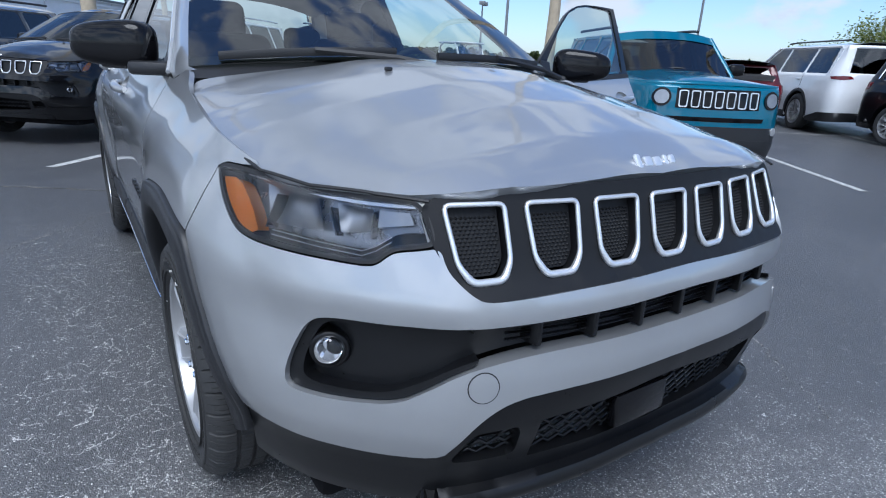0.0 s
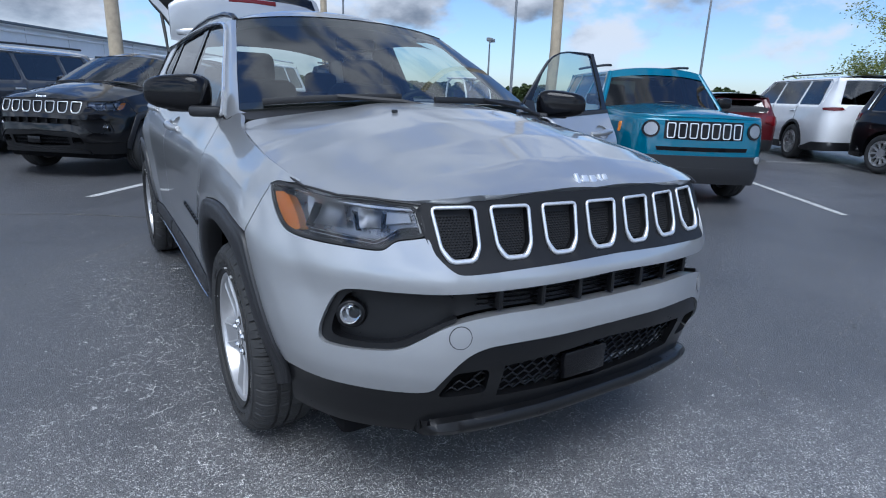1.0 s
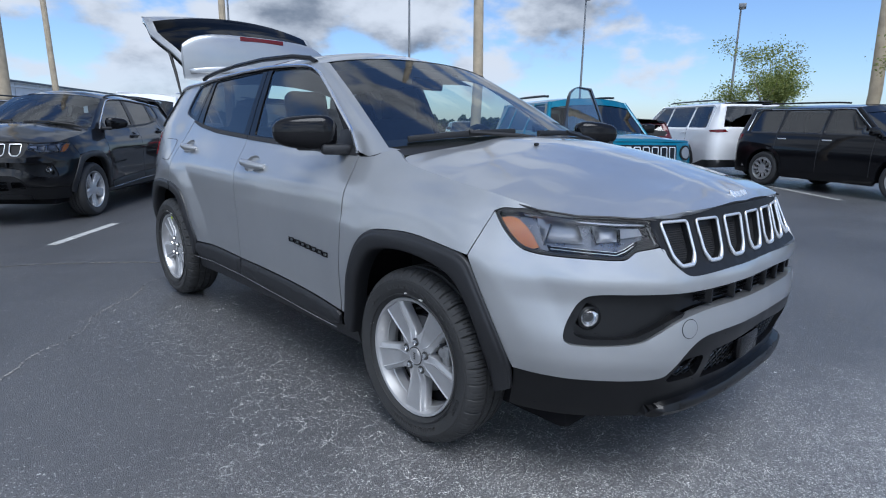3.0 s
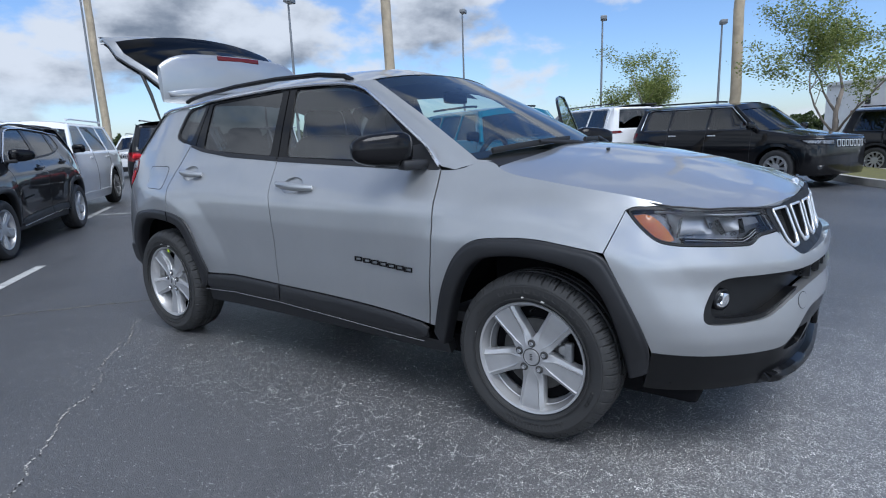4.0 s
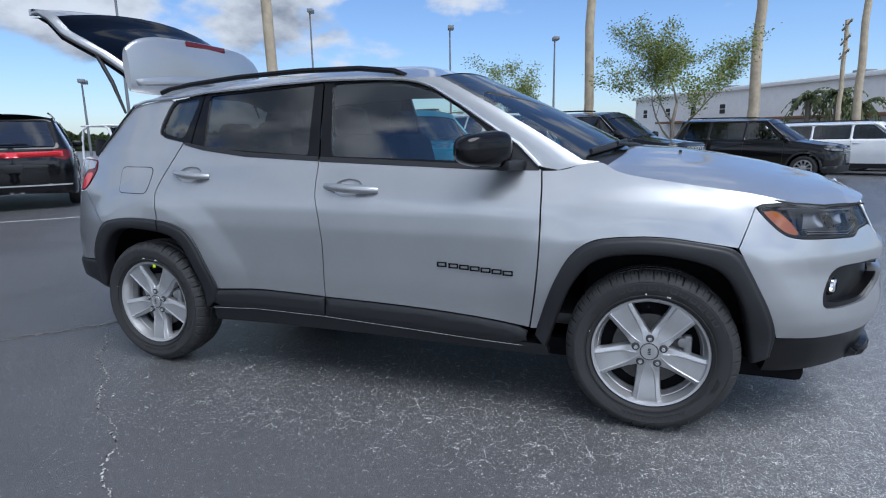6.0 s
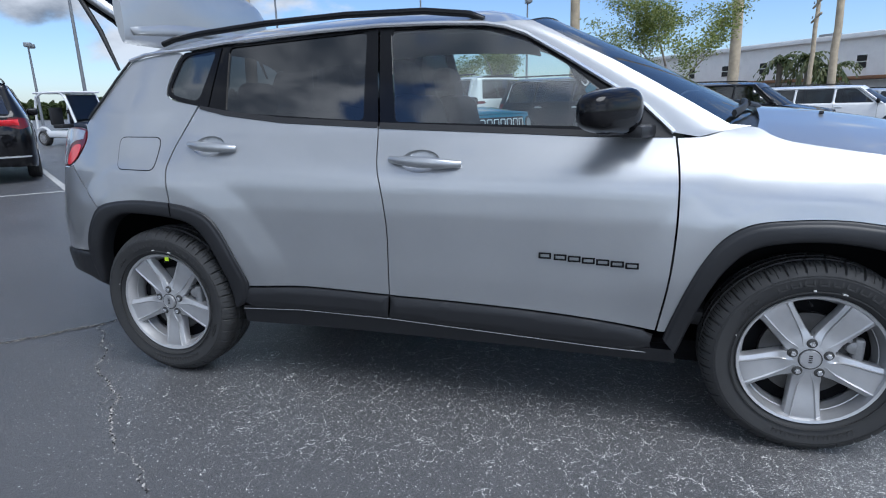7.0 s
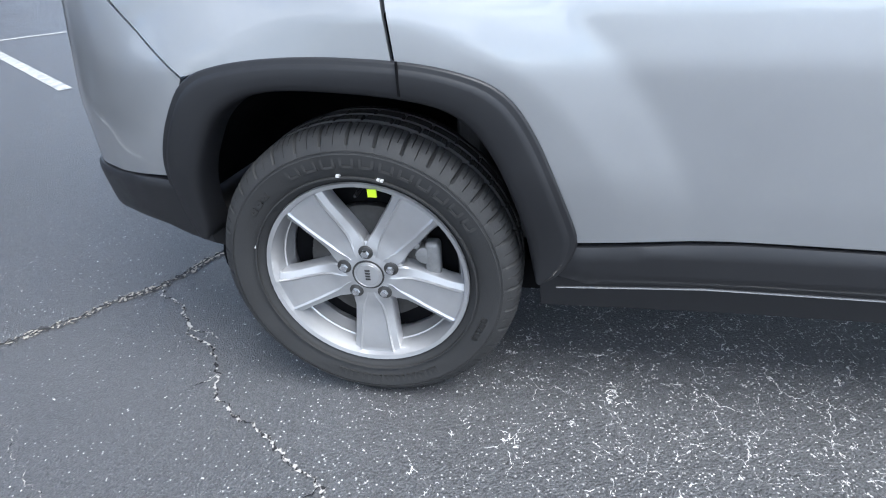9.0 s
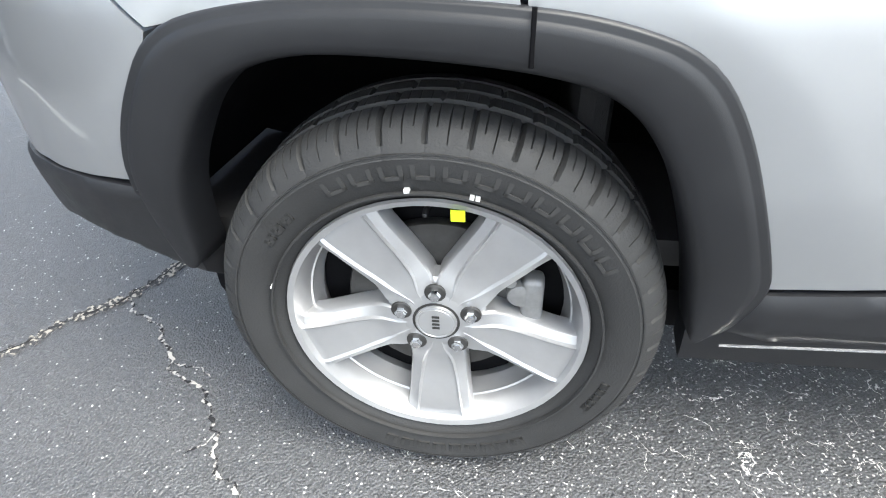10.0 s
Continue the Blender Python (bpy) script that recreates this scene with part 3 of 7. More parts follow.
def strip(name, pts, width, mat, label, category, lift=.004, jag=0.0, seed=1, taper=False, step=.015):
    """A flat band on the ground along points."""
    rnd = random.Random(seed)
    p = np.array(pts, float)
    fine = []
    for i in range(len(p) - 1):
        n = max(1, int(np.hypot(*(p[i + 1] - p[i])) / (step if jag else .5)))
        fine += [p[i] + (p[i + 1] - p[i]) * j / n for j in range(n)]
    fine = np.array(fine + [p[-1]])
    t = np.gradient(fine, axis=0)
    t /= np.linalg.norm(t, axis=1)[:, None]
    nrm = np.stack([-t[:, 1], t[:, 0]], 1)
    if jag:
        walk_off = 0
        for i in range(len(fine)):
            walk_off = .7 * walk_off + rnd.uniform(-jag, jag)
            fine[i] += nrm[i] * walk_off
    v, f = [], []
    for i, (x, y) in enumerate(fine):
        w = width * (rnd.uniform(.15, 1.6) if jag else 1) / 2 * (min(1, .2 + 3 * min(i, len(fine) - 1 - i) / len(fine)) if taper else 1)
        for s in (-1, 1):
            q = (x + nrm[i, 0] * w * s, y + nrm[i, 1] * w * s)
            v.append((*q, float(ground(*q)) + lift))
    for i in range(len(fine) - 1):
        f.append((2 * i, 2 * i + 1, 2 * i + 3, 2 * i + 2))
    ob = mesh_object(name, v, [q[::-1] for q in f], mat)
    me = ob.data
    if me.polygons and me.polygons[0].normal.z < 0:
        me.flip_normals()
    return tagged(ob, label, category, kind="structure")


STALL = "faded white painted stall line on dark asphalt"
for name, p, q in (("stall_line_1", (-1.24, 5.07), (-.42, 6.06)), ("stall_line_6", (.85, 8.85), (2.95, 11.75)), ("stall_line_2", (1.95, 5.95), (6.9, 13.1)), ("stall_line_3", (6.24, 1.0), (8.7, 4.15)), ("stall_line_4", (10.0, .9), (16.3, 7.2)), ("stall_line_5", (9.6, 8.2), (13.0, 12.5)),
                   ("cross_line", (1.3, 11.2), (4.75, 8.0)), ("cross_line_2", (11.2, 5.2), (16.5, 1.4))):
    strip(name, [p, q], .10, LINE, STALL, "road marking")

# cracks in the asphalt
CR = "pale jagged crack running through dark asphalt"
C1 = [(-.50, 3.50), (-.545, 3.46), (-.60, 3.36), (-.66, 3.32), (-.725, 3.265), (-.75, 3.20), (-.79, 3.165), (-.83, 3.13), (-.87, 3.09), (-.92, 3.07), (-.965, 3.035), (-1.01, 2.94), (-1.05, 2.88), (-1.10, 2.80), (-1.16, 2.69), (-1.24, 2.65), (-1.30, 2.59), (-1.38, 2.51), (-1.43, 2.45), (-1.49, 2.37),
      (-1.53, 2.23), (-1.60, 2.17), (-1.66, 2.07), (-1.74, 2.02), (-1.85, 1.92), (-1.91, 1.82), (-1.96, 1.75), (-2.08, 1.61), (-2.15, 1.50), (-2.24, 1.38), (-2.5, 1.15), (-2.6, .9)]
strip("crack_1", C1, .0080, BROKEN, CR, "crack", jag=.0075, seed=3, step=.008)
strip("crack_1_branch", [(-.87, 3.09), (-.90, 3.11), (-.93, 3.13)], .0045, BROKEN, CR, "crack", jag=.006, seed=13, step=.008, lift=.0045)
strip("crack_1_branch_2", [(-1.16, 2.69), (-1.20, 2.72), (-1.26, 2.73)], .0045, BROKEN, CR, "crack", jag=.006, seed=14, step=.008, lift=.0045)
strip("crack_1_branch_3", [(-.70, 3.28), (-.71, 3.22), (-.73, 3.17)], .0040, BROKEN, CR, "crack", jag=.006, seed=15, step=.008, lift=.0045)
strip("crack_5", [(-1.05, 3.62), (-1.12, 3.50), (-1.20, 3.42), (-1.26, 3.30), (-1.37, 3.21), (-1.45, 3.08)], .0020, BROKEN, CR, "crack", jag=.009, seed=16, step=.008)
C2 = [(.3, 3.2), (-.1, 3.33), (-.30, 3.43), (-.50, 3.51), (-.60, 3.62), (-.72, 3.70), (-.84, 3.82), (-1.0, 3.92), (-1.2, 4.08), (-1.5, 4.25), (-2.2, 4.5), (-3.2, 4.8), (-4.5, 5.0)]
strip("crack_2", C2, .005, DIRT, "dark crack with dry grass running through asphalt", "crack", jag=.006, seed=5, step=.012)
strip("crack_2_edge", C2[1:11], .030, GRIT, "dry grass and grit along a dark crack", "crack", lift=.0025, jag=.006, seed=6, step=.008)
strip("crack_3", [(1.1, -.9), (1.5, -.4), (1.6, .1), (2.1, .4), (2.3, .9), (2.9, 1.2), (3.3, 1.9)], .005, BROKEN, CR, "crack", jag=.02, seed=7)
strip("crack_4", [(1.4, -1.5), (2.0, -1.2), (2.2, -.7), (2.9, -.6), (3.5, -.1), (4.4, .0)], .005, BROKEN, CR, "crack", jag=.02, seed=8)


# ---- wheels ----
def five_spokes(fine):
    """Five flat-topped spokes with sloping edge bands, the hub plate and the stepped outer ring; x points into the car."""
    v, f = lathe([(.198, -.020), (.205, -.036), (.207, -.050), (.213, -.055), (.216, -.067), (.225, -.072), (.2305, -.0765), (.2325, -.070)], 80 if fine else 40)
    q, g = lathe([(0, -.079), (.034, -.079), (.052, -.0775), (.066, -.073), (.080, -.066), (.082, -.040)], 60 if fine else 24)
    f += [tuple(len(v) + t for t in e) for e in g]
    v += q
    st = [.040, .06, .075, .084, .10, .12, .14, .16, .18, .195, .207, .217, .2245, .228]
    rise = [.078, .0785, .078, .0772, .0775, .079, .082, .085, .0875, .089, .090, .0895, .088, .084]
    full = np.interp(st, [.040, .06, .075, .084, .10, .14, .18, .205, .222, .228], [.027, .042, .046, .0465, .047, .0505, .054, .058, .064, .070])
    flat = np.interp(st, [.040, .06, .084, .10, .14, .18, .205, .228], [.006, .010, .021, .0255, .032, .0365, .040, .042])
    for k in range(5):
        a = radians(-90 + 72 * k)
        b0 = len(v)
        for r, h, w, p in zip(st, rise, full, flat):
            soft = min(1, max(.15, (r - .05) / .05))
            cut = p + (w - p) * .10
            row = [(-w * .985, h - .048), (-w, h - .014 * soft - .004), (-w + .003, h - .012 * soft), (-cut, h - .0065 * soft), (-p, h), (-p + .0045 * soft, h - .0034 * soft), (0, h - .0046 * soft), (p - .0045 * soft, h - .0034 * soft), (p, h), (cut, h - .0065 * soft), (w - .003, h - .012 * soft), (w, h - .014 * soft - .004), (w * .985, h - .048)]
            for t, x in row:
                v.append((-x, r * math.cos(a) - t * math.sin(a), r * math.sin(a) + t * math.cos(a)))
        n = len(row)
        for i in range(len(st) - 1):
            for j in range(n - 1):
                f.append((b0 + i * n + j, b0 + (i + 1) * n + j, b0 + (i + 1) * n + j + 1, b0 + i * n + j + 1))
        f.append(tuple(b0 + (len(st) - 1) * n + j for j in range(n)))
    return v, f


def ring_points(r, n, a0=0.0):
    return [(r * math.cos(a0 + 2 * math.pi * i / n), r * math.sin(a0 + 2 * math.pi * i / n)) for i in range(n)]


def arc_block(r0, r1, a0, a1, x0, x1, n=4):
    """A raised block on a sidewall between two radii and two angles (degrees)."""
    v, f = [], []
    for i in range(n + 1):
        a = radians(a0 + (a1 - a0) * i / n)
        for r, x in ((r0, x0), (r1, x0), (r1, x1), (r0, x1)):
            v.append((x, r * math.cos(a), r * math.sin(a)))
    for i in range(n):
        for k in range(4):
            q = (k + 1) % 4
            f.append((4 * i + k, 4 * i + q, 4 * i + 4 + q, 4 * i + 4 + k))
    f += [(3, 2, 1, 0), (4 * n, 4 * n + 1, 4 * n + 2, 4 * n + 3)]
    return v, f


WHEEL_MESHES = {}


def wheel(parent, place, side, fine=True, style="five", R=0.345, rr=0.231, turn=0.0, dark_rim=False):
    """A wheel with its tyre; side -1 faces -x, 1 faces +x."""
    key = (fine, style, R, rr, dark_rim)
    if key not in WHEEL_MESHES:
        made = []
        w = .112
        prof = [(rr - .012, -.07), (rr + .004, -.092), (rr + .03, -.108), (rr + .055, -w), ((R + rr) / 2 + .012, -w - .002), (R - .028, -w + .006), (R - .012, -w + .020),
                (R - .004, -w + .036), (R - .001, -w + .05), (R - .001, -.046), (R - .009, -.043), (R - .009, -.036), (R, -.033), (R, -.005), (R - .009, -.003), (R - .009, .004),
                (R, .006), (R, .034), (R - .009, .037), (R - .009, .044), (R - .002, .047), (R - .008, w - .03), (R - .03, w - .006), ((R + rr) / 2, w), (rr, .09)]
        if fine:
            # 36 shoulder blocks, each with a deep groove at its edge and three thin cuts
            pitch = [(0, 2), (.75, 0), (2.3, 0), (2.5, 1), (2.7, 0), (4.8, 0), (5.0, 1.5), (5.2, 0), (7.3, 0), (7.5, 1), (7.7, 0), (9.25, 0)]
            turns = [(10 * b + a, c) for b in range(36) for a, c in pitch]
            n = len(prof)
            v, f = [], []
            for a, c in turns:
                for i, (r, x) in enumerate(prof):
                    ang = radians(a + (2.4 if 12 <= i <= 13 else 5.1 if 16 <= i <= 17 else 0))
                    cut = 0.0
                    if c == 2:
                        cut = {5: .002, 6: .007, 7: .008, 8: .008, 9: .008, 12: .005, 13: .005, 16: .005, 17: .005}.get(i, 0)
                    elif c:
                        cut = {6: .004 * (c > 1), 7: .005, 8: .005, 12: .003}.get(i, 0)
                    v.append((x + (cut * .7 if i in (5, 6) else 0), (r - cut) * math.cos(ang), (r - cut) * math.sin(ang)))
            seg = len(turns)
            for k in range(seg):
                q = (k + 1) % seg
                f += [(k * n + i, k * n + i + 1, q * n + i + 1, q * n + i) for i in range(n - 1)]
        else:
            v, f = lathe(prof, 40)
        made.append(("tyre", v, f, RUBBER, 28, "", 0))
        v, f = lathe([(rr + .003, -.094), (rr + .001, -.099), (rr - .008, -.096), (rr - .014, -.075), (rr - .022, -.05), (rr - .028, .0), (rr - .02, .08), (rr, .09)], 64 if fine else 32)
        made.append(("rim_barrel", v, f, ALLOY, 40, "", 0))
        if style == "five":
            v, f = five_spokes(fine)
        else:
            holes = []
            for k in range(10):
                a = radians(18 + 36 * k)
                shape = [(.085, -.008), (.085, .008), (.19, .038), (.205, .03), (.205, -.03), (.19, -.038)]
                holes.append([(r * math.cos(a) - t * math.sin(a), r * math.sin(a) + t * math.cos(a)) for r, t in shape])
            v, f = sheet(ring_points(rr - .002, 40), lambda u, w2, o: np.stack([-(np.interp(np.hypot(u, w2), [0, .06, .1, .2, .23], [.0, 0, -.01, .012, .008]) + o), u, w2], -1), step=.03, holes=holes, thick=.03)
        if style != "five":
            v = [(a - .078, b, c) for a, b, c in v]
            f = [q[::-1] for q in f]
        made.append(("rim", v, f, GLOSS_BLACK if dark_rim else ALLOY, 30, "five-spoke silver alloy rim" if style == "five" else "multi-spoke alloy rim", 0))
        v, f = lathe([(.02, -.030), (.15, -.030), (.152, -.026), (.15, -.01), (.02, -.01)], 40)
        made.append(("brake_disc", v, f, STEEL, 40, "", 0))
        v, f = lathe([(.0, -.004), (rr - .03, -.004), (rr - .03, .02)], 32)
        made.append(("inner_shield", v, f, DARK, 40, "", 0))
        if fine:
            v, f = lathe([(0, -.0838), (.0275, -.0836), (.0285, -.0822), (.0295, -.0836), (.032, -.0832), (.033, -.081), (.033, -.076)], 32)
            made.append(("centre_cap", v, f, ALLOY, 40, "satin silver centre cap with a plain emblem", 0))
            v, f = lathe([(0, -.014), (.0035, -.012), (.0045, .0), (.0045, .03)], 12)
            made.append(("valve_stem", [(x - .052, y + .012, z + .186) for x, y, z in v], f, SEAL, 40, "", 0))
            v, f = [], []
            for k in range(4):
                bz = -.012 + .0075 * k
                b0 = len(v)
                v += [(-.0842, x, z) for x, z in ((-.006, bz), (.006, bz), (.006, bz + .005), (-.006, bz + .005))]
                f.append((b0, b0 + 1, b0 + 2, b0 + 3))
            made.append(("cap_emblem", v, f, STEEL, 40, "", 0))
            for k in range(5):
                a = radians(90 + 72 * k)
                v, f = lathe([(0, -.090), (.0075, -.090), (.0095, -.087), (.0105, -.07)], 6)
                made.append(("lug_nut", [(x, y + .057 * math.cos(a), z + .057 * math.sin(a)) for x, y, z in v], f, CHROME, 30, "", 0))
            # flat dark discs that draw the shade of the lug recesses
            for k in range(5):
                a = radians(90 + 72 * k)
                v, f = lathe([(0, -.0795), (.0150, -.0795), (.0165, -.0785), (.0170, -.076)], 20)
                made.append(("lug_shade_disc", [(x, y + .057 * math.cos(a), z + .057 * math.sin(a)) for x, y, z in v], f, STEEL, 30, "", 0))
            v, f = lathe([(.0335, -.0795), (.0375, -.0795), (.038, -.076)], 32)
            made.append(("cap_gap", v, f, STEEL, 40, "", 0))
            bm = cylinder(.021, .021, .05, (-.036, -.128, .045), Matrix.Rotation(radians(90), 4, "Y"), 16, bevel=.004)
            box(.036, .034, .095, (-.044, -.146, .030), .010, seg=3, bm=bm)
            box(.045, .055, .022, (-.034, -.125, -.008), .008, seg=2, bm=bm)
            cylinder(.009, .009, .06, (-.036, -.112, .075), Matrix.Rotation(radians(90), 4, "Y"), 10, bm=bm)
            me = bpy.data.meshes.new("caliper")
            bm.to_mesh(me)
            bm.free()
            made.append(("brake_caliper", [tuple(q.co) for q in me.vertices], [tuple(p.vertices) for p in me.polygons], CAST, 40, "", 0))
            bpy.data.meshes.remove(me)
            v, f = [], []
            # raised sidewall lettering as plain blocks
            spans = [(150 - 8.2 * i, 150 - 8.2 * i - 6.2) for i in range(11)] + [(48 - 5 * i, 48 - 5 * i - 3.6) for i in range(3)] + [(290 - 6 * i, 290 - 6 * i - 4.4) for i in range(9)] + [(210 - 3 * i, 210 - 3 * i - 2) for i in range(5)]
            for i, (a0, a1) in enumerate(spans):
                big = i < 11 or 14 <= i < 23
                r0, r1 = (rr + .040, rr + .066) if big else (rr + .04, rr + .053)
                for q0, q1, s0, s1 in ((r0, r0 + .005, a0, a1), (r1 - .005, r1, a0, a1), (r0, r1, a0, a0 - 1.2), (r0, r1, a1 + 1.2, a1)):
                    q, g = arc_block(q0, q1, s0, s1, -w + .004, -w - .0008, 2)
                    b0 = len(v)
                    v += q
                    f += [tuple(b0 + t for t in e) for e in g]
            made.append(("sidewall_lettering", v, f, RAISED, 40, "", 0))
            v, f = [], []
            for r0, r1 in ((rr + .018, rr + .021), (R - .045, R - .042), (rr + .074, rr + .0765)):
                for i in range(24):
                    q, g = arc_block(r0, r1, i * 15, i * 15 + 15, -w + .006, -w - .0012, 3)
                    b0 = len(v)
                    v += q
                    f += [tuple(b0 + t for t in e) for e in g]
            made.append(("sidewall_rib", v, f, RUBBER, 40, "", 0))
            v, f = [], []
            for a0, a1, r0, r1 in ((105.6, 104.3, rr + .020, rr + .0245), (103.9, 102.6, rr + .020, rr + .0245), (85.2, 83.6, rr + .020, rr + .0255), (18, 17.2, rr + .02, rr + .0235)):
                q, g = arc_block(r0, r1, a0, a1, -w + .01, -w - .001, 1)
                b0 = len(v)
                v += q
                f += [tuple(b0 + t for t in e) for e in g]
            made.append(("chalk_mark", v, f, MARK, 40, "", 0))
        WHEEL_MESHES[key] = []
        for name, v, f, mat, sharp, label, _ in made:
            me = bpy.data.meshes.new(name)
            me.from_pydata([tuple(map(float, q)) for q in v], [], [tuple(map(int, q)) for q in f])
            me.polygons.foreach_set("use_smooth", [True] * len(me.polygons))
            me.set_sharp_from_angle(angle=radians(sharp))
            me.materials.append(mat)
            WHEEL_MESHES[key].append((name, me, label))
    parts = WHEEL_MESHES[key]
    hub = new("wheel", parts[0][1])
    hub.parent = parent
    m = Matrix.Translation(place) @ Matrix.Rotation(radians(turn), 4, "Z")
    if side > 0:
        m = m @ Matrix.Rotation(math.pi, 4, "Z")
    hub.matrix_local = m
    tagged(hub, "black road tyre on an alloy wheel")
    for name, me, label in parts[1:]:
        o = new(name, me)
        o.parent = hub
        if label:
            tagged(o, label)
        if name in ("sidewall_lettering", "chalk_mark"):
            tagged(o, kind="stuff")
    return hub


# ---- the compact SUV ----
PLAN = [(0, -.955), (-.25, -.945), (-.5, -.893), (-.63, -.80), (-.74, -.68), (-.80, -.585), (-.85, -.46), (-.875, -.33), (-.885, -.1), (-.885, .4),
        (-.882, 1.0), (-.88, 2.0), (-.878, 2.5), (-.862, 2.8), (-.83, 3.05), (-.77, 3.25), (-.66, 3.39), (-.45, 3.46), (0, 3.49)]
RINGS = [  # knot of the plan line, then heights and insets: front, corner, fender, doors, quarter, rear
    (0, (.20, .16, .26, .09, .30, .062, .34, .055, .40, .052, .47, .03, .52, .012, .56, .004, .62, 0, .655, .008, .70, .012, .76, .006, .80, .025, .86, .06, .94, .115, 1.0, .17, 1.6, .5)),
    (4, (.20, .13, .26, .075, .32, .05, .42, .028, .47, .008, .50, 0, .56, .002, .62, .012, .69, .022, .76, .018, .80, .03, .85, .045, .94, .075, 1.0, .11, 1.6, .4)),
    (7.6, (.2, .08, .30, .05, .45, .03, .55, .015, .68, .003, .80, .005, .90, .03, .957, .05, 1.02, .085, 1.08, .115, 1.12, .135, 1.6, .34)),
    (9.6, (.2, .055, .28, .030, .37, .022, .46, .020, .55, .013, .667, .009, .785, .003, .805, .002, .90, .008, .94, .018, .98, .041, 1.02, .068, 1.06, .095, 1.10, .120, 1.145, .137, 1.30, .2, 1.52, .297, 1.6, .34)),
    (12, (.2, .055, .28, .030, .37, .022, .46, .020, .55, .013, .667, .009, .785, .003, .805, .002, .90, .007, .95, .017, 1.00, .040, 1.04, .063, 1.07, .081, 1.10, .100, 1.145, .123, 1.30, .19, 1.52, .297, 1.6, .34)),
    (13.2, (.2, .1, .28, .06, .36, .02, .55, 0, .68, 0, .80, .005, .95, .03, 1.10, .075, 1.2, .11, 1.3, .165, 1.52, .275, 1.6, .32)),
    (18, (.2, .12, .25, .1, .33, .03, .5, 0, .7, 0, .8, .03, 1.0, .06, 1.15, .09, 1.3, .14, 1.6, .3)),
]
SH = Shell(PLAN, RINGS)
SH.arches = [(0.0, .555, .68, .016), (2.636, .555, .68, .016)]
F, S = SH.F, SH.S
END = SH.end


def hood_height(x, y):
    c = np.interp(y, [-.90, -.83, -.80, -.7, -.5, -.3, -.1, .1, .3], [.925, .962, .983, 1.03, 1.086, 1.126, 1.155, 1.17, 1.178])
    drop = np.interp(y, [-.8, -.485, -.15, .155, .3], [.12, .119, .119, .10, .06])
    a = np.abs(x)
    edge = np.interp(y, [-.8, .2], [.17, .34])
    dome = .012 / (1 + np.exp((a - edge) / .035))
    # the front edge runs level over the grille and lamps
    lip = np.interp(a, [0, .228, .408, .553, .624, .72], [.002, .017, .025, .014, .004, .0])
    front = np.interp(a, [0, .228, .408, .553, .624, .712], [-.83, -.829, -.814, -.76, -.696, -.59])
    lip = lip * np.exp(-(np.maximum(y - front, 0) / .16) ** 2)
    return c - .006 + dome + lip - drop * np.minimum(a / .765, 1.1) ** 2.3


def hood_fn(u, v, o):
    return np.stack([u, v, hood_height(u, v) + o], -1)


FRONT_DOOR = [S(.476, 1.082), S(.463, .98), S(.461, .797), S(.473, .595), S(.503, .405, 1), S(.658, .427), S(.908, .446), S(1.196, .457), S(1.523, .463, 1), S(1.519, .60), S(1.514, .756), S(1.534, .90),
              S(1.562, .99), S(1.580, 1.128, 1), S(1.058, 1.108), S(.77, 1.097), S(.476, 1.088, 1)]
REAR_DOOR = [S(1.585, 1.134, 1), S(1.567, .99), S(1.539, .90), S(1.519, .756), S(1.524, .60), S(1.528, .464, 1), S(1.758, .471), S(1.917, .474), S(2.05, .466), S(2.20, .455, 1), S(2.22, .50), S(2.26, .60), S(2.30, .692), S(2.36, .752),
             S(2.43, .785), S(2.520, .806, 1), S(2.532, .905), S(2.545, .985), S(2.510, 1.104), S(2.447, 1.22, 1), S(2.303, 1.188), S(2.022, 1.156)]
GLASS_F = [S(.64, 1.118), S(1.515, 1.148), S(1.576, 1.508), S(1.30, 1.511), S(1.18, 1.496), S(1.02, 1.448), S(.866, 1.357), S(.76, 1.275), S(.655, 1.19)]
GLASS_R = [S(1.650, 1.154), S(2.305, 1.197), S(2.342, 1.474), S(1.682, 1.509)]
GLASS_Q = [S(2.455, 1.243), S(2.600, 1.275), S(2.622, 1.305), S(2.586, 1.445), S(2.405, 1.470)]
TRIM_F = [S(.484, 1.098, 1), S(.77, 1.101), S(1.058, 1.112), S(1.576, 1.134, 1), S(1.625, 1.520, 1), S(1.41, 1.518), S(1.18, 1.505), S(1.02, 1.461), S(.868, 1.371), S(.701, 1.265), S(.583, 1.190)]
TRIM_R = [S(1.585, 1.139, 1), S(2.022, 1.162), S(2.303, 1.194), S(2.395, 1.212, 1), S(2.375, 1.485, 1), S(1.912, 1.512), S(1.634, 1.520, 1)]
TRIM_Q = [S(2.402, 1.214, 1), S(2.45, 1.224), S(2.600, 1.256), S(2.640, 1.290), S(2.612, 1.42), S(2.585, 1.462, 1), S(2.382, 1.484, 1)]
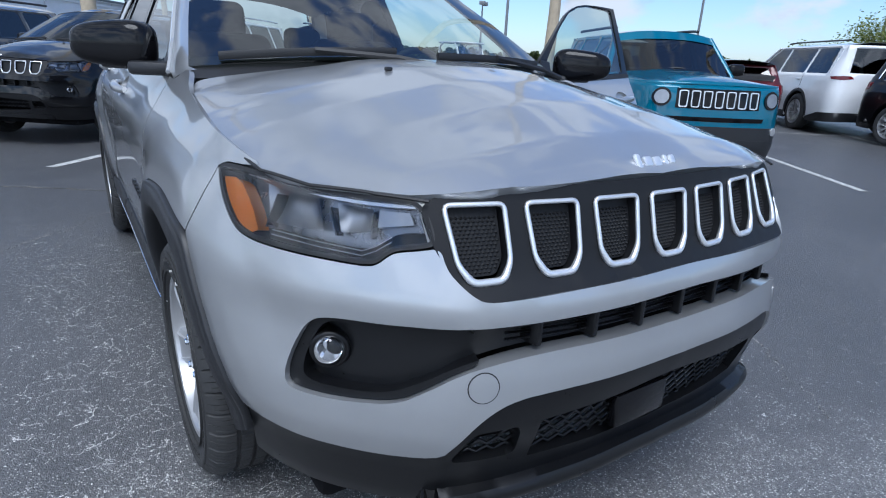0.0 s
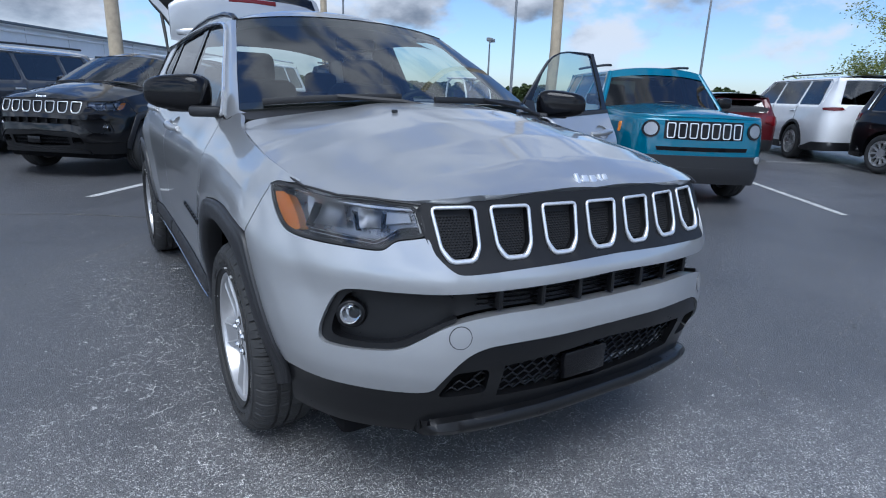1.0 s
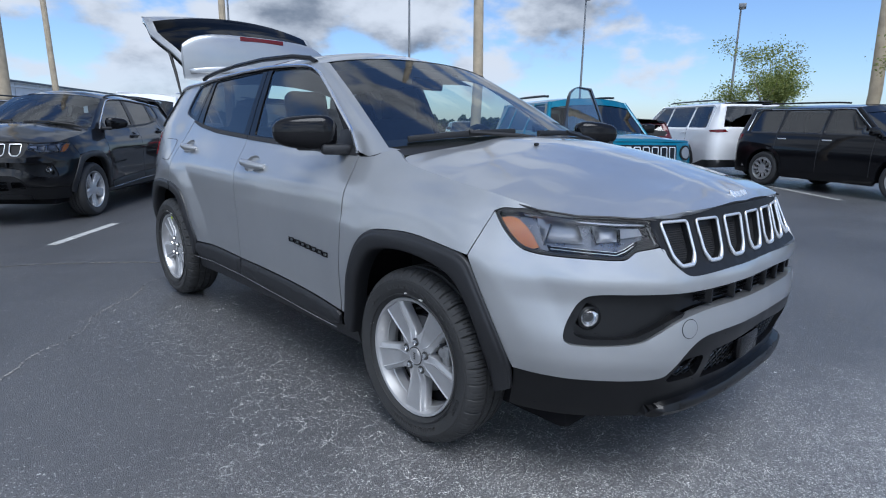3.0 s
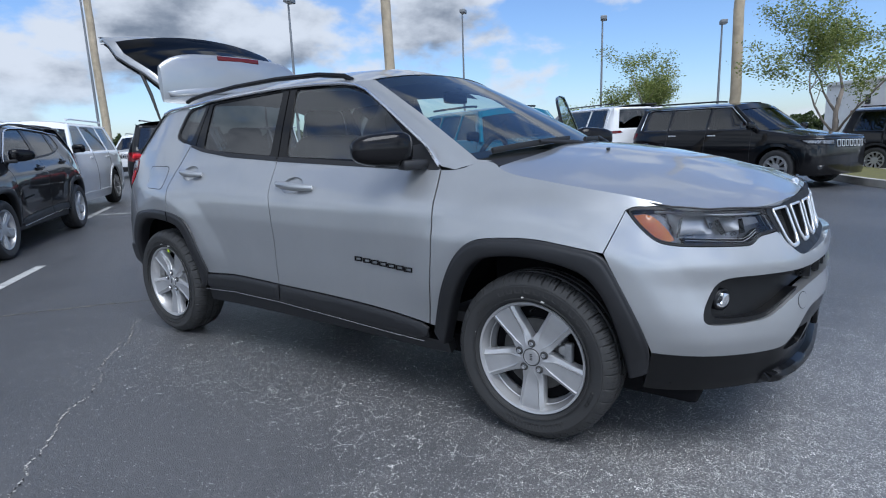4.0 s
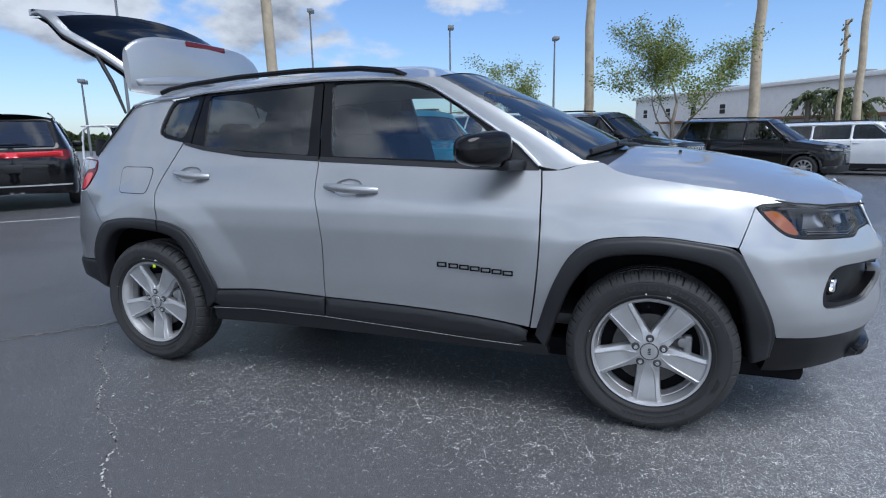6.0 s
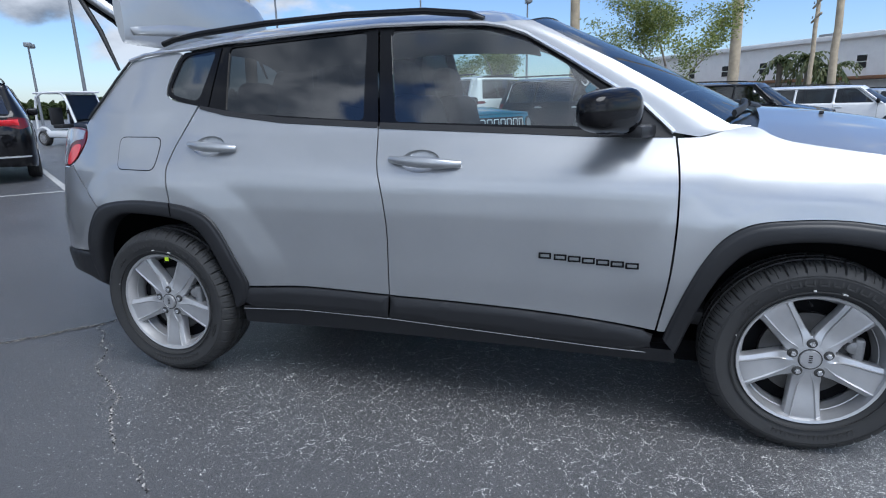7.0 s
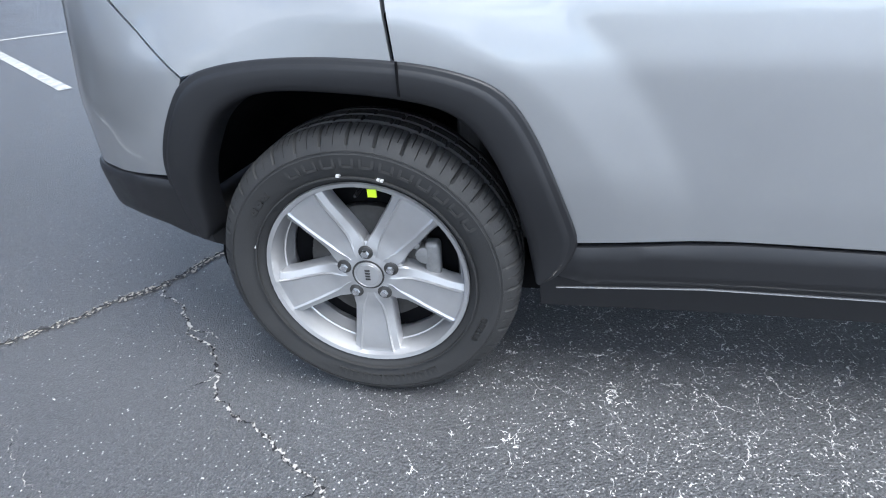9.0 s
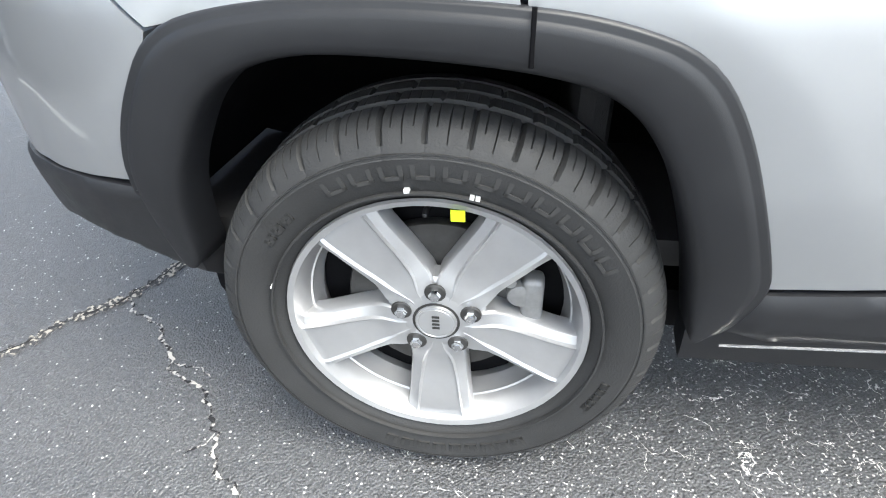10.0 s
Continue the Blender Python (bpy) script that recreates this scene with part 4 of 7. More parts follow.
FASCIA = [(0, .795, 1), F(-.30, .788), F(-.464, .779), F(-.507, .779), F(-.527, .789), F(-.55, .807), F(-.575, .832), F(-.587, .867), F(-.617, .858), F(-.644, .853), F(-.655, .847), F(-.668, .831), F(-.679, .824), F(-.705, .823), F(-.752, .825),
          S(-.571, .827), S(-.512, .831), S(-.462, .844), S(-.398, .90), S(-.356, .948, 1),
          S(-.296, .80, 1), S(-.33, .735), S(-.375, .65), S(-.425, .55), S(-.465, .445, 1), S(-.60, .439), F(-.69, .439), F(-.57, .446), F(-.545, .49), F(-.50, .55), F(-.452, .579), F(-.38, .588), (0, .592, 1),
          (0, .674, 1), F(-.29, .673), F(-.42, .668), F(-.50, .655), F(-.55, .637), F(-.60, .597), F(-.632, .571), F(-.70, .560), F(-.744, .556), F(-.782, .560), F(-.785, .60), F(-.775, .655), F(-.760, .70), F(-.735, .721),
          F(-.632, .724), F(-.52, .731), F(-.40, .734), F(-.29, .738), (0, .748, 1)]
BAND = [(0, .674, 1), F(-.29, .673), F(-.42, .668), F(-.50, .655), F(-.55, .637), F(-.60, .597), F(-.632, .571), F(-.70, .560), F(-.744, .556), F(-.782, .560), F(-.785, .60), F(-.775, .655), F(-.760, .70), F(-.735, .721),
        F(-.632, .724), F(-.52, .731), F(-.40, .734), F(-.29, .738), (0, .748, 1)]
GRILLE = [(-.47, .772), (-.515, .784), (-.545, .822), (-.563, .868), (-.572, .935), (-.54, .951), (-.408, .960), (-.228, .965), (0, .968), (.228, .965), (.408, .960), (.54, .951), (.572, .935), (.563, .868), (.545, .822), (.515, .784), (.47, .772), (0, .776)]
HEADLIGHT = [F(-.590, .872), F(-.617, .862), F(-.644, .857), F(-.655, .851), F(-.668, .835), F(-.679, .828), F(-.705, .827), F(-.752, .829), S(-.571, .831), S(-.512, .835), S(-.466, .847), S(-.429, .876), S(-.392, .912), S(-.360, .949),
             S(-.385, .962), S(-.491, .960), S(-.564, .954), F(-.767, .949), F(-.704, .944), F(-.655, .944), F(-.617, .942)]
FENDER = [S(-.354, .951, 1), S(-.292, .803, 1), S(-.19, .817), S(-.013, .838), S(.15, .828), S(.24, .814), S(.31, .770), S(.36, .70), S(.41, .59), S(.455, .45), S(.470, .402, 1), S(.496, .402, 1), S(.466, .595), S(.454, .797),
          S(.456, .98), S(.469, 1.082, 1), S(.38, 1.084), S(.31, 1.11), S(.225, 1.123), S(.160, 1.075), S(0, 1.049), S(-.15, 1.027), S(-.32, 1.005), S(-.43, .985), S(-.505, .968), S(-.43, .963), S(-.385, .964)]
QUARTER = [S(2.455, 1.226, 1), S(2.600, 1.250), S(2.648, 1.288), S(2.620, 1.42), S(2.588, 1.468), S(2.70, 1.462), S(2.885, 1.436, 1), S(2.95, 1.36), S(3.02, 1.26), S(3.08, 1.18), S(3.105, 1.15, 1), S(3.074, 1.09), S(3.132, 1.008),
           S(3.185, .965, 1), S(3.070, .861), S(2.966, .785, 1), S(2.892, .800), S(2.782, .812), S(2.656, .815), S(2.528, .808, 1), S(2.540, .905), S(2.553, .985), S(2.518, 1.104)]
REAR_BUMPER = [S(2.969, .780, 1), S(3.076, .860), S(3.192, .960, 1), S(3.26, .948), S(3.34, .95), (END, .95, 1), (END, .53, 1), S(3.30, .545), S(3.125, .563), S(3.060, .566, 1), S(3.01, .69)]
REAR_LOWER = [S(3.03, .556, 1), S(3.12, .556), S(3.20, .552), S(3.30, .541), (END, .526, 1), (END, .40, 1), S(3.35, .42), S(3.25, .43), S(3.155, .425), S(3.09, .40), S(3.022, .388, 1), S(3.026, .47)]
TAIL = [S(3.080, 1.09), S(3.112, 1.138), S(3.20, 1.142), S(3.30, 1.137), S(3.345, 1.12), S(3.345, 1.03), S(3.315, .953), S(3.25, .955), S(3.138, 1.010)]
# wheel arch flares: outer edge, inner edge, both from front foot over the top to rear foot
FLARE_F = ([S(-.455, .36), S(-.462, .447), S(-.425, .55), S(-.375, .65), S(-.33, .735), S(-.292, .800), S(-.19, .814), S(-.013, .835), S(.15, .825), S(.24, .811), S(.31, .767), S(.36, .70), S(.41, .59), S(.455, .45), S(.474, .375)],
           [S(-.385, .33), S(-.338, .549), S(-.272, .681), S(-.19, .736), S(.003, .766), S(.185, .748), S(.267, .700), S(.346, .571), S(.425, .318)])
FLARE_R = ([S(2.250, .352), S(2.205, .385), S(2.182, .452), S(2.186, .48), S(2.225, .58), S(2.275, .695), S(2.33, .772), S(2.42, .805), S(2.52, .821), S(2.69, .828), S(2.85, .816), S(2.962, .788), S(3.025, .70), S(3.062, .62), S(3.070, .56), S(3.070, .50), S(3.065, .43), S(3.05, .405)],
           [S(2.264, .36), S(2.280, .43), S(2.292, .49), S(2.342, .63), S(2.408, .722), S(2.508, .751), S(2.69, .765), S(2.81, .760), S(2.905, .712), S(2.962, .62), S(2.992, .55), S(3.008, .47), S(3.012, .42), S(3.03, .40)])
FLARE_SECTION = [(0, -.008), (0, .004), (.02, .0075), (.05, .0085), (.13, .0085), (.16, .0095), (.20, .0125), (.30, .0138), (.5, .0142), (.72, .0138), (.86, .0115), (.94, .006), (.985, -.003), (1, -.012), (1, -.06)]
LOWER = [(0, .588, 1), F(-.38, .584), F(-.45, .575), F(-.497, .547), F(-.541, .49), F(-.567, .442), F(-.69, .435), S(-.60, .435), S(-.465, .440, 1), S(-.455, .36), S(-.44, .292, 1), S(-.5, .288), F(-.76, .290), F(-.68, .296), F(-.60, .304), F(-.5, .320), (0, .326, 1),
         (0, .394, 1), F(-.376, .412, 1), F(-.372, .518, 1), (0, .540, 1)]
LOWER_HOLE = [F(-.555, .430), F(-.512, .512), F(-.416, .516), F(-.414, .434)]
LIP = [(0, .322, 1), F(-.5, .316), F(-.612, .305), F(-.570, .356), F(-.35, .366), (0, .366, 1)]
TRIM_LINE = [(.481, 1.101), (.583, 1.197), (.701, 1.272), (.868, 1.378), (1.021, 1.468), (1.10, 1.497), (1.178, 1.512), (1.29, 1.520), (1.41, 1.525), (1.63, 1.529), (1.912, 1.521), (2.358, 1.497), (2.566, 1.476), (2.70, 1.468), (2.80, 1.460), (2.893, 1.437)]
SCREEN = [(-.743, .303, 1.126), (-.716, .42, 1.197), (-.688, .54, 1.268), (-.655, .67, 1.343), (-.622, .80, 1.412), (-.593, .92, 1.476), (-.572, 1.0, 1.517)]


def smooth_open(line, rounds=3):
    """Cut the corners of an open line, keeping its ends."""
    c = np.array([q[:2] for q in line])
    for _ in range(rounds):
        a, b = c[:-1] * .75 + c[1:] * .25, c[:-1] * .25 + c[1:] * .75
        c = np.vstack([c[:1], np.stack([a, b], 1).reshape(-1, 2)[1:-1], c[-1:]])
    return c


def slot_outline(c, grow=0.0):
    """A grille slot: square top, slightly slanted sides, cut lower corners."""
    g = grow
    top, mid, foot = .0565 + g, .0515 + g, .031 + g * .6
    zt, zb = .936 + g, .806 - g
    return [(c - top, zt), (c + top, zt), (c + mid, .838), (c + foot, zb), (c - foot, zb), (c - mid, .838)]


def grille_fn(u, v, o):
    """The grille leans back and bows round to both sides."""
    t = (v - .81) / .127
    return np.stack([u, -.890 + .032 * t + (.19 + .11 * t) * u * u - o - .8 * np.maximum(.803 - v, 0), v], -1)


def compact_suv(name, label, paint_mat, m, opened=False, fine=True):
    car = thing(name, label, "car", m=m)
    st = .019 if fine else .05
    mats = paint_mat

    def skin(nm, outline, mat, parent, lift=0.0, thick=.014, label="", side=-1, step=st, rounds=2, holes=(), puff=None):
        """A panel on the body shell; side -1 right, 1 left, 0 both halves joined in the middle."""
        o = chaikin(outline, rounds)
        fn = SH.surf(lift)
        if puff:
            e0 = np.array([q[:2] for q in o])
            e1 = np.roll(e0, -1, 0)
            ok = ~((np.abs(e0[:, 0]) < 1e-6) & (np.abs(e1[:, 0]) < 1e-6))
            e0, e1 = e0[ok], e1[ok]

            def fn(u, w, off):
                p = np.stack([np.ravel(u), np.ravel(w)], -1)[:, None]
                d = e1 - e0
                t = np.clip(((p - e0) * d).sum(-1) / ((d * d).sum(-1) + 1e-12), 0, 1)
                near = np.sqrt(((p - e0 - d * t[..., None]) ** 2).sum(-1)).min(1)
                k = np.clip(near / puff[1], 0, 1)
                return SH.wrap(u, w, lift + off + puff[0] * np.sqrt(1 - (1 - k) ** 2).reshape(np.shape(u)))
        v, f = sheet(o, fn, step, [[tuple(q[:2]) for q in h] for h in holes], thick, flip=True, both=side == 0, mid=0.0 if side == 0 else None)
        if side > 0:
            v, f = mirrored(v, f)
        ob = mesh_object(nm, v, f, mat, parent, label)
        if side == 0:
            weld(ob)
            ob.data.polygons.foreach_set("use_smooth", [True] * len(ob.data.polygons))
        ob.data.set_sharp_from_angle(angle=radians(48))
        return ob

    def flare(nm, outer, inner, sd):
        """A moulded lip swept round a wheel arch, with a narrow ledge along its outer edge."""
        n = 72 if fine else 30
        ends = []
        for line in (outer, inner):
            c = smooth_open(line)
            d = np.r_[0, np.cumsum(np.hypot(*np.diff(c, axis=0).T))]
            q = np.linspace(0, d[-1], n)
            ends.append(np.stack([np.interp(q, d, c[:, 0]), np.interp(q, d, c[:, 1])], -1))
        v, k = [], len(FLARE_SECTION)
        for a, b in zip(*ends):
            for t, off in FLARE_SECTION:
                u, w = a + (b - a) * t
                v.append(tuple(SH.wrap(u, w, off + .002)))
        f = [(i * k + j, i * k + j + 1, (i + 1) * k + j + 1, (i + 1) * k + j) for i in range(n - 1) for j in range(k - 1)]
        if sd > 0:
            v, f = mirrored(v, f)
        mesh_object(nm, v, f, PLASTIC, car, "black plastic wheel arch flare", sharp=62)

    # front
    fascia = skin("front_bumper", FASCIA, mats, car, side=0, thick=.045, label="painted front bumper skin")
    slots = [-.010 + .1555 * k for k in range(-3, 4)]
    v, f = sheet(fillet(GRILLE, .02, 3), lambda u, w, o: grille_fn(u, w, o - .006), .03 if fine else .06, [fillet(slot_outline(c, -.003), .011, 4) for c in slots], .024)
    grille = mesh_object("grille", v, f, MESH_BLACK, car, "black grille panel with seven chrome-ringed slots", sharp=40)
    for c in slots:
        ring = resample(fillet(slot_outline(c), .013, 5), .012 if fine else .03)
        q = grille_fn(np.array([e[0] for e in ring]), np.array([e[1] for e in ring]), -.002)
        rad = [.0050 + .0026 * min(1, max(0, (.845 - e[1]) / .03)) for e in ring]
        tube_part("slot_ring", [tuple(e) for e in q], rad, SATIN, grille, "bright satin chrome slot ring", seg=8 if fine else 5, closed=True)
        inner = fillet(slot_outline(c, -.004), .011, 4)
        back = lambda u, w, o: grille_fn(u, w, o - .022)
        v, f = sheet(inner, back, .02, (), 0)
        if fine:
            # rows of small raised cells, the top left plain
            lim, row, zz = offset_outline(inner, .005), 0, .810
            while zz < .912:
                xx = c - .06 + (row % 2) * .0045
                while xx < c + .06:
                    if inside(np.array([xx]), np.array([zz]), lim)[0]:
                        b0 = len(v)
                        base = [(xx - .0042, zz), (xx, zz - .0032), (xx + .0042, zz), (xx, zz + .0032)]
                        q = back(np.array([b[0] for b in base]), np.array([b[1] for b in base]), .0006)
                        t = back(np.array([xx]), np.array([zz + .001]), .0045)
                        v += [tuple(w) for w in q] + [tuple(t[0])]
                        f += [(b0, b0 + 1, b0 + 4), (b0 + 1, b0 + 2, b0 + 4), (b0 + 2, b0 + 3, b0 + 4), (b0 + 3, b0, b0 + 4)]
                    xx += .009
                zz += .0066
                row += 1
        mesh_object("slot_insert", v, f, MESH_BLACK, grille, "black honeycomb slot insert", smooth=False)
    # band with fog lamp pockets and the middle intake
    fl = skin("lower_band", BAND, TRIM_BLACK, car, lift=-.052, side=0, thick=0, label="black plastic band with fog lamp pockets")
    pk = [F(-.47, .672), F(-.55, .650), F(-.61, .606), F(-.645, .584), F(-.70, .575), F(-.765, .576), F(-.768, .61), F(-.759, .655), F(-.744, .698), F(-.72, .709), F(-.632, .711), F(-.47, .714)]
    for sd in (-1, 1):
        skin("pocket_trim", BAND[3:16], TRIM_BLACK, fl, lift=-.014, side=sd, thick=.045, holes=[chaikin(pk, 2)], step=.02, label="")
        lamp = Matrix.Translation((sd * .694, -.638, .637)) @ Matrix.Rotation(radians(sd * 28), 4, "Z")
        v, f = lathe([(0, -.036), (.015, -.037), (.026, -.034), (.031, -.026), (.033, -.016), (.033, .03)], 32)
        q = lamp @ Matrix.Rotation(radians(90), 4, "Z")
        fog = mesh_object("fog_lamp", [tuple(q @ Vector(p)) for p in v], f, CLEAR, fl, "round clear fog lamp")
        v, f = lathe([(0, .012), (.016, .006), (.028, -.012), (.031, -.02)], 20)
        mesh_object("reflector", [tuple(q @ Vector(p)) for p in v], f, CHROME, fog, "chrome reflector", smooth=False)
        v, f = lathe([(.031, -.022), (.037, -.024), (.040, -.018), (.040, .03)], 32)
        mesh_object("lamp_bezel", [tuple(q @ Vector(p)) for p in v], f, TRIM_BLACK, fog)
        cap = [F(-.502 + .027 * math.cos(a), .615 + .029 * math.sin(a)) for a in np.linspace(0, 2 * math.pi, 24, endpoint=False)]
        skin("tow_hook_cover", cap, mats, fascia, lift=.0015, side=sd, rounds=0, step=.012, label="round painted tow hook cover")
        capo = [F(-.502 + .0292 * math.cos(a), .615 + .0312 * math.sin(a)) for a in np.linspace(0, 2 * math.pi, 24, endpoint=False)]
        skin("cover_gap", capo, SEAL, fascia, lift=.0006, side=sd, rounds=0, step=.012, thick=0)
    for k in range(-3, 4):
        x = k * .128 + .0
        y0 = float(SH.wrap(SH.F(-abs(x), .7)[0], .7)[1])
        part("intake_fin", box(.014, .05, .062, (x, y0 + .038, .706), .004, Matrix.Rotation(radians(-18 * x), 4, "Z")), TRIM_BLACK, fl)
    for z in (.690, .703, .716, .729):
        xs = np.linspace(-.44, .44, 25)
        pts = [(x, float(SH.wrap(SH.F(-abs(x), z)[0], z)[1]) + .034, z) for x in xs]
        tube_part("intake_slat", pts, .0042, TRIM_BLACK, fl, seg=6, flat=.6)
    # lower bumper
    low = skin("lower_bumper", LOWER, TRIM_BLACK, car, lift=-.007, side=0, thick=.03, holes=[fillet(LOWER_HOLE, .02)], label="black plastic lower bumper")
    skin("lip", LIP, TRIM_BLACK, car, lift=.016, side=0, thick=.05, puff=(.012, .02), step=.018 if fine else st, label="black front lip")
    skin("intake_backing", [(0, .53, 1), F(-.56, .53), F(-.565, .43), (0, .42, 1)], DARK, low, lift=-.075, side=0, thick=0)
    v, f = [], []
    for j in range(7 if fine else 3):
        zc = .400 + j * .0225 * (1 if fine else 2)
        for half in (-1, 1):
            pts = []
            for i, x in enumerate(np.arange(.0, .555, .0205)):
                z = zc + (.0085 if (i + j) % 2 else -.0085)
                if x > .43 and z > .515 - (x - .43) * .5:
                    break
                p = SH.wrap(SH.F(-x, z)[0], z, -.03)
                pts.append((half * -p[0], p[1], z))
            if len(pts) > 2:
                q, g = tube(pts, .0042, 5)
                b0 = len(v)
                v += q
                f += [tuple(b0 + t for t in e) for e in g]
    mesh_object("mesh_screen", v, f, TRIM_BLACK, low, "black honeycomb mesh screen")
    part("sensor_cover", box(.17, .03, .085, (-.075, float(SH.wrap(.075, .475)[1]) + .012, .472), .01), GLOSS_BLACK, low, "smooth black sensor cover")
    # headlights
    for sd in (-1, 1):
        hl = skin("headlight", HEADLIGHT, LAMP_BACK, car, lift=-.05, side=sd, thick=0, step=.03, label="clear headlight with an amber corner")
        skin("bezel", HEADLIGHT, SEAL, hl, lift=.001, side=sd, thick=.05, step=.02, holes=[offset_outline(chaikin(HEADLIGHT, 1), .009)])
        skin("lens", offset_outline(chaikin(HEADLIGHT, 1), .006), CLEAR, hl, lift=.003, side=sd, thick=0, step=.03, rounds=1, label="clear lens")
        skin("side_marker", [S(-.385, .932, 1), S(-.440, .938), S(-.494, .897), S(-.526, .850, 1), S(-.508, .842, 1), S(-.462, .852), S(-.426, .880)], AMBER, hl, lift=-.006, side=sd, thick=.03, step=.02, rounds=1, label="amber side marker")
        skin("running_light", [S(-.45, .956, 1), S(-.501, .954), F(-.765, .944), F(-.701, .938), F(-.622, .936, 1), F(-.622, .926, 1), F(-.701, .925), F(-.763, .930), S(-.526, .941), S(-.46, .945, 1)], SATIN, hl, lift=-.010, side=sd, thick=.02, step=.02, rounds=1, label="bright running light strip")
        skin("light_guide", [F(-.625, .934, 1), F(-.615, .937, 1), F(-.592, .876, 1), F(-.607, .873, 1)], PALE_TRIM, hl, lift=-.006, side=sd, thick=.02, step=.02, rounds=0, label="pale upright light guide")
        skin("reflector", [S(-.50, .935, 1), S(-.53, .862, 1), F(-.757, .864, 1), F(-.772, .922, 1)], BOWL, hl, lift=-.030, side=sd, thick=.0, step=.016, rounds=1, label="chrome reflector bowl", puff=(-.014, .03))
        skin("reflector", [F(-.742, .918, 1), F(-.732, .868, 1), F(-.690, .874, 1), F(-.690, .914, 1)], BOWL, hl, lift=-.028, side=sd, thick=.012, step=.016, rounds=1, label="chrome reflector bowl", puff=(-.014, .03))
        skin("reflector", [F(-.682, .914, 1), F(-.682, .884, 1), F(-.628, .894, 1), F(-.636, .914, 1)], BOWL, hl, lift=-.026, side=sd, thick=.012, step=.016, rounds=1, label="chrome reflector bowl")
        for a0, a1 in ((S(-.554, .922), S(-.540, .858)), (F(-.745, .914), F(-.731, .866)), (F(-.686, .914), F(-.684, .868))):
            skin("lamp_divider", [a0, a1, (a1[0] + .003, a1[1]), (a0[0] + .003, a0[1])], GLOSS_BLACK, hl, lift=-.010, side=sd, thick=.03, step=.02, rounds=0)
        skin("lower_trim", [S(-.548, .858, 1), F(-.754, .853), F(-.700, .848), F(-.676, .856), F(-.655, .878), F(-.633, .886), F(-.600, .886, 1), F(-.594, .874, 1), F(-.620, .864), F(-.650, .859), F(-.668, .838), F(-.700, .830), F(-.752, .832), S(-.56, .835, 1)], DARK, hl, lift=-.008, side=sd, thick=.03, step=.02, rounds=1)
        for dz in (0, -.0085):
            q = [SH.wrap(a, z + dz, -.006) for a, z in (S(-.560, .857), F(-.754, .852), F(-.694, .8475), F(-.676, .858), F(-.656, .876))]
            tube_part("trim_line", [(-sd * e[0], e[1], e[2]) for e in q], .0011, SATIN, hl, seg=5)
    # hood
    o = [(0, -.830, 1), (-.228, -.829), (-.408, -.814), (-.553, -.760), (-.624, -.696), (-.712, -.590), (-.764, -.490), (-.7835, -.32), (-.7825, -.15), (-.7735, 0), (-.762, .15), (-.735, .215), (-.65, .20), (-.45, .15), (-.2, .12), (0, .115, 1)]
    v, f = sheet([(x * 1.010, y) for x, y in chaikin(o, 2)], hood_fn, .022 if fine else .06, (), .03, flip=False, both=True, mid=0.0)
    hood = mesh_object("hood", v, f, mats, car, "painted hood with raised centre")
    weld(hood)
    hood.data.set_sharp_from_angle(angle=radians(48))
    for sx in (-1, 1):
        seam = resample([(-.560, -.772), (-.624, -.708), (-.712, -.600), (-.768, -.490), (-.789, -.32), (-.789, -.15), (-.780, 0), (-.768, .15), (-.742, .22)], .03, False)
        tube_part("hood_seam", [(-sx * x * 1.003, y, float(hood_height(x, y)) + .001) for x, y in seam], .0034, SEAL, hood, seg=6)
        part("washer_nozzle", box(.022, .014, .012, (sx * .29, -.10, float(hood_height(.29, -.10)) + .005), .004), PLASTIC, hood)
    # emblem on the hood, as plain blocks
    bm = bmesh.new()
    for x0, w, h, dz in ((-.066, .016, .036, 0), (-.040, .026, .024, 0), (-.008, .026, .024, 0), (.030, .012, .034, -.008), (.046, .018, .022, .002)):
        yy = -.808
        z = float(hood_height(x0, yy)) + .004
        box(w, .010, h, (x0 + w / 2, yy + (.004), z + dz * .4), .005, Matrix.Rotation(radians(-36), 4, "X"), bm=bm)
    part("hood_emblem", bm, SATIN, hood, "chrome emblem of plain blocks")
    # fenders, quarters, rear
    for sd in (-1, 1):
        skin("fender", FENDER, mats, car, side=sd, label="painted front fender")
        skin("quarter_panel", QUARTER, mats, car, side=sd, label="painted rear quarter panel")
        flare("front_wheel_flare", *FLARE_F, sd)
        flare("rear_wheel_flare", *FLARE_R, sd)
        tl = skin("tail_lamp", TAIL, RED_LENS, car, lift=.004, side=sd, label="red and clear tail lamp")
        skin("clear_section", [S(3.10, 1.126, 1), S(3.20, 1.136), S(3.30, 1.131), S(3.340, 1.115), S(3.340, 1.03), S(3.318, .965, 1), S(3.262, .965, 1), S(3.258, 1.03), S(3.21, 1.075), S(3.11, 1.088, 1)], LAMP_CLEAR, tl, lift=.006, side=sd, thick=.004, rounds=1, label="clear band of the tail lamp")
        skin("light_band", [S(3.118, 1.066), S(3.195, 1.058), S(3.238, 1.02), S(3.250, .975), S(3.222, .963), S(3.172, .985), S(3.136, 1.02)], BRIGHT_LENS, tl, lift=.006, side=sd, thick=.004, rounds=1, label="bright red band")
        trim_q = skin("quarter_window_trim", TRIM_Q, GLOSS_BLACK, car, lift=-.002, side=sd, holes=[fillet(GLASS_Q, .04)], rounds=1, step=.02)
        skin("quarter_glass", offset_outline(fillet(GLASS_Q, .04), -.004), PRIVACY, trim_q, lift=-.006, side=sd, thick=0, label="dark tinted quarter glass")
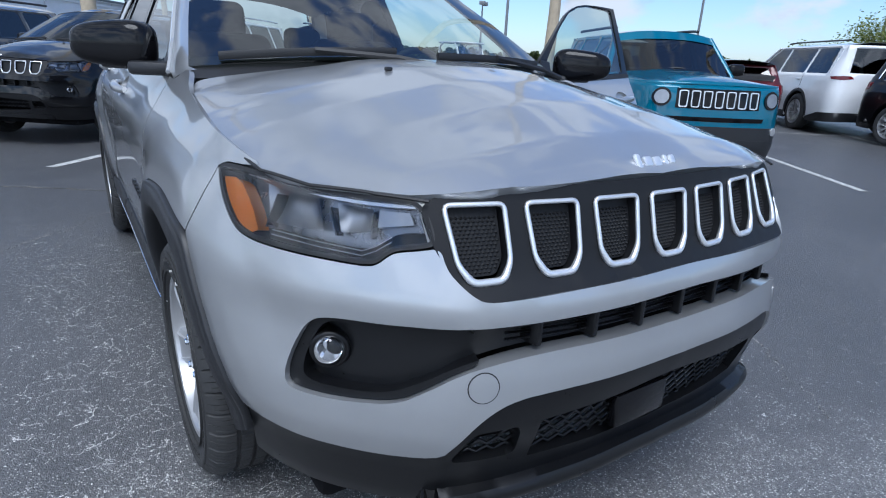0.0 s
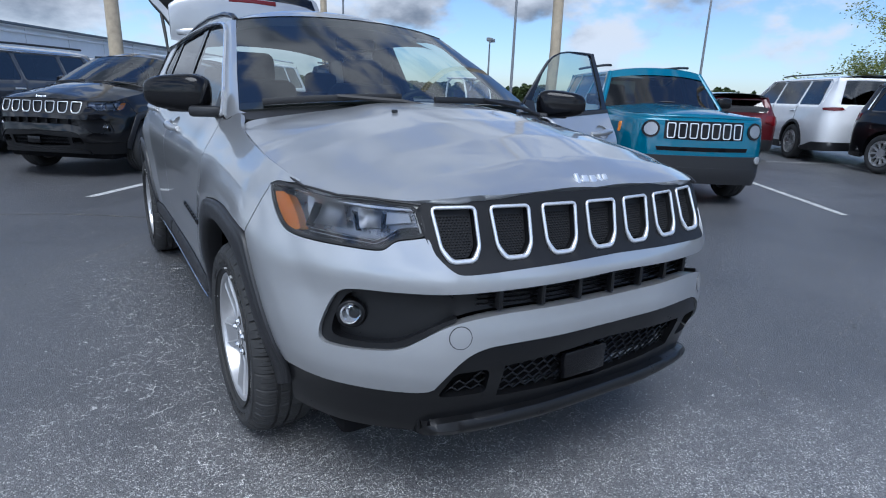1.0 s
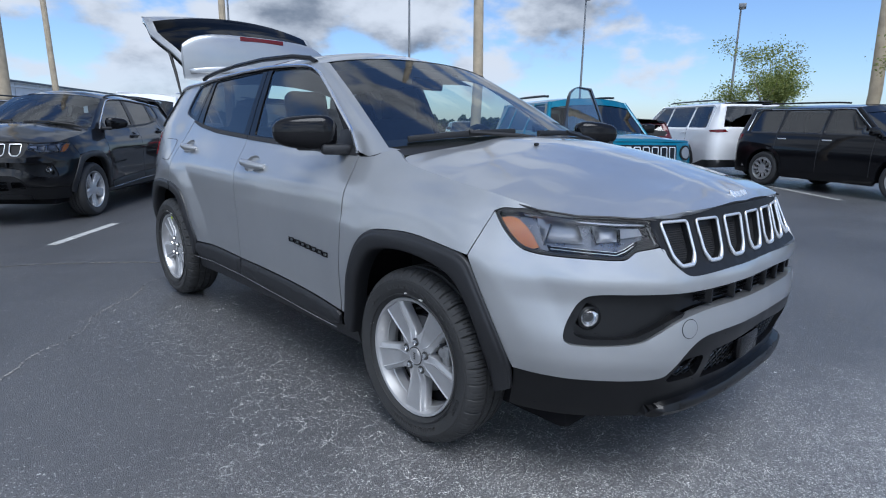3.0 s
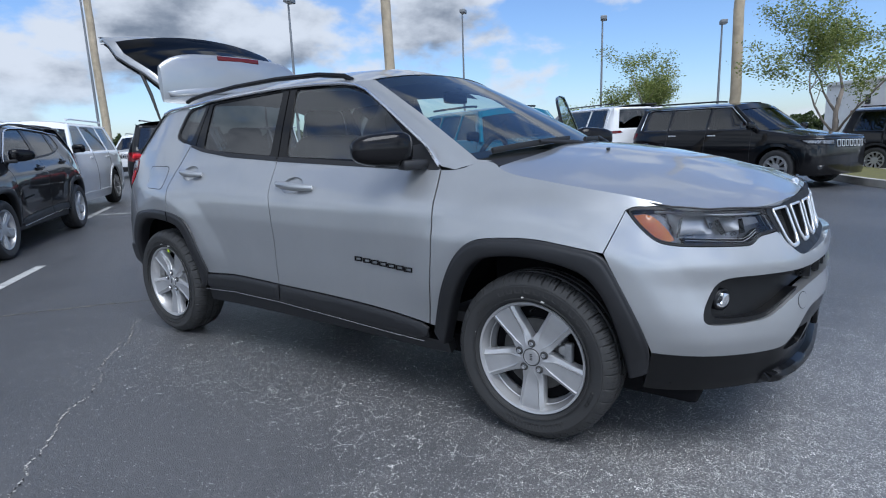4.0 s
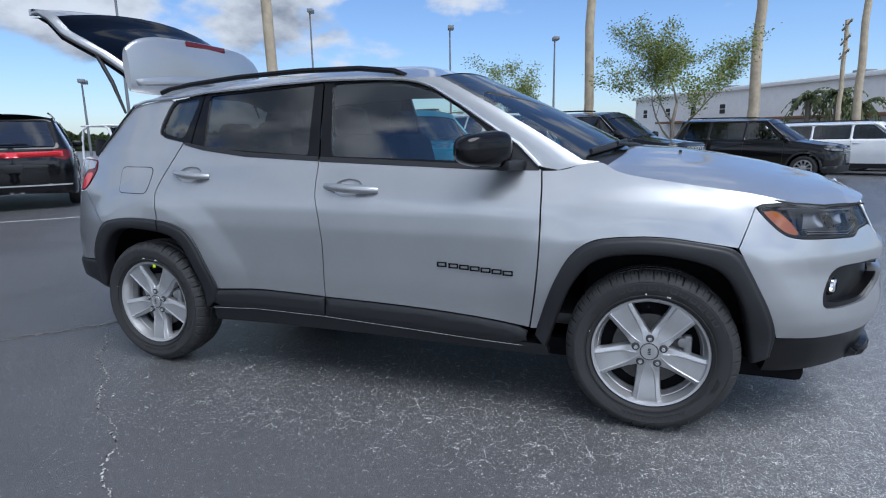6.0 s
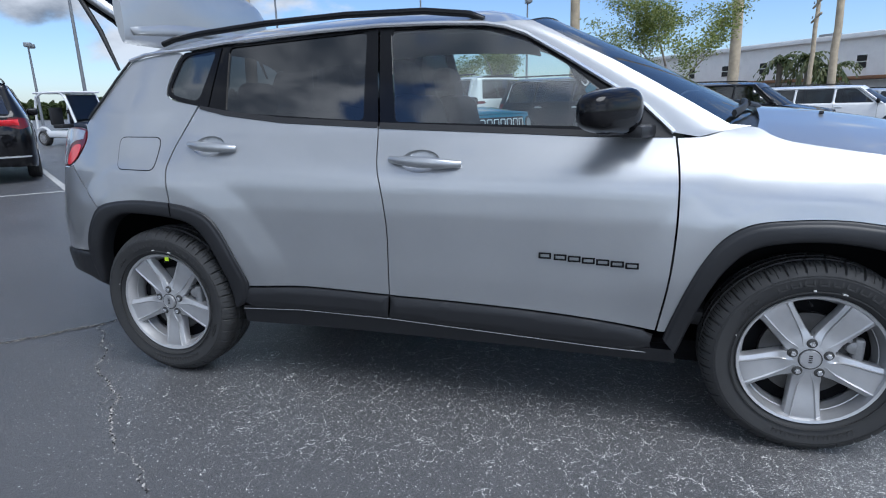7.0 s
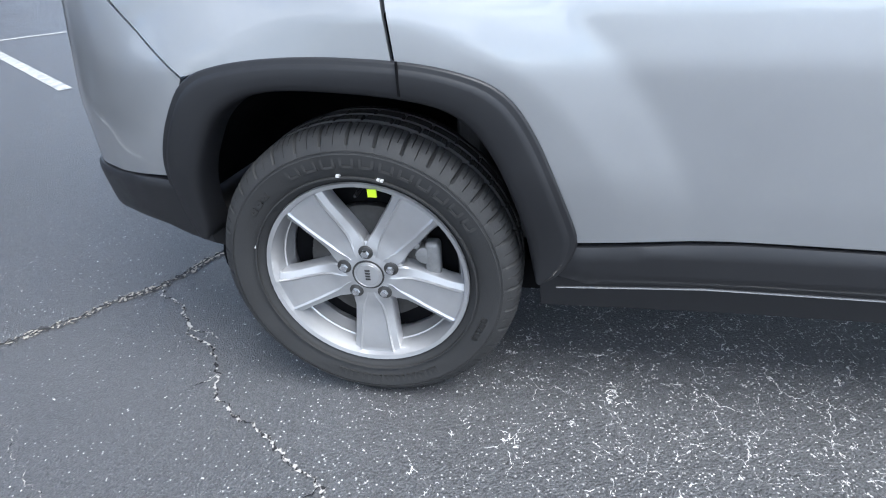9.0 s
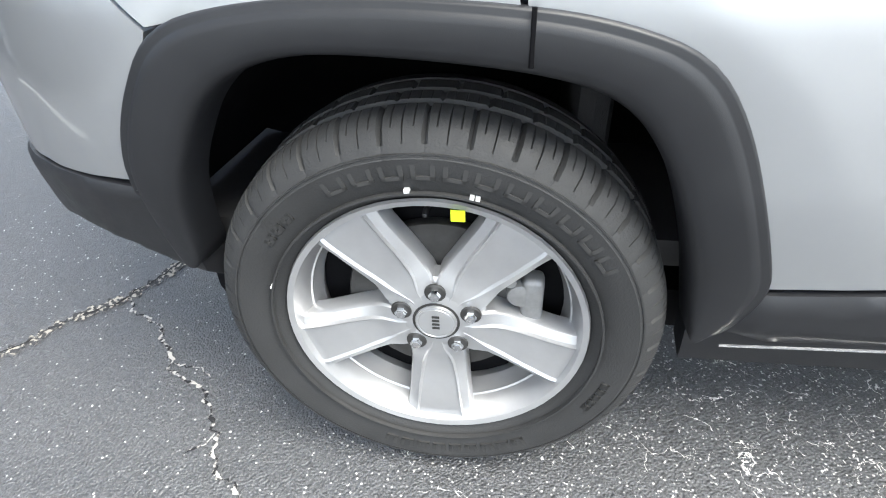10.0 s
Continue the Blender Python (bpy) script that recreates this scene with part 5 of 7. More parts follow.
        tube_part("window_chrome", [tuple(np.array((1 if sd < 0 else -1, 1, 1)) * SH.at(y, z, .010)) for y, z in resample(TRIM_LINE, .03, False)], .0088, STRIP, car, "bright chrome window strip", seg=6)
        tube_part("roof_edge_line", [tuple(np.array((1 if sd < 0 else -1, 1, 1)) * SH.at(y, z, .006)) for y, z in resample([(2.89, 1.44), (2.955, 1.36), (3.025, 1.26), (3.085, 1.18)], .04, False)], .006, SEAL, car, seg=6)
        # A-pillar between door frame and windshield
        lo = [SH.at(y, z, .002) for y, z in TRIM_LINE[:7]]
        lo = [SH.at(.40, 1.086)] + lo
        hi = [(-.735, .235, 1.120)] + SCREEN
        v, f = [], []
        for a, b in zip(lo, hi):
            a, b = np.array(a), np.array(b)
            for t in np.linspace(0, 1, 7):
                p = a + (b - a) * t
                p = p + np.array((-.75, -.3, .6)) * .006 * math.sin(math.pi * t)
                v.append((p[0] * (1 if sd < 0 else -1), p[1], p[2]))
        for i in range(len(lo) - 1):
            for j in range(6):
                q = (i * 7 + j, i * 7 + j + 1, (i + 1) * 7 + j + 1, (i + 1) * 7 + j)
                f.append(q if sd > 0 else q[::-1])
        mesh_object("windshield_pillar", v, f, mats, car, "painted windshield pillar")
        # doors
        bowls = [[S(yc + .078 * math.cos(a), zc + .042 * math.sin(a)) for a in np.linspace(0, 2 * math.pi, 28, endpoint=False)] for yc, zc in ((1.386, 1.002), (2.352, 1.057))]
        fd = skin("front_door", FRONT_DOOR, mats, car, side=sd, thick=.02, label="painted front door", holes=bowls[:1])
        rd = skin("rear_door", REAR_DOOR, mats, car, side=sd, thick=.02, label="painted rear door", holes=bowls[1:])
        skin("door_frame", TRIM_F, GLOSS_BLACK, fd, lift=-.003, side=sd, holes=[fillet(GLASS_F, .025)], rounds=1, step=.022, thick=.02, label="gloss black window frame")
        skin("door_frame", TRIM_R, GLOSS_BLACK, rd, lift=-.003, side=sd, holes=[fillet(GLASS_R, .025)], rounds=1, step=.022, thick=.02, label="gloss black window frame")
        skin("window", offset_outline(fillet(GLASS_F, .025), -.004), FRONT_GLASS, fd, lift=-.009, side=sd, thick=0, step=.05, label="lightly tinted front window")
        skin("window", offset_outline(fillet(GLASS_R, .025), -.004), PRIVACY, rd, lift=-.009, side=sd, thick=0, step=.05, label="dark tinted rear window")
        skin("belt_seal", [S(.484, 1.108), S(.77, 1.111), S(1.576, 1.147), S(1.576, 1.124), S(.77, 1.090), S(.484, 1.086)], SEAL, fd, lift=.004, side=sd, rounds=0, step=.03)
        skin("belt_seal", [S(1.585, 1.148), S(2.022, 1.172), S(2.303, 1.205), S(2.44, 1.228), S(2.44, 1.214), S(2.303, 1.184), S(2.022, 1.150), S(1.585, 1.126)], SEAL, rd, lift=.004, side=sd, rounds=0, step=.03)
        skin("door_cladding", [S(.508, .396), S(.658, .420), S(.908, .439), S(1.196, .450), S(1.519, .456, 1), S(1.530, .365, 1), S(1.037, .343), S(.715, .328), S(.522, .322)], PLASTIC, fd, lift=.004, side=sd, rounds=1, puff=(.010, .02), step=.018 if fine else st, label="black lower door cladding")
        skin("door_cladding", [S(1.528, .457, 1), S(1.758, .464), S(1.917, .467), S(2.19, .446, 1), S(2.235, .353), S(1.929, .369), S(1.539, .365, 1)], PLASTIC, rd, lift=.004, side=sd, rounds=1, puff=(.010, .02), step=.018 if fine else st, label="black lower door cladding")
        skin("inner_panel", FRONT_DOOR, TRIM, fd, lift=-.07, side=sd, step=.08, thick=0)
        for d, y0, y1, z0 in ((fd, 1.508, 1.224, 1.0), (rd, 2.452, 2.212, 1.055)):
            mx = 1 if sd < 0 else -1
            yy = np.linspace(y0, y1, 15)
            pts = []
            for i, y in enumerate(yy):
                t = i / 14
                z = z0 + .010 - .016 * t
                pts.append(tuple(np.array((mx, 1, 1)) * SH.at(y, z, .006 + .030 * math.sin(math.pi * min(1, max(0, t))) ** .6)))
            tube_part("door_handle", pts, [.012 + .007 * math.sin(math.pi * i / 14) for i in range(15)], mats, d, "painted grab handle", seg=10, flat=1.15)
            skin("handle_recess", bowls[0 if d is fd else 1], mats, d, lift=-.0005, side=sd, rounds=0, step=.008, thick=0, puff=(-.024, .035))
        yk, zk = 1.447, 1.013
        key = [S(yk + .006 * math.cos(a), zk + .006 * math.sin(a)) for a in np.linspace(0, 2 * math.pi, 12, endpoint=False)]
        skin("keyhole", key, DARK, fd, lift=.034, side=sd, rounds=0, step=.01, thick=.02)
        # name badge on the door, as plain chrome blocks
        bm = bmesh.new()
        mx = 1 if sd < 0 else -1
        for i in range(7):
            y = .920 - .050 * i - (.005 if i else 0)
            z = .667 - .0035 * i
            p = SH.at(y - .02, z, .004)
            for dz in (.0085, -.0085):
                box(.006, .046, .0058, (mx * p[0], p[1], z + dz), .0015, bm=bm)
            for dy in (-.0195, .0195):
                box(.006, .0065, .022, (mx * p[0], p[1] + dy, z), .0015, bm=bm)
        part("door_badge", bm, GLOSS_BLACK, fd, "black badge of plain blocks")
        # mirror
        bm = bmesh.new()
        bmesh.ops.create_uvsphere(bm, u_segments=28, v_segments=18, radius=1)
        for w in bm.verts:
            c = w.co
            p = [math.copysign(abs(q) ** .62, q) for q in c]
            w.co = Vector((p[0] * .138, p[1] * .068, p[2] * .074))
            if w.co.y > .02:
                w.co.y = .02 + (w.co.y - .02) * .45
            w.co.z *= 1 - .17 * (w.co.x * -1 / .138)
        bmesh.ops.transform(bm, matrix=Matrix.Translation((-.895, .700, 1.178)) @ Matrix.Rotation(radians(-37), 4, "Z"), verts=bm.verts[:])
        if sd > 0:
            bmesh.ops.transform(bm, matrix=Matrix.Diagonal((-1, 1, 1, 1)), verts=bm.verts[:])
            bmesh.ops.reverse_faces(bm, faces=bm.faces[:])
        part("door_mirror", bm, GLOSS_BLACK, fd, "gloss black door mirror", sharp=60)
        part("mirror_foot", box(.13, .085, .045, (mx * -.805, .600, 1.108), .015, Matrix.Rotation(radians(mx * -25), 4, "Z")), PLASTIC, fd)
        part("mirror_base", box(.17, .070, .030, (mx * -.862, .668, 1.116), .014, Matrix.Rotation(radians(mx * -37), 4, "Z")), PLASTIC, fd)
        part("mirror_glass", box(.21, .004, .10, (mx * -.876, .727, 1.178), .0, Matrix.Rotation(radians(mx * -37), 4, "Z")), CHROME, fd)
        skin("mirror_sail", [S(.49, 1.10), S(.66, 1.108), S(.67, 1.19), S(.60, 1.198)], PLASTIC, fd, lift=.004, side=sd, rounds=0)
        if opened and sd > 0:
            hinge = Matrix.Translation((.84, .47, 0))
            fd.matrix_local = hinge @ Matrix.Rotation(radians(-74), 4, "Z") @ hinge.inverted()
        # bright tube laid on the cladding's lower ridge to draw its highlight
        tube_part("sill_glint", [tuple(np.array((1 if sd < 0 else -1, 1, 1)) * SH.at(y, z, .012)) for y, z in resample([(.53, .319), (.715, .325), (1.037, .340), (1.533, .362), (1.929, .366), (2.22, .350)], .05, False)], .0022, STRIP, car, "thin bright strip standing in for the glint along the sill", seg=5)
        # sill
        skin("sill", [S(.43, .316), S(.52, .318), S(.715, .324), S(1.037, .339), S(1.533, .362), S(1.929, .366), S(2.255, .346), S(2.25, .265), S(1.88, .275), S(1.037, .275), S(.42, .262)], PLASTIC, car, lift=-.03, side=sd, rounds=0, thick=.05, label="black plastic sill")
        # wheel wells
        for yc in (0, 2.636):
            v, f = [], []
            for t in np.linspace(radians(15), radians(165), 24):
                for x, r in ((-.845, .475), (-.80, .465), (-.42, .44), (-.42, .05)):
                    if x < -.7:
                        x = max(x, float(SH.at(yc - r * math.cos(t), .5)[0]) + (.045 if x < -.82 else .08))
                    v.append((x * (1 if sd < 0 else -1), yc - r * math.cos(t), .345 + r * math.sin(t)))
            for i in range(23):
                for k in range(3):
                    f.append((4 * i + k, 4 * i + k + 1, 4 * i + k + 5, 4 * i + k + 4))
            mesh_object("wheel_liner", v, f, DARK, car)
        tube_part("flare_gap", [tuple(np.array((1 if sd < 0 else -1, 1, 1)) * SH.at(2.515, z, .0162)) for z in np.linspace(.822, .762, 6)], .0028, DARK, car, seg=5)
        tube_part("flare_seam", [tuple(np.array((1 if sd < 0 else -1, 1, 1)) * SH.at(y, .556, .0118)) for y in (3.0, 3.03, 3.06)], .0018, SEAL, car, seg=5)
        if sd < 0:
            skin("fuel_door", fillet([S(2.614, 1.093), S(2.843, 1.096), S(2.846, .959), S(2.614, .957)], .035), mats, car, lift=.0022, side=sd, rounds=0, thick=.01, label="painted fuel door")
            skin("fuel_door_gap", fillet([S(2.610, 1.097), S(2.847, 1.100), S(2.850, .955), S(2.610, .953)], .038), SEAL, car, lift=.0008, side=sd, rounds=0, thick=0)
    skin("rear_bumper", REAR_BUMPER, mats, car, side=-1, thick=.02, label="painted rear bumper")
    skin("rear_bumper", REAR_BUMPER, mats, car, side=1, thick=.02, label="painted rear bumper")
    skin("rear_lower_bumper", REAR_LOWER, PLASTIC, car, lift=.004, side=-1, thick=.06, step=.014 if fine else st, puff=(.008, .02))
    skin("rear_lower_bumper", REAR_LOWER, PLASTIC, car, lift=.004, side=1, thick=.06, step=.014 if fine else st, puff=(.008, .02))
    # roof, glass
    ed = [(-.574, 1.0, 1.520)] + [tuple(SH.at(y, z, -.001)) for y, z in resample(TRIM_LINE[5:], .10, False)]
    n = len(ed)
    v, f = bridge(ed, [.045] + [min(.105, .07 + .02 * i) for i in range(n - 1)], [-.06, -.075] + [-.05, -.02] + [0] * (n - 8) + [.0, .01, .02, .03], 28)
    mesh_object("roof", v, f, mats, car, "painted roof")
    v, f = bridge(SCREEN, [.035, .036, .038, .040, .042, .044, .045], [-.19, -.17, -.145, -.12, -.095, -.07, -.06], 24)
    mesh_object("windshield", v, f, WINDSHIELD, car, "clear laminated windshield reflecting clouds")
    v, f = bridge([(a * .985, b + .004, c - .006) for a, b, c in SCREEN[-2:]], .044, -.065, 24)
    mesh_object("windshield_band", v, f, SEAL, car, "black band along the top of the windshield")
    v, f = bridge([(-.74, .24, 1.095), (-.742, .31, 1.122), (-.73, .36, 1.150)], .03, -.175, 24)
    mesh_object("cowl", v, f, PLASTIC, car, "black plastic cowl")
    for x0, x1, zz in ((-.66, -.13, 0), (.02, .58, 0)):
        def on_screen(x, t):
            k = t * (len(SCREEN) - 1)
            i = min(int(k), len(SCREEN) - 2)
            e = np.array(SCREEN[i]) + (np.array(SCREEN[i + 1]) - np.array(SCREEN[i])) * (k - i)
            w = abs(x / e[0])
            return (x, e[1] - (.19 - .13 * t) * (1 - w * w), e[2] + .037 * (1 - w ** 2.4))
        pts = [tuple(np.array(on_screen(x, .035 + .02 * i / 8)) + np.array((0, -.012, .010))) for i, x in enumerate(np.linspace(x0, x1, 9))]
        wp = tube_part("wiper", pts, .009, SEAL, car, "black windshield wiper", seg=6, flat=1.6)
        arm = [tuple(np.array(on_screen(x, q)) + np.array((0, -.02, .016))) for x, q in ((x1 + .10, -.05), (x1 - .02, .0), ((x0 + x1) / 2, .045))]
        tube_part("wiper_arm", arm, .010, SEAL, wp, seg=6)
    for sd in (-1, 1):
        ed2 = [(1.20, 1.535), (1.26, 1.560), (1.45, 1.582), (1.8, 1.587), (2.2, 1.576), (2.55, 1.552), (2.70, 1.535), (2.77, 1.516)]
        pts = [(sd * np.interp(y, [1.2, 1.8, 2.9], [.525, .535, .51]), y, z) for y, z in resample(ed2, .08, False)]
        tube_part("roof_rail", pts, .014, GLOSS_BLACK, car, "black roof rail", seg=8)
    # interior
    part("interior_floor", box(1.5, 2.9, .06, (0, 1.75, .42), .02), TRIM, car)
    part("underbody", box(1.42, 3.7, .10, (0, 1.25, .27), .03), DARK, car)
    part("engine_bay", box(1.30, .95, .40, (0, -.18, .62), .05), DARK, car)
    part("dashboard", box(1.40, .40, .30, (0, .62, .98), .08), TRIM, car, "dark dashboard")
    v, f = bridge([(x * .97, y, z - .035) for x, y, z in ed[1:-1]], [.08] * (n - 2), 0, 12)
    mesh_object("headliner", v, f, PALE_TRIM, car, "pale grey headliner")
    part("rear_bulkhead", box(1.42, .06, .75, (0, 2.42, .75), .05), FABRIC, car)
    for sx in (-.36, .36):
        part("front_seat", box(.50, .16, .62, (sx, 1.50, .95), .07, Matrix.Rotation(radians(-14), 4, "X"), seg=4), FABRIC, car, "black fabric front seat")
        part("seat_cushion", box(.50, .52, .18, (sx, 1.22, .60), .07, seg=4), FABRIC, car)
        part("headrest", box(.27, .11, .19, (sx, 1.60, 1.31), .05, Matrix.Rotation(radians(-10), 4, "X"), seg=4), FABRIC, car)
        part("rear_headrest", box(.25, .10, .16, (sx, 2.38, 1.25), .05, seg=4), FABRIC, car)
    part("rear_seat", box(1.26, .16, .58, (0, 2.32, .90), .07, Matrix.Rotation(radians(-14), 4, "X"), seg=4), FABRIC, car, "black fabric rear seat")
    a = np.linspace(0, 2 * math.pi, 28, endpoint=False)
    rot = Matrix.Translation((.36, .88, 1.04)) @ Matrix.Rotation(radians(-74), 4, "X")
    tube_part("steering_wheel", [tuple(rot @ Vector((.18 * math.cos(t), .18 * math.sin(t), 0))) for t in a], .016, TRIM, car, "black steering wheel", seg=8, closed=True)
    part("rear_view_mirror", box(.22, .03, .065, (.0, .90, 1.44), .015), GLOSS_BLACK, car)
    # wheels
    for sx in (-1, 1):
        for yc in (0, 2.636):
            wheel(car, (sx * .776, yc, .344), sx, fine)
    if opened:
        part("wheel_sticker", box(.002, .019, .017, (-.877, 2.597, .557), 0), YELLOW, car, "small yellow-green sticker on the rear rim")
    # tailgate
    tailgate(car, mats, opened)
    return car


def tailgate(car, mats, opened):
    """The rear door, hinged at the roof's rear edge; built shut, and swung up when open."""
    hinge = Vector((0, 2.90, 1.555))
    prof = [(2.915, 1.575), (3.00, 1.51), (3.09, 1.40), (3.16, 1.29), (3.22, 1.19), (3.31, 1.10), (3.36, 1.00), (3.37, .89)]
    half = [.56, .60, .64, .68, .70, .70, .69, .66]
    ed = [(-h, y, z) for (y, z), h in zip(resample(prof, .05, False), np.interp(np.linspace(0, 1, len(resample(prof, .05, False))), np.linspace(0, 1, 8), half))]
    n = len(ed)
    v, f = bridge(ed, [.06 * (1 - i / n) for i in range(n)], [.03 + .05 * math.sin(math.pi * i / n) for i in range(n)], 20)
    gate = mesh_object("tailgate", v, f, mats, car, "open painted tailgate" if opened else "painted tailgate")
    mod = gate.modifiers.new("thick", "SOLIDIFY")
    mod.thickness, mod.offset = .03, -1
    gl = [e for e in ed if 1.08 < e[2] < 1.55]
    v, f = bridge([(x * .93, y + .010, z + .006) for x, y, z in gl], .05, .078, 16)
    mesh_object("rear_window", v, f, HATCH_GLASS, gate, "dark rear window")
    # inner side, a little inside the skin
    v, f = bridge([(x * .985, y - .040, z - .028) for x, y, z in ed[1:-1]], [.06 * (1 - i / n) for i in range(1, n - 1)], [.03 + .05 * math.sin(math.pi * i / n) for i in range(1, n - 1)], 20)
    mesh_object("inner_trim", v, [q[::-1] for q in f], PLASTIC, gate, "dark inner trim and window of the tailgate")
    # spoiler over the window
    bm = bmesh.new()
    outl = [(2.83, 1.572), (3.02, 1.592), (3.17, 1.585), (3.22, 1.560), (3.20, 1.525), (3.06, 1.500), (2.90, 1.525)]
    vs = []
    for x in .60 * np.sin(np.linspace(-math.pi / 2, math.pi / 2, 25)):
        w = abs(x / .6)
        k = 1 - .06 * w ** 2 - .26 * w ** 7
        drop = .05 * w ** 2.2
        thin = 1 - .45 * w ** 6
        vs.append([bm.verts.new((x, 2.90 + (y - 2.90) * k, 1.575 + (z - 1.575) * thin - drop + .02)) for y, z in chaikin(outl, 2)])
    q = len(vs[0])
    for i in range(24):
        for j in range(q):
            bm.faces.new((vs[i][j], vs[i][(j + 1) % q], vs[i + 1][(j + 1) % q], vs[i + 1][j]))
    bm.faces.new(vs[0])
    bm.faces.new(vs[-1])
    bmesh.ops.recalc_face_normals(bm, faces=bm.faces[:])
    part("spoiler", bm, mats, gate, "painted roof spoiler", sharp=50)
    part("brake_light", box(.36, .035, .010, (0, 3.188, 1.594), .004), RED_LENS, gate, "red high brake light")
    part("latch", box(.10, .05, .035, (0, 3.33, .93), .01), GLOSS_BLACK, gate)
    part("wiper_motor", box(.34, .05, .05, (0, 3.13, 1.24), .015), GLOSS_BLACK, gate)
    part("wiper_cover", box(.22, .035, .06, (.02, 3.372, 1.10), .015, Matrix.Rotation(radians(40), 4, "X")), GLOSS_BLACK, gate, "black rear wiper cover")
    v, f = bridge([(x * 1.01, y + .004, z + .004) for x, y, z in ed[-3:]], 0.004, .035, 16)
    mesh_object("lower_trim", v, f, PLASTIC, gate, "black strip along the lower edge")
    if opened:
        gate.matrix_local = Matrix.Translation(hinge) @ Matrix.Rotation(radians(89), 4, "X") @ Matrix.Translation(-hinge)
        for sx in (-1, 1):
            tube_part("gas_strut", [(sx * .62, 2.95, 1.40), (sx * .625, 3.02, 1.58), (sx * .63, 3.11, 1.74)], [.007, .012, .012], SEAL, car, "black gas strut", seg=8)
    return gate


compact_suv("compact_suv", "silver compact SUV with open tailgate and open driver door on asphalt", SILVER, Matrix(), opened=True)


# ---- other vehicles ----
def parked_car(name, label, paint_mat, place, heading, L=4.8, W=1.92, H=1.76, wb=2.9, fo=.93, R=.36, belt=1.12, hood=1.06, cowl=.42, header=1.12, rake=.30, style="slots", slot_h=.13, rail=True,
               lamp="slim", rims="multi", lower=PLASTIC, roof_mat=None, category="car", tail=1.0, side_glass=3, chrome=True, stance=.25, tail_bar=False):
    """A parked car on the ground; heading is the azimuth its front points to. Front axle at y = 0 of its own frame."""
    x0, y0 = place
    th = radians(180 - heading)
    zs = [float(ground(x0 + dx, y0 + dy)) for dx, dy in ((0, 0), (-math.sin(th) * wb, math.cos(th) * wb), (.8 * math.cos(th), .8 * math.sin(th)), (-.8 * math.cos(th), -.8 * math.sin(th)))]
    pitch, lean = math.atan2(zs[1] - zs[0], wb), -math.atan2(zs[2] - zs[3], 1.6)
    m = Matrix.Translation((x0, y0, zs[0])) @ Matrix.Rotation(th, 4, "Z") @ Matrix.Rotation(pitch, 4, "X") @ Matrix.Rotation(lean, 4, "Y")
    car = thing(name, label, category, m=m)
    w, rear, top = W / 2, L - fo, H - .085
    plan = [(0, -fo), (-.45 * w, -fo + .015), (-.78 * w, -fo + .09), (-.93 * w, -fo + .26), (-w, -fo + .55), (-w, .6), (-w, wb * .6), (-w, wb), (-w * .985, rear - .45), (-.93 * w, rear - .16), (-.76 * w, rear - .035), (-.4 * w, rear), (0, rear)]
    gt = .06 + (top - belt) * .40
    rings = [(0, (.15, .10, .28, .02, .40, 0, .62, 0, .78, .012, hood - .12, .03, hood, .09, H, .5)), (3.2, (.15, .08, .28, .02, .42, 0, .62, 0, .80, .01, hood - .1, .035, hood, .07, H, .4)),
             (5, (.15, .08, .30, .03, .5, .012, .7, 0, .86, .008, 1.0, .03, belt, .06, top, gt, H, gt + .06)), (8, (.15, .08, .30, .03, .5, .012, .7, 0, .86, .008, 1.0, .03, belt, .055, top, gt, H, gt + .06)),
             (12, (.15, .12, .30, .03, .5, 0, .85, 0, belt, .03 + rake * .12, top, .03 + rake, H, rake + .1))]
    sh = Shell(plan, rings)
    f_, s_ = sh.F, sh.S
    a = R + .07
    zb = stance + .02

    def arch_fwd(c):
        return [s_(c - a * math.cos(t), max(zb, R + a * math.sin(t))) for t in np.linspace(radians(-12), radians(192), 14)]
    pts = [(0, zb + .04, 1), f_(-.5 * w, zb + .03), s_(-a - .04, zb, 1)] + [(*q, 1) for q in arch_fwd(0)] + [s_(a + .03, zb, 1), s_(wb - a - .03, zb, 1)] + [(*q, 1) for q in arch_fwd(wb)] + [s_(wb + a + .03, zb, 1), (sh.end, zb + .08, 1), (sh.end, top, 1),
           s_(rear - .30, top, 1), s_(header, top, 1), s_(cowl, belt - .01, 1), s_(-fo + .55, hood - .05), f_(-.6 * w, hood - .07), (0, hood - .06, 1)]
    zlo, zhi = belt + .035, top - .05
    sa = lambda z: cowl + (header - cowl) * (z - belt) / (top - belt) + .16
    n = side_glass
    y_front, y_rear = sa(zlo), rear - .42
    marks = {3: [0, .36, .72, 1], 2: [0, .5, 1]}[n]
    wins = []
    for i in range(n):
        b0, b1 = y_front + (y_rear - y_front) * marks[i] + .035, y_front + (y_rear - y_front) * marks[i + 1] - .035
        t0, t1 = max(b0, sa(zhi)), b1 - (.10 if i == n - 1 else 0)
        wins.append([s_(b0, zlo), s_(b1, zlo), s_(t1, zhi), s_(t0, zhi)])
    bz0, bz1 = belt + .06, top - .06
    back = [(sh.end, bz0, 1), (sh.end - .70 * w, bz0), (sh.end - .62 * w, bz1), (sh.end, bz1, 1)]
    body_out = list(pts)
    i_end = body_out.index((sh.end, top, 1))
    body_out[i_end:i_end] = [(sh.end, bz0, 1), (sh.end - .70 * w, bz0, 1), (sh.end - .62 * w, bz1, 1), (sh.end, bz1, 1)]
    v, f = sheet(chaikin(body_out, 1), sh.surf(), .07, [fillet(q, .06) for q in wins], .03, flip=True, both=True, mid=None)
    body = mesh_object("body", v, f, paint_mat, car, "")
    weld(body, .001)
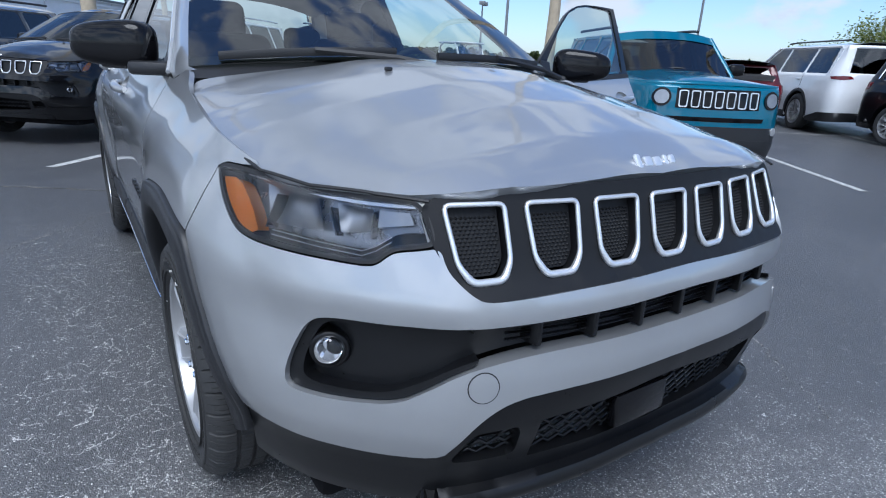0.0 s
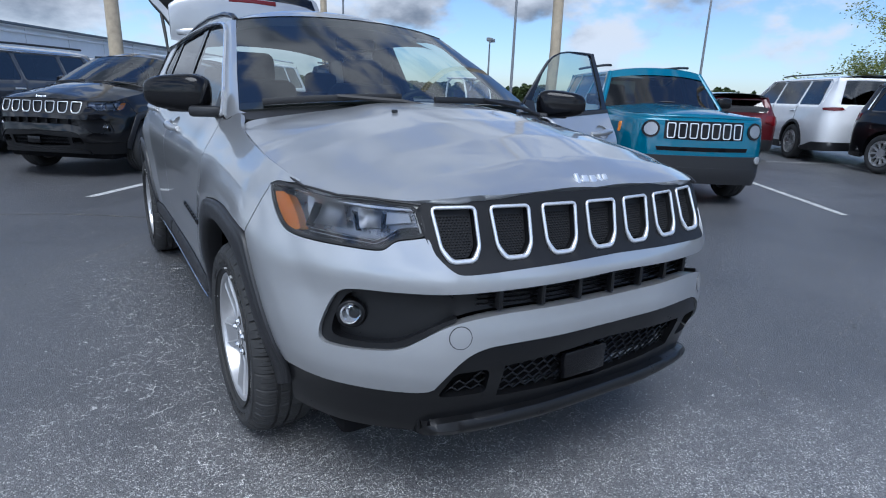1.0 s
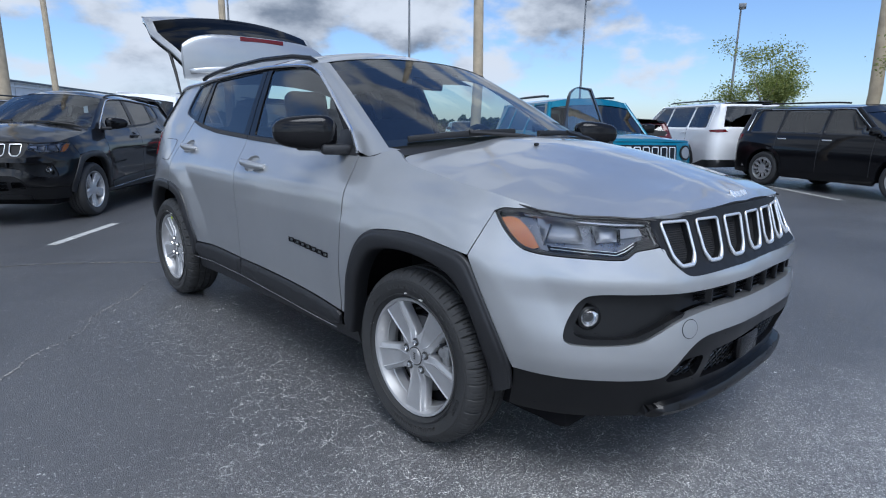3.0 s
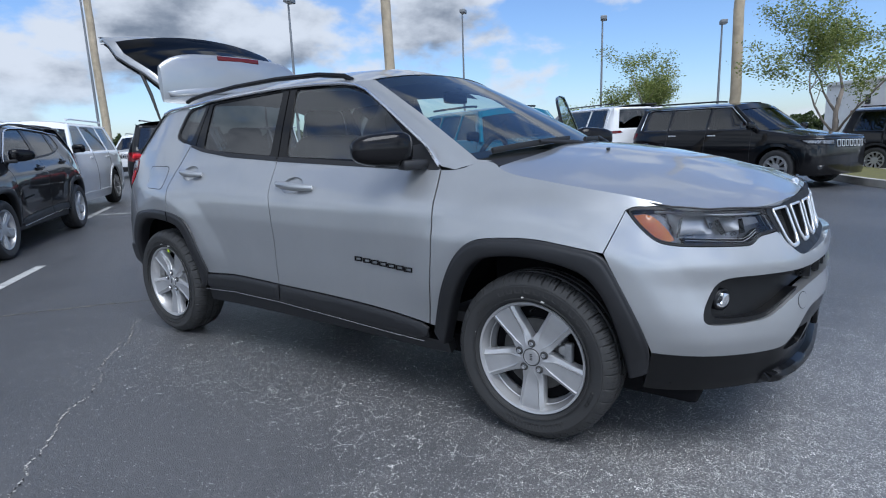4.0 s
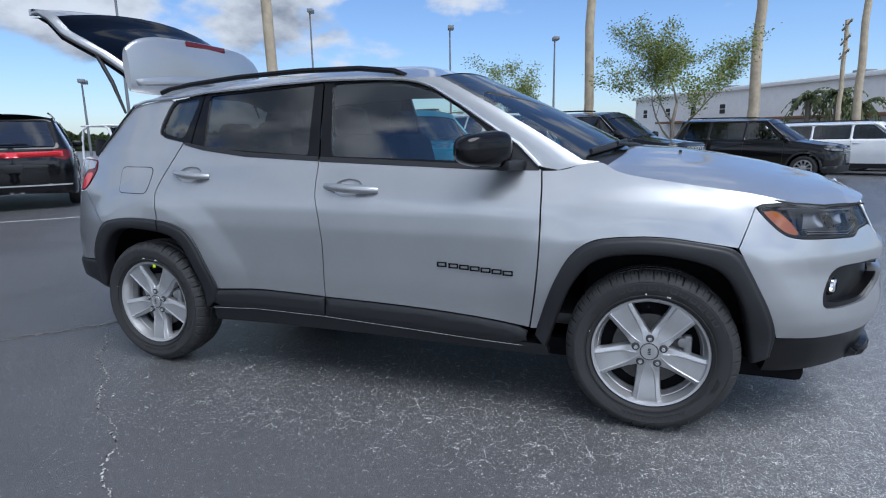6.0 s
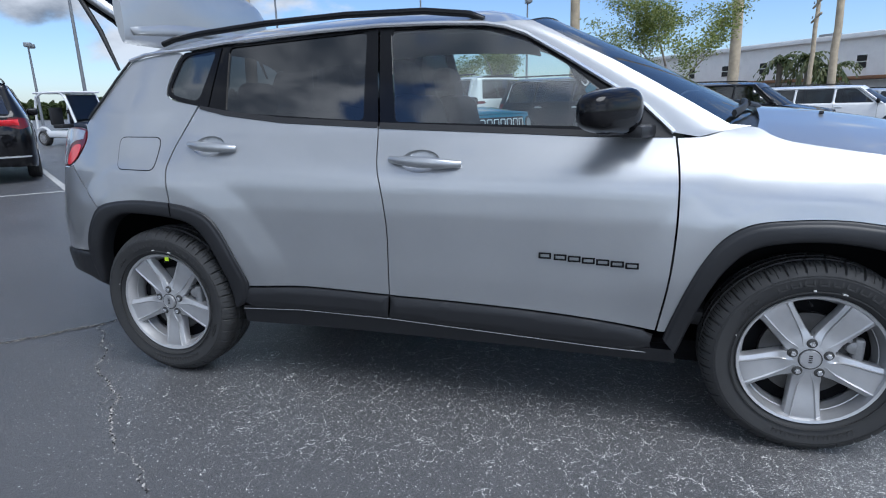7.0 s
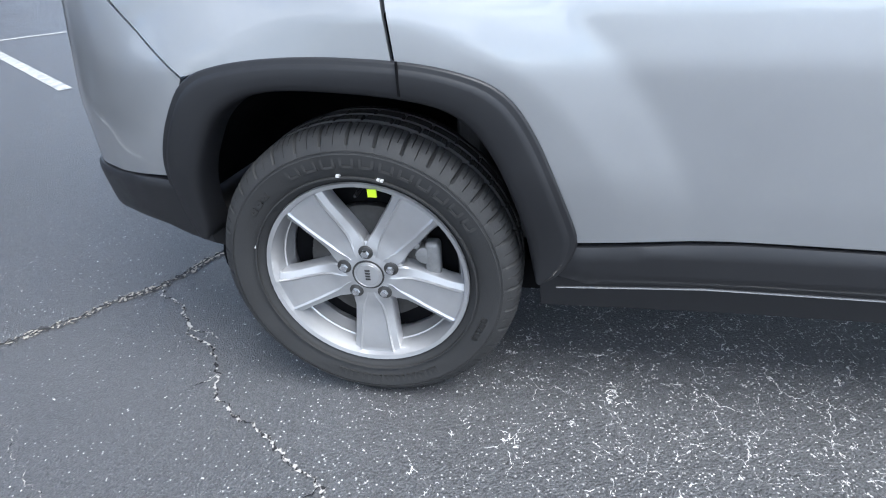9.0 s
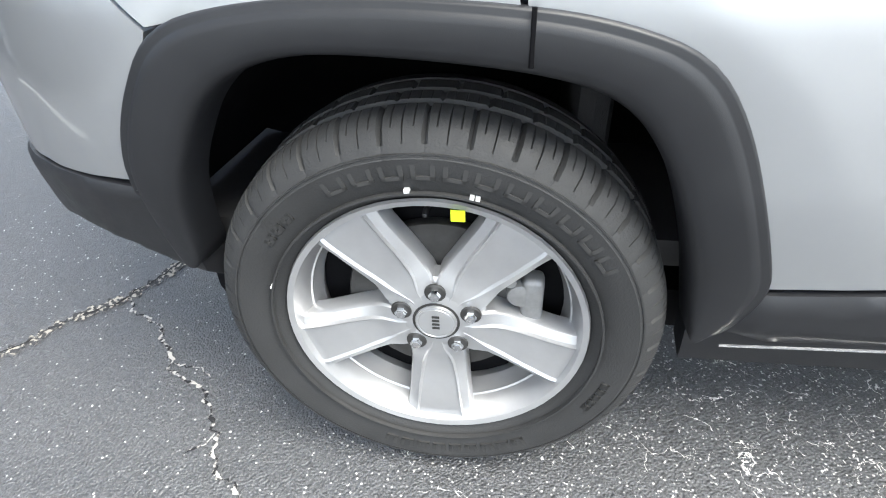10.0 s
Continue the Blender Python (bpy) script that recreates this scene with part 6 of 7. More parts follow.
    for sd in (-1, 1):
        for q in wins:
            v, f = sheet(offset_outline(fillet(q, .06), -.006), sh.surf(-.008), .15, (), 0, flip=True)
            if sd > 0:
                v, f = mirrored(v, f)
            mesh_object("window", v, f, FAR_GLASS, body, "dark tinted window")
        lo = [s_(-a - .02, zb - .02), s_(-a - .02, .40)]
        for c in (0, wb):
            ring = [s_(c - (a + .05) * math.cos(t), R + (a + .05) * math.sin(t)) for t in np.linspace(radians(-5), radians(185), 16)] + [s_(c - (a - .005) * math.cos(t), R + (a - .005) * math.sin(t)) for t in np.linspace(radians(185), radians(-5), 16)]
            v, f = sheet(ring, sh.surf(.012), .06, (), .05, flip=True)
            if sd > 0:
                v, f = mirrored(v, f)
            mesh_object("wheel_flare", v, f, lower, car)
            t = np.linspace(radians(-10), radians(190), 16)
            v = [(sd * -x, c - (a - .01) * math.cos(q), R + (a - .01) * math.sin(q)) for q in t for x in (-w + .03, -w + .45)]
            f = [(2 * i, 2 * i + 1, 2 * i + 3, 2 * i + 2) for i in range(15)]
            mesh_object("wheel_liner", v, f, DARK, car)
        sill = [s_(a + .03, zb + .12), s_(wb - a - .03, zb + .12), s_(wb - a - .03, zb - .04), s_(a + .03, zb - .04)]
        v, f = sheet(sill, sh.surf(.012), .15, (), .06, flip=True)
        if sd > 0:
            v, f = mirrored(v, f)
        mesh_object("sill", v, f, lower, car)
        # lamps
        if lamp == "round":
            q = [f_(-.70 * w + .10 * math.cos(t), hood - .20 + .10 * math.sin(t)) for t in np.linspace(0, 2 * math.pi, 20, endpoint=False)]
            v, f = sheet(q, sh.surf(.012), .05, (), .03, flip=True)
            q2 = [f_(-.70 * w + .075 * math.cos(t), hood - .20 + .075 * math.sin(t)) for t in np.linspace(0, 2 * math.pi, 20, endpoint=False)]
            v2, f2 = sheet(q2, sh.surf(.016), .05, (), .01, flip=True)
        else:
            zt = hood - .10
            q = [f_(-.56 * w, zt, 1), f_(-.56 * w, zt - .13, 1), s_(-fo + .34, zt - .11, 1), s_(-fo + .50, zt - .02, 1), s_(-fo + .40, zt)]
            v, f = sheet(q if False else [t[:2] for t in q], sh.surf(.004), .05, (), .02, flip=True)
            v2, f2 = sheet(offset_outline([t[:2] for t in q], .03), sh.surf(.008), .05, (), .01, flip=True)
        if sd > 0:
            v, f = mirrored(v, f)
            v2, f2 = mirrored(v2, f2)
        hl = mesh_object("headlight", v, f, GLOSS_BLACK, car, "headlight")
        if lamp == "round":
            q = [f_(-.80 * w + .045 * math.cos(t), .56 + .045 * math.sin(t)) for t in np.linspace(0, 2 * math.pi, 16, endpoint=False)]
            v4, f4 = sheet(q, sh.surf(.016), .05, (), .02, flip=True)
            if sd > 0:
                v4, f4 = mirrored(v4, f4)
            mesh_object("fog_lamp", v4, f4, SATIN, car, "round fog lamp")
            q = [s_(-fo + .42, hood - .14), s_(-fo + .48, hood - .14), s_(-fo + .48, hood - .26), s_(-fo + .42, hood - .26)]
            v4, f4 = sheet([t[:2] for t in q], sh.surf(.010), .05, (), .02, flip=True)
            if sd > 0:
                v4, f4 = mirrored(v4, f4)
            mesh_object("side_marker", v4, f4, AMBER, car, "amber side marker")
        mesh_object("lens", v2, f2, BOWL if lamp == "round" else LAMP_BACK, hl)
        q = [s_(rear - .30, belt - .02), s_(rear - .05, belt), (sh.end - .66 * w, belt), (sh.end - .60 * w, belt - .14 * tail), s_(rear - .05, belt - .20 * tail), s_(rear - .24, belt - .02 - .12 * tail)]
        v, f = sheet([t[:2] for t in q], sh.surf(.006), .06, (), .02, flip=True)
        if sd > 0:
            v, f = mirrored(v, f)
        mesh_object("tail_lamp", v, f, RED_LENS, car, "red tail lamp")
        # handles, mirror, pillar
        for i in range(2):
            yh = y_front + (y_rear - y_front) * (marks[1] if i == 0 else marks[2]) - .16
            p = sh.at(yh, belt - .10, .012)
            part("door_handle", box(.03, .20, .03, (p[0] * -sd, p[1], p[2]), .01), chrome and SATIN or paint_mat, car)
        for ys in (y_front - .06, y_front + (y_rear - y_front) * marks[1], y_front + (y_rear - y_front) * marks[2]):
            pl = [tuple(np.array((-sd, 1, 1)) * sh.at(ys + (.03 if False else 0), z, .001)) for z in np.linspace(zb + .12, belt, 9)]
            tube_part("door_gap", pl, .004, SEAL, body, seg=4)
        p = sh.at(y_front - .02, belt + .07)
        part("door_mirror", box(.21, .11, .15, ((p[0] - .12) * -sd, p[1] - .05, belt + .09), .045, seg=3), GLOSS_BLACK, car, "black door mirror")
        part("mirror_foot", box(.12, .06, .05, ((p[0] - .02) * -sd, p[1] - .05, belt + .03), .015), PLASTIC, car)
        if chrome:
            cl = [(cowl + .10, belt + .02)] + [(sa(z) - .06, z) for z in np.linspace(belt + .06, top - .03, 5)] + [(y, top - .025) for y in np.linspace(header + .25, rear - .55, 6)] + [(rear - .42, top - .09), (rear - .38, belt + .05)]
            tube_part("window_chrome", [tuple(np.array((-sd, 1, 1)) * sh.at(y, z, .006)) for y, z in cl], .011, CHROME, car, "chrome window strip", seg=5)
        if rail:
            pts = [(sd * (w - gt - .07), y, H + .02 - .06 * (abs((y - (header + rear) / 2) / ((rear - header) / 2)) ** 6)) for y in np.linspace(header + .25, rear - .45, 14)]
            tube_part("roof_rail", pts, .02, lower if roof_mat is None else GLOSS_BLACK, car, "roof rail", seg=6)
        for c in (0, wb):
            wheel(car, (sd * (w - .115), c, R), sd, False, rims, R, round(R * .665, 3))
    # hood, roof, glass
    ys = np.linspace(-fo + .55, cowl, 9)
    front_rim = [tuple(sh.wrap(s, hood - .06)) for s in np.linspace(0, s_(-fo + .55, 0)[0], 10)]
    side_rim = [tuple(sh.at(y, hood - .05 + (belt - .01 - hood + .05) * (y + fo - .55) / (cowl + fo - .55))) for y in ys[1:]]
    o = [(p[0], p[1]) for p in front_rim + side_rim] + [(0, cowl - .22)]

    def hz(u, v2, o2):
        yy = np.interp(v2, [-fo, -fo + .55, cowl], [hood - .06, hood - .05, belt - .01])
        t = np.clip((v2 + fo) / .5, 0, 1)
        return np.stack([u, v2, yy + .075 * (1 - np.minimum(1, np.abs(u) / (w * .97)) ** 2.2) * t ** .7 + .012 * (np.abs(u) < .42 * w) * t + o2], -1)
    v, f = sheet(o, hz, .09, (), .02, flip=False, both=True, mid=0.0)
    hd = mesh_object("hood", v, f, paint_mat, car, "hood")
    weld(hd, .001)
    ed = [tuple(sh.at(y, top, 0)) for y in np.linspace(header, rear - .30, 9)]
    v, f = bridge(ed, [.06, .075] + [.085] * 6 + [.07], [-.06, -.05, -.03, 0, 0, 0, 0, .03, .20], 14)
    mesh_object("roof", v, f, roof_mat or paint_mat, car, "roof")
    ed = [tuple(sh.at(cowl + (header - cowl) * t, belt - .01 + (top - belt) * t, -.004)) for t in np.linspace(0, 1, 6)]
    v, f = bridge(ed, [.05, .052, .054, .056, .058, .06], [-.24, -.20, -.16, -.12, -.09, -.06], 14)
    mesh_object("windshield", v, f, FAR_GLASS, car, "tinted windshield")
    v, f = sheet([q[:2] for q in back], sh.surf(-.006), .15, (), 0, flip=True, both=True)
    mesh_object("rear_window", v, f, FAR_GLASS, car, "dark rear window")
    v, f = bridge([(a0 * 1.01, b0 - .006, c0 + .006) for a0, b0, c0 in ed[-2:]], [.058, .06], [-.09, -.06], 14)
    mesh_object("roof_header", v, f, paint_mat, car, "painted strip above the windshield")
    for sd in (-1, 1):
        tube_part("windshield_pillar", [(a0 * -sd, b0, c0) for a0, b0, c0 in ed], .035, paint_mat, car, seg=8, flat=.6)
    tube_part("wiper", [(-.5 * w, cowl - .11, belt + .06), (0, cowl - .19, belt + .085), (.5 * w, cowl - .11, belt + .06)], .012, SEAL, car, "black wiper", seg=5)
    # front
    zt = hood - .10
    g = [(0, zt, 1), f_(-.53 * w, zt, 1), f_(-.53 * w, zt - .03 - slot_h, 1), (0, zt - .04 - slot_h, 1)]
    if style == "slots":
        v, f = sheet([q[:2] for q in g], sh.surf(.003), .08, (), .02, flip=True, both=True, mid=0.0)
        gr = mesh_object("grille", v, f, GLOSS_BLACK, car, "black grille with seven bright slots")
        for k in range(-3, 4):
            c = -abs(k) * .148 * w
            ring = [(c - .058 * w, zt - .02), (c + .058 * w, zt - .02), (c + .052 * w, zt - .02 - slot_h), (c - .052 * w, zt - .02 - slot_h)]

            def fn(u, v3, o3):
                p = sh.wrap(np.interp(np.abs(u), -sh.line[:72, 0], sh.len[:72]), v3, o3 + .012)
                p[..., 0] = np.where(u > 0, -p[..., 0], p[..., 0])
                return p
            v, f = sheet(fillet(ring, .02, 3), fn, .05, [fillet(offset_outline(ring, .013 * w), .015, 3)], .02)
            if k > 0:
                v, f = mirrored(v, f)
            mesh_object("slot_ring", v, f, SATIN, gr)
    else:
        v, f = sheet([q[:2] for q in g], sh.surf(.003), .08, (), .02, flip=True, both=True, mid=0.0)
        gr = mesh_object("grille", v, f, GLOSS_BLACK, car, "dark grille")
        for z in (zt - .05, zt - .10):
            tube_part("grille_bar", [tuple(np.array((1, 1, 1)) * sh.wrap(s, z, .012)) for s in np.linspace(0, f_(-.5 * w, z)[0], 6)][::-1] + [tuple(np.array((-1, 1, 1)) * sh.wrap(s, z, .012)) for s in np.linspace(0, f_(-.5 * w, z)[0], 6)][1:], .01, SATIN, gr, seg=5)
    if lamp == "round":
        q = [(0, .70, 1), f_(-.62 * w, .70, 1), f_(-.60 * w, .655, 1), (0, .65, 1)]
        v, f = sheet([t[:2] for t in q], sh.surf(.004), .08, (), .02, flip=True, both=True, mid=0.0)
        mesh_object("bumper_slot", v, f, DARK, car, "dark slot in the bumper")
        q = [(0, .60, 1), f_(-.86 * w, .60, 1), f_(-.86 * w, .44, 1), (0, .44, 1)]
        v, f = sheet([t[:2] for t in q], sh.surf(.006), .08, (), .02, flip=True, both=True, mid=0.0)
        mesh_object("bumper_intake", v, f, lower, car, "black lower intake")
    lowp = [(0, .46, 1), f_(-.70 * w, .46, 1), s_(-fo + .45, .42, 1), s_(-a - .04, zb + .06, 1), s_(-a - .04, zb - .03, 1), f_(-.6 * w, zb - .01, 1), (0, zb, 1)]
    v, f = sheet([q[:2] for q in lowp], sh.surf(.010), .08, (), .04, flip=True, both=True, mid=0.0)
    mesh_object("lower_bumper", v, f, lower, car, "dark lower bumper")
    lowr = [(sh.end, .50, 1), s_(rear - .40, .46, 1), s_(wb + a + .04, zb + .06, 1), s_(wb + a + .04, zb - .02, 1), (sh.end, zb + .05, 1)]
    v, f = sheet([q[:2] for q in lowr], sh.surf(.010), .08, (), .04, flip=True, both=True, mid=None)
    mesh_object("rear_lower_bumper", v, f, lower, car, "dark rear lower bumper")
    if tail_bar:
        q = [(sh.end, belt - .045, 1), s_(rear - .05, belt - .03, 1), s_(rear - .05, belt - .13, 1), (sh.end, belt - .145, 1)]
        v, f = sheet([t[:2] for t in q], sh.surf(.010), .08, (), .02, flip=True, both=True, mid=None)
        mesh_object("tail_bar", v, f, BRIGHT_LENS, car, "red light bar across the tail")
        q = [(sh.end, .47, 1), s_(rear - .10, .47, 1), s_(rear - .10, .445, 1), (sh.end, .445, 1)]
        v, f = sheet([t[:2] for t in q], sh.surf(.016), .08, (), .01, flip=True, both=True, mid=None)
        mesh_object("bumper_strip", v, f, SATIN, car, "bright strip on the rear bumper")
        part("rear_wiper", box(.42, .02, .018, (-.05, rear - rake * .22, belt + .12), .005), SEAL, car)
    part("number_plate", box(.30, .012, .15, (0, rear + .012 - .0, .78), .004), PLASTIC, car)
    part("cabin", box(W - .42, rear - header - .2, .75, (0, (rear + header) / 2 - .05, .80), .1), FABRIC, car)
    part("dashboard", box(W - .42, .5, .35, (0, cowl + .35, belt - .2), .1), TRIM, car)
    part("underbody", box(W - .35, L - .8, .16, (0, (rear - fo) / 2, stance + .12), .04), DARK, car)
    for sx in (-.4, .4):
        part("front_seat", box(.46, .16, .75, (sx, cowl + 1.05, belt - .05), .07, Matrix.Rotation(radians(-12), 4, "X"), seg=3), FABRIC, car)
    return car


def to_world(car_place, heading):
    return Matrix.Translation((*car_place, float(ground(*car_place)))) @ Matrix.Rotation(radians(180 - heading), 4, "Z")


AZ = 218.5
compact_suv("compact_suv", "gloss black compact SUV with closed doors parked in a stall", BLACK_PAINT, to_world((-1.1, 7.42), AZ), opened=False, fine=False)
parked_car("small_suv", "teal boxy small SUV with round headlights facing the lane", TEAL_PAINT, (5.38, 2.80), AZ - 8, L=4.24, W=1.805, H=1.69, wb=2.57, fo=.80, R=.34, belt=1.12, hood=1.10, cowl=.58, header=.98, rake=.12, style="slots", slot_h=.18, lamp="round", chrome=False)
parked_car("suv", "gloss black midsize SUV with chrome window trim beside a kerb", BLACK_PAINT, (11.4, -.2), 205, L=4.82, W=1.94, H=1.76, wb=2.915, fo=.92, R=.37, belt=1.13, hood=1.05, lower=BLACK_PAINT)
parked_car("large_suv", "white full-size SUV with dark roof rails facing away", WHITE_PAINT, (15.95, 7.07), AZ - 180, L=5.45, W=2.12, H=1.92, wb=3.12, fo=.97, R=.40, belt=1.22, hood=1.2, rake=.10, header=1.2, tail=.4)
parked_car("sedan", "dark red low sedan parked behind the teal SUV", RED_PAINT, (13.25, 8.35), AZ - 180, L=4.95, W=1.92, H=1.45, wb=2.95, fo=.95, R=.34, belt=.98, hood=.95, rake=.45, rail=False, style="bars", side_glass=2, stance=.2)
parked_car("minivan", "black minivan with red tail lamps facing away", BLACK_PAINT, (6.64, 14.27), AZ - 180, L=5.18, W=2.0, H=1.78, wb=3.09, fo=.97, R=.35, belt=1.12, hood=1.05, header=.9, cowl=.1, rake=.22, lower=BLACK_PAINT, style="bars", tail_bar=True)
parked_car("suv", "white three-row SUV with dark headlights parked nose to the lane", WHITE_PAINT, (.95, 10.9), AZ, L=5.11, W=1.92, H=1.80, wb=3.04, fo=.95, R=.38, belt=1.15, hood=1.12, lower=WHITE_PAINT, style="bars", rims="multi", chrome=False)
parked_car("suv", "dark grey SUV parked beside the black compact SUV", GREY_PAINT, (-3.6, 9.3), AZ, L=4.7, W=1.9, H=1.72, wb=2.8, fo=.92, R=.36)
parked_car("suv", "dark grey SUV parked in the second row", GREY_PAINT, (-2.0, 15.0), AZ, L=4.8, W=1.92, H=1.75)
parked_car("suv", "black older SUV with body-colour trim beside the grass island", BLACK_PAINT, (16.6, -4.6), 205, L=4.87, W=1.9, H=1.82, wb=2.87, fo=.90, R=.36, belt=1.14, style="bars", chrome=False)
parked_car("suv", "white SUV with silver wheels parked in the far row", WHITE_PAINT, (19.7, -8.4), 205, L=5.2, W=1.97, H=1.80, wb=3.09, fo=.95, R=.38, belt=1.16)
parked_car("suv", "pale silver SUV parked in the far row", PALE_PAINT, (22.6, -10.6), 205, L=4.8, W=1.94, H=1.75)
parked_car("suv", "pale silver SUV parked in the far row", PALE_PAINT, (25.4, -12.8), 205, L=4.8, W=1.94, H=1.75)
parked_car("suv", "white SUV parked in a far row beyond the minivan", WHITE_PAINT, (9.5, 23.3), AZ, L=4.9, W=1.94, H=1.8)
parked_car("sedan", "dark grey sedan parked far behind the teal SUV", GREY_PAINT, (19, 19), AZ, L=4.7, W=1.85, H=1.46, belt=.98, hood=.95, rake=.4, rail=False, style="bars", side_glass=2, stance=.2)


def golf_cart(place, heading):
    m = to_world(place, heading)
    c = thing("golf_cart", "small electric cart with white hooped frame and navy cowl", "golf cart", m=m)
    part("body", box(1.25, 2.3, .26, (0, .95, .40), .09), WHITE_PAINT, c)
    bm = box(1.28, .70, .34, (0, -.22, .66), .14, seg=4)
    for v in bm.verts:
        if v.co.z > .66:
            v.co.y += .10 * (v.co.z - .66) / .17
    part("cowl", bm, NAVY, c, "rounded navy front cowl")
    part("bumper", box(1.15, .16, .18, (0, -.56, .44), .06), TRIM_BLACK, c, "black front bumper")
    part("roof", box(1.28, 1.75, .07, (0, 1.02, 1.84), .035, seg=3), WHITE_PAINT, c, "white rounded roof")
    part("windscreen", box(1.12, .012, .92, (0, .13, 1.33), 0, Matrix.Rotation(radians(-22), 4, "X")), CLEAR, c, "clear raked windscreen")
    part("dash", box(1.1, .25, .16, (0, .18, .92), .06), TRIM_BLACK, c)
    for sx in (-.36, .36):
        part("seat", box(.48, .46, .14, (sx, .95, .68), .05), FABRIC, c)
        part("seat_back", box(.46, .12, .62, (sx, 1.24, 1.02), .05), FABRIC, c)
        part("headlight", box(.20, .05, .07, (sx * 1.15, -.50, .74), .025), BOWL, c, "small round-edged headlight")
    for sx in (-.60, .60):
        hoop = [(sx, -.02, .80), (sx, .16, 1.30), (sx, .34, 1.72), (sx, .55, 1.84), (sx, 1.45, 1.84), (sx, 1.78, 1.70), (sx, 1.92, 1.25), (sx, 1.98, .60)]
        tube_part("hoop", hoop, .045, WHITE_PAINT, c, "white tubular side hoop", seg=8)
        part("side_mirror", box(.10, .06, .14, (sx * 1.2, .10, 1.18), .03), GLOSS_BLACK, c)
        for y in (-.15, 1.72):
            wheel(c, (sx * .92, y, .27), 1 if sx > 0 else -1, False, "multi", .27, .18)
            tube_part("wheel_arch", [(sx * .95, y - .36 * math.cos(a), .30 + .34 * math.sin(a)) for a in np.linspace(.1, math.pi - .1, 10)], .05, NAVY if y < 0 else WHITE_PAINT, c, seg=6)
    return c


golf_cart((13.55, 18.6), 185)


# ---- poles, lamps, trees, buildings ----
WOOD = material("weathered_pole_wood", (0.42, 0.35, 0.25), rough=0.9, var=0.25, scale=3, bump=0.5, bump_scale=40)
GALV = material("galvanised_steel", (0.20, 0.21, 0.22), rough=0.5, metal=0.4, var=0.15, scale=4)
BARK = material("grey_bark", (0.20, 0.17, 0.14), rough=0.95, var=0.3, scale=6, bump=0.6, bump_scale=40)
STUCCO = material("white_stucco", (0.80, 0.80, 0.785), rough=0.85, var=0.06, scale=1.0, bump=0.2, bump_scale=40)
METAL_WALL = material("pale_metal_cladding", (0.72, 0.74, 0.76), rough=0.6, var=0.08, scale=.4)
EAVE = material("dark_eave_trim", (0.10, 0.12, 0.14), rough=0.6, var=0.1, scale=2)
BROWN = material("brown_canopy", (0.20, 0.10, 0.05), rough=0.8, var=0.2, scale=2)


def leaf_material(name, c1, c2):
    m = bpy.data.materials.new(name)
    m.use_nodes = True
    nt = m.node_tree
    b = nt.nodes["Principled BSDF"]
    geo = nt.nodes.new("ShaderNodeNewGeometry")
    mx = nt.nodes.new("ShaderNodeMixRGB")
    mx.inputs[1].default_value, mx.inputs[2].default_value = (*c1, 1), (*c2, 1)
    nt.links.new(geo.outputs["Random Per Island"], mx.inputs[0])
    nt.links.new(mx.outputs[0], b.inputs["Base Color"])
    tl = nt.nodes.new("ShaderNodeBsdfTranslucent")
    nt.links.new(mx.outputs[0], tl.inputs[0])
    ms = nt.nodes.new("ShaderNodeMixShader")
    ms.inputs[0].default_value = .4
    nt.links.new(b.outputs[0], ms.inputs[1])
    nt.links.new(tl.outputs[0], ms.inputs[2])
    nt.links.new(ms.outputs[0], nt.nodes["Material Output"].inputs[0])
    b.inputs["Roughness"].default_value = .55
    b.inputs["Subsurface Weight"].default_value = 0
    return m


LEAF = leaf_material("green_leaves", (0.09, 0.14, 0.025), (0.34, 0.36, 0.10))
LEAF_DARK = leaf_material("dark_foliage", (0.03, 0.05, 0.015), (0.10, 0.13, 0.04))
FROND = leaf_material("palm_fronds", (0.05, 0.08, 0.025), (0.13, 0.14, 0.05))


def polar(az, r, eye=(-2.3, -.8)):
    return (eye[0] + r * math.sin(radians(az)), eye[1] + r * math.cos(radians(az)))


def pole(place, h, r, label, lean=0.0, mat=None):
    x, y = place
    g = float(ground(x, y))
    ob = thing("utility_pole", label, "pole", group="poles round the lot", m=Matrix.Translation((x, y, g)))
    n = 10
    tube_part("shaft", [(lean * h * i / n, .003 * h * math.sin(i * 2.1), -.2 + (h + .2) * i / n) for i in range(n + 1)], [r * (1 - .28 * i / n) for i in range(n + 1)], mat or WOOD, ob, seg=14)
    return ob


def lamp_post(place, h, label, heads=1, face=0.0):
    x, y = place
    ob = thing("street_lamp", label, "street lamp", group="lamps round the lot", m=Matrix.Translation((x, y, float(ground(x, y)))) @ Matrix.Rotation(radians(face), 4, "Z"))
    tube_part("shaft", [(0, 0, -.2), (0, 0, h * .5), (0, 0, h - .1)], [.12, .10, .07], GALV, ob, seg=10)
    offs = [0] if heads == 1 else [-.55, .55]
    for o in offs:
        part("lamp_head", box(.95 if heads == 1 else .55, .55, .34, (o, -.1, h), .05), GALV, ob, "square grey lamp head")
        part("diffuser", box(.7 if heads == 1 else .4, .40, .03, (o, -.1, h - .18), .01), PALE_TRIM, ob)
    if heads > 1:
        tube_part("arm", [(-.55, 0, h - .15), (.55, 0, h - .15)], .05, GALV, ob, seg=6)
    return ob


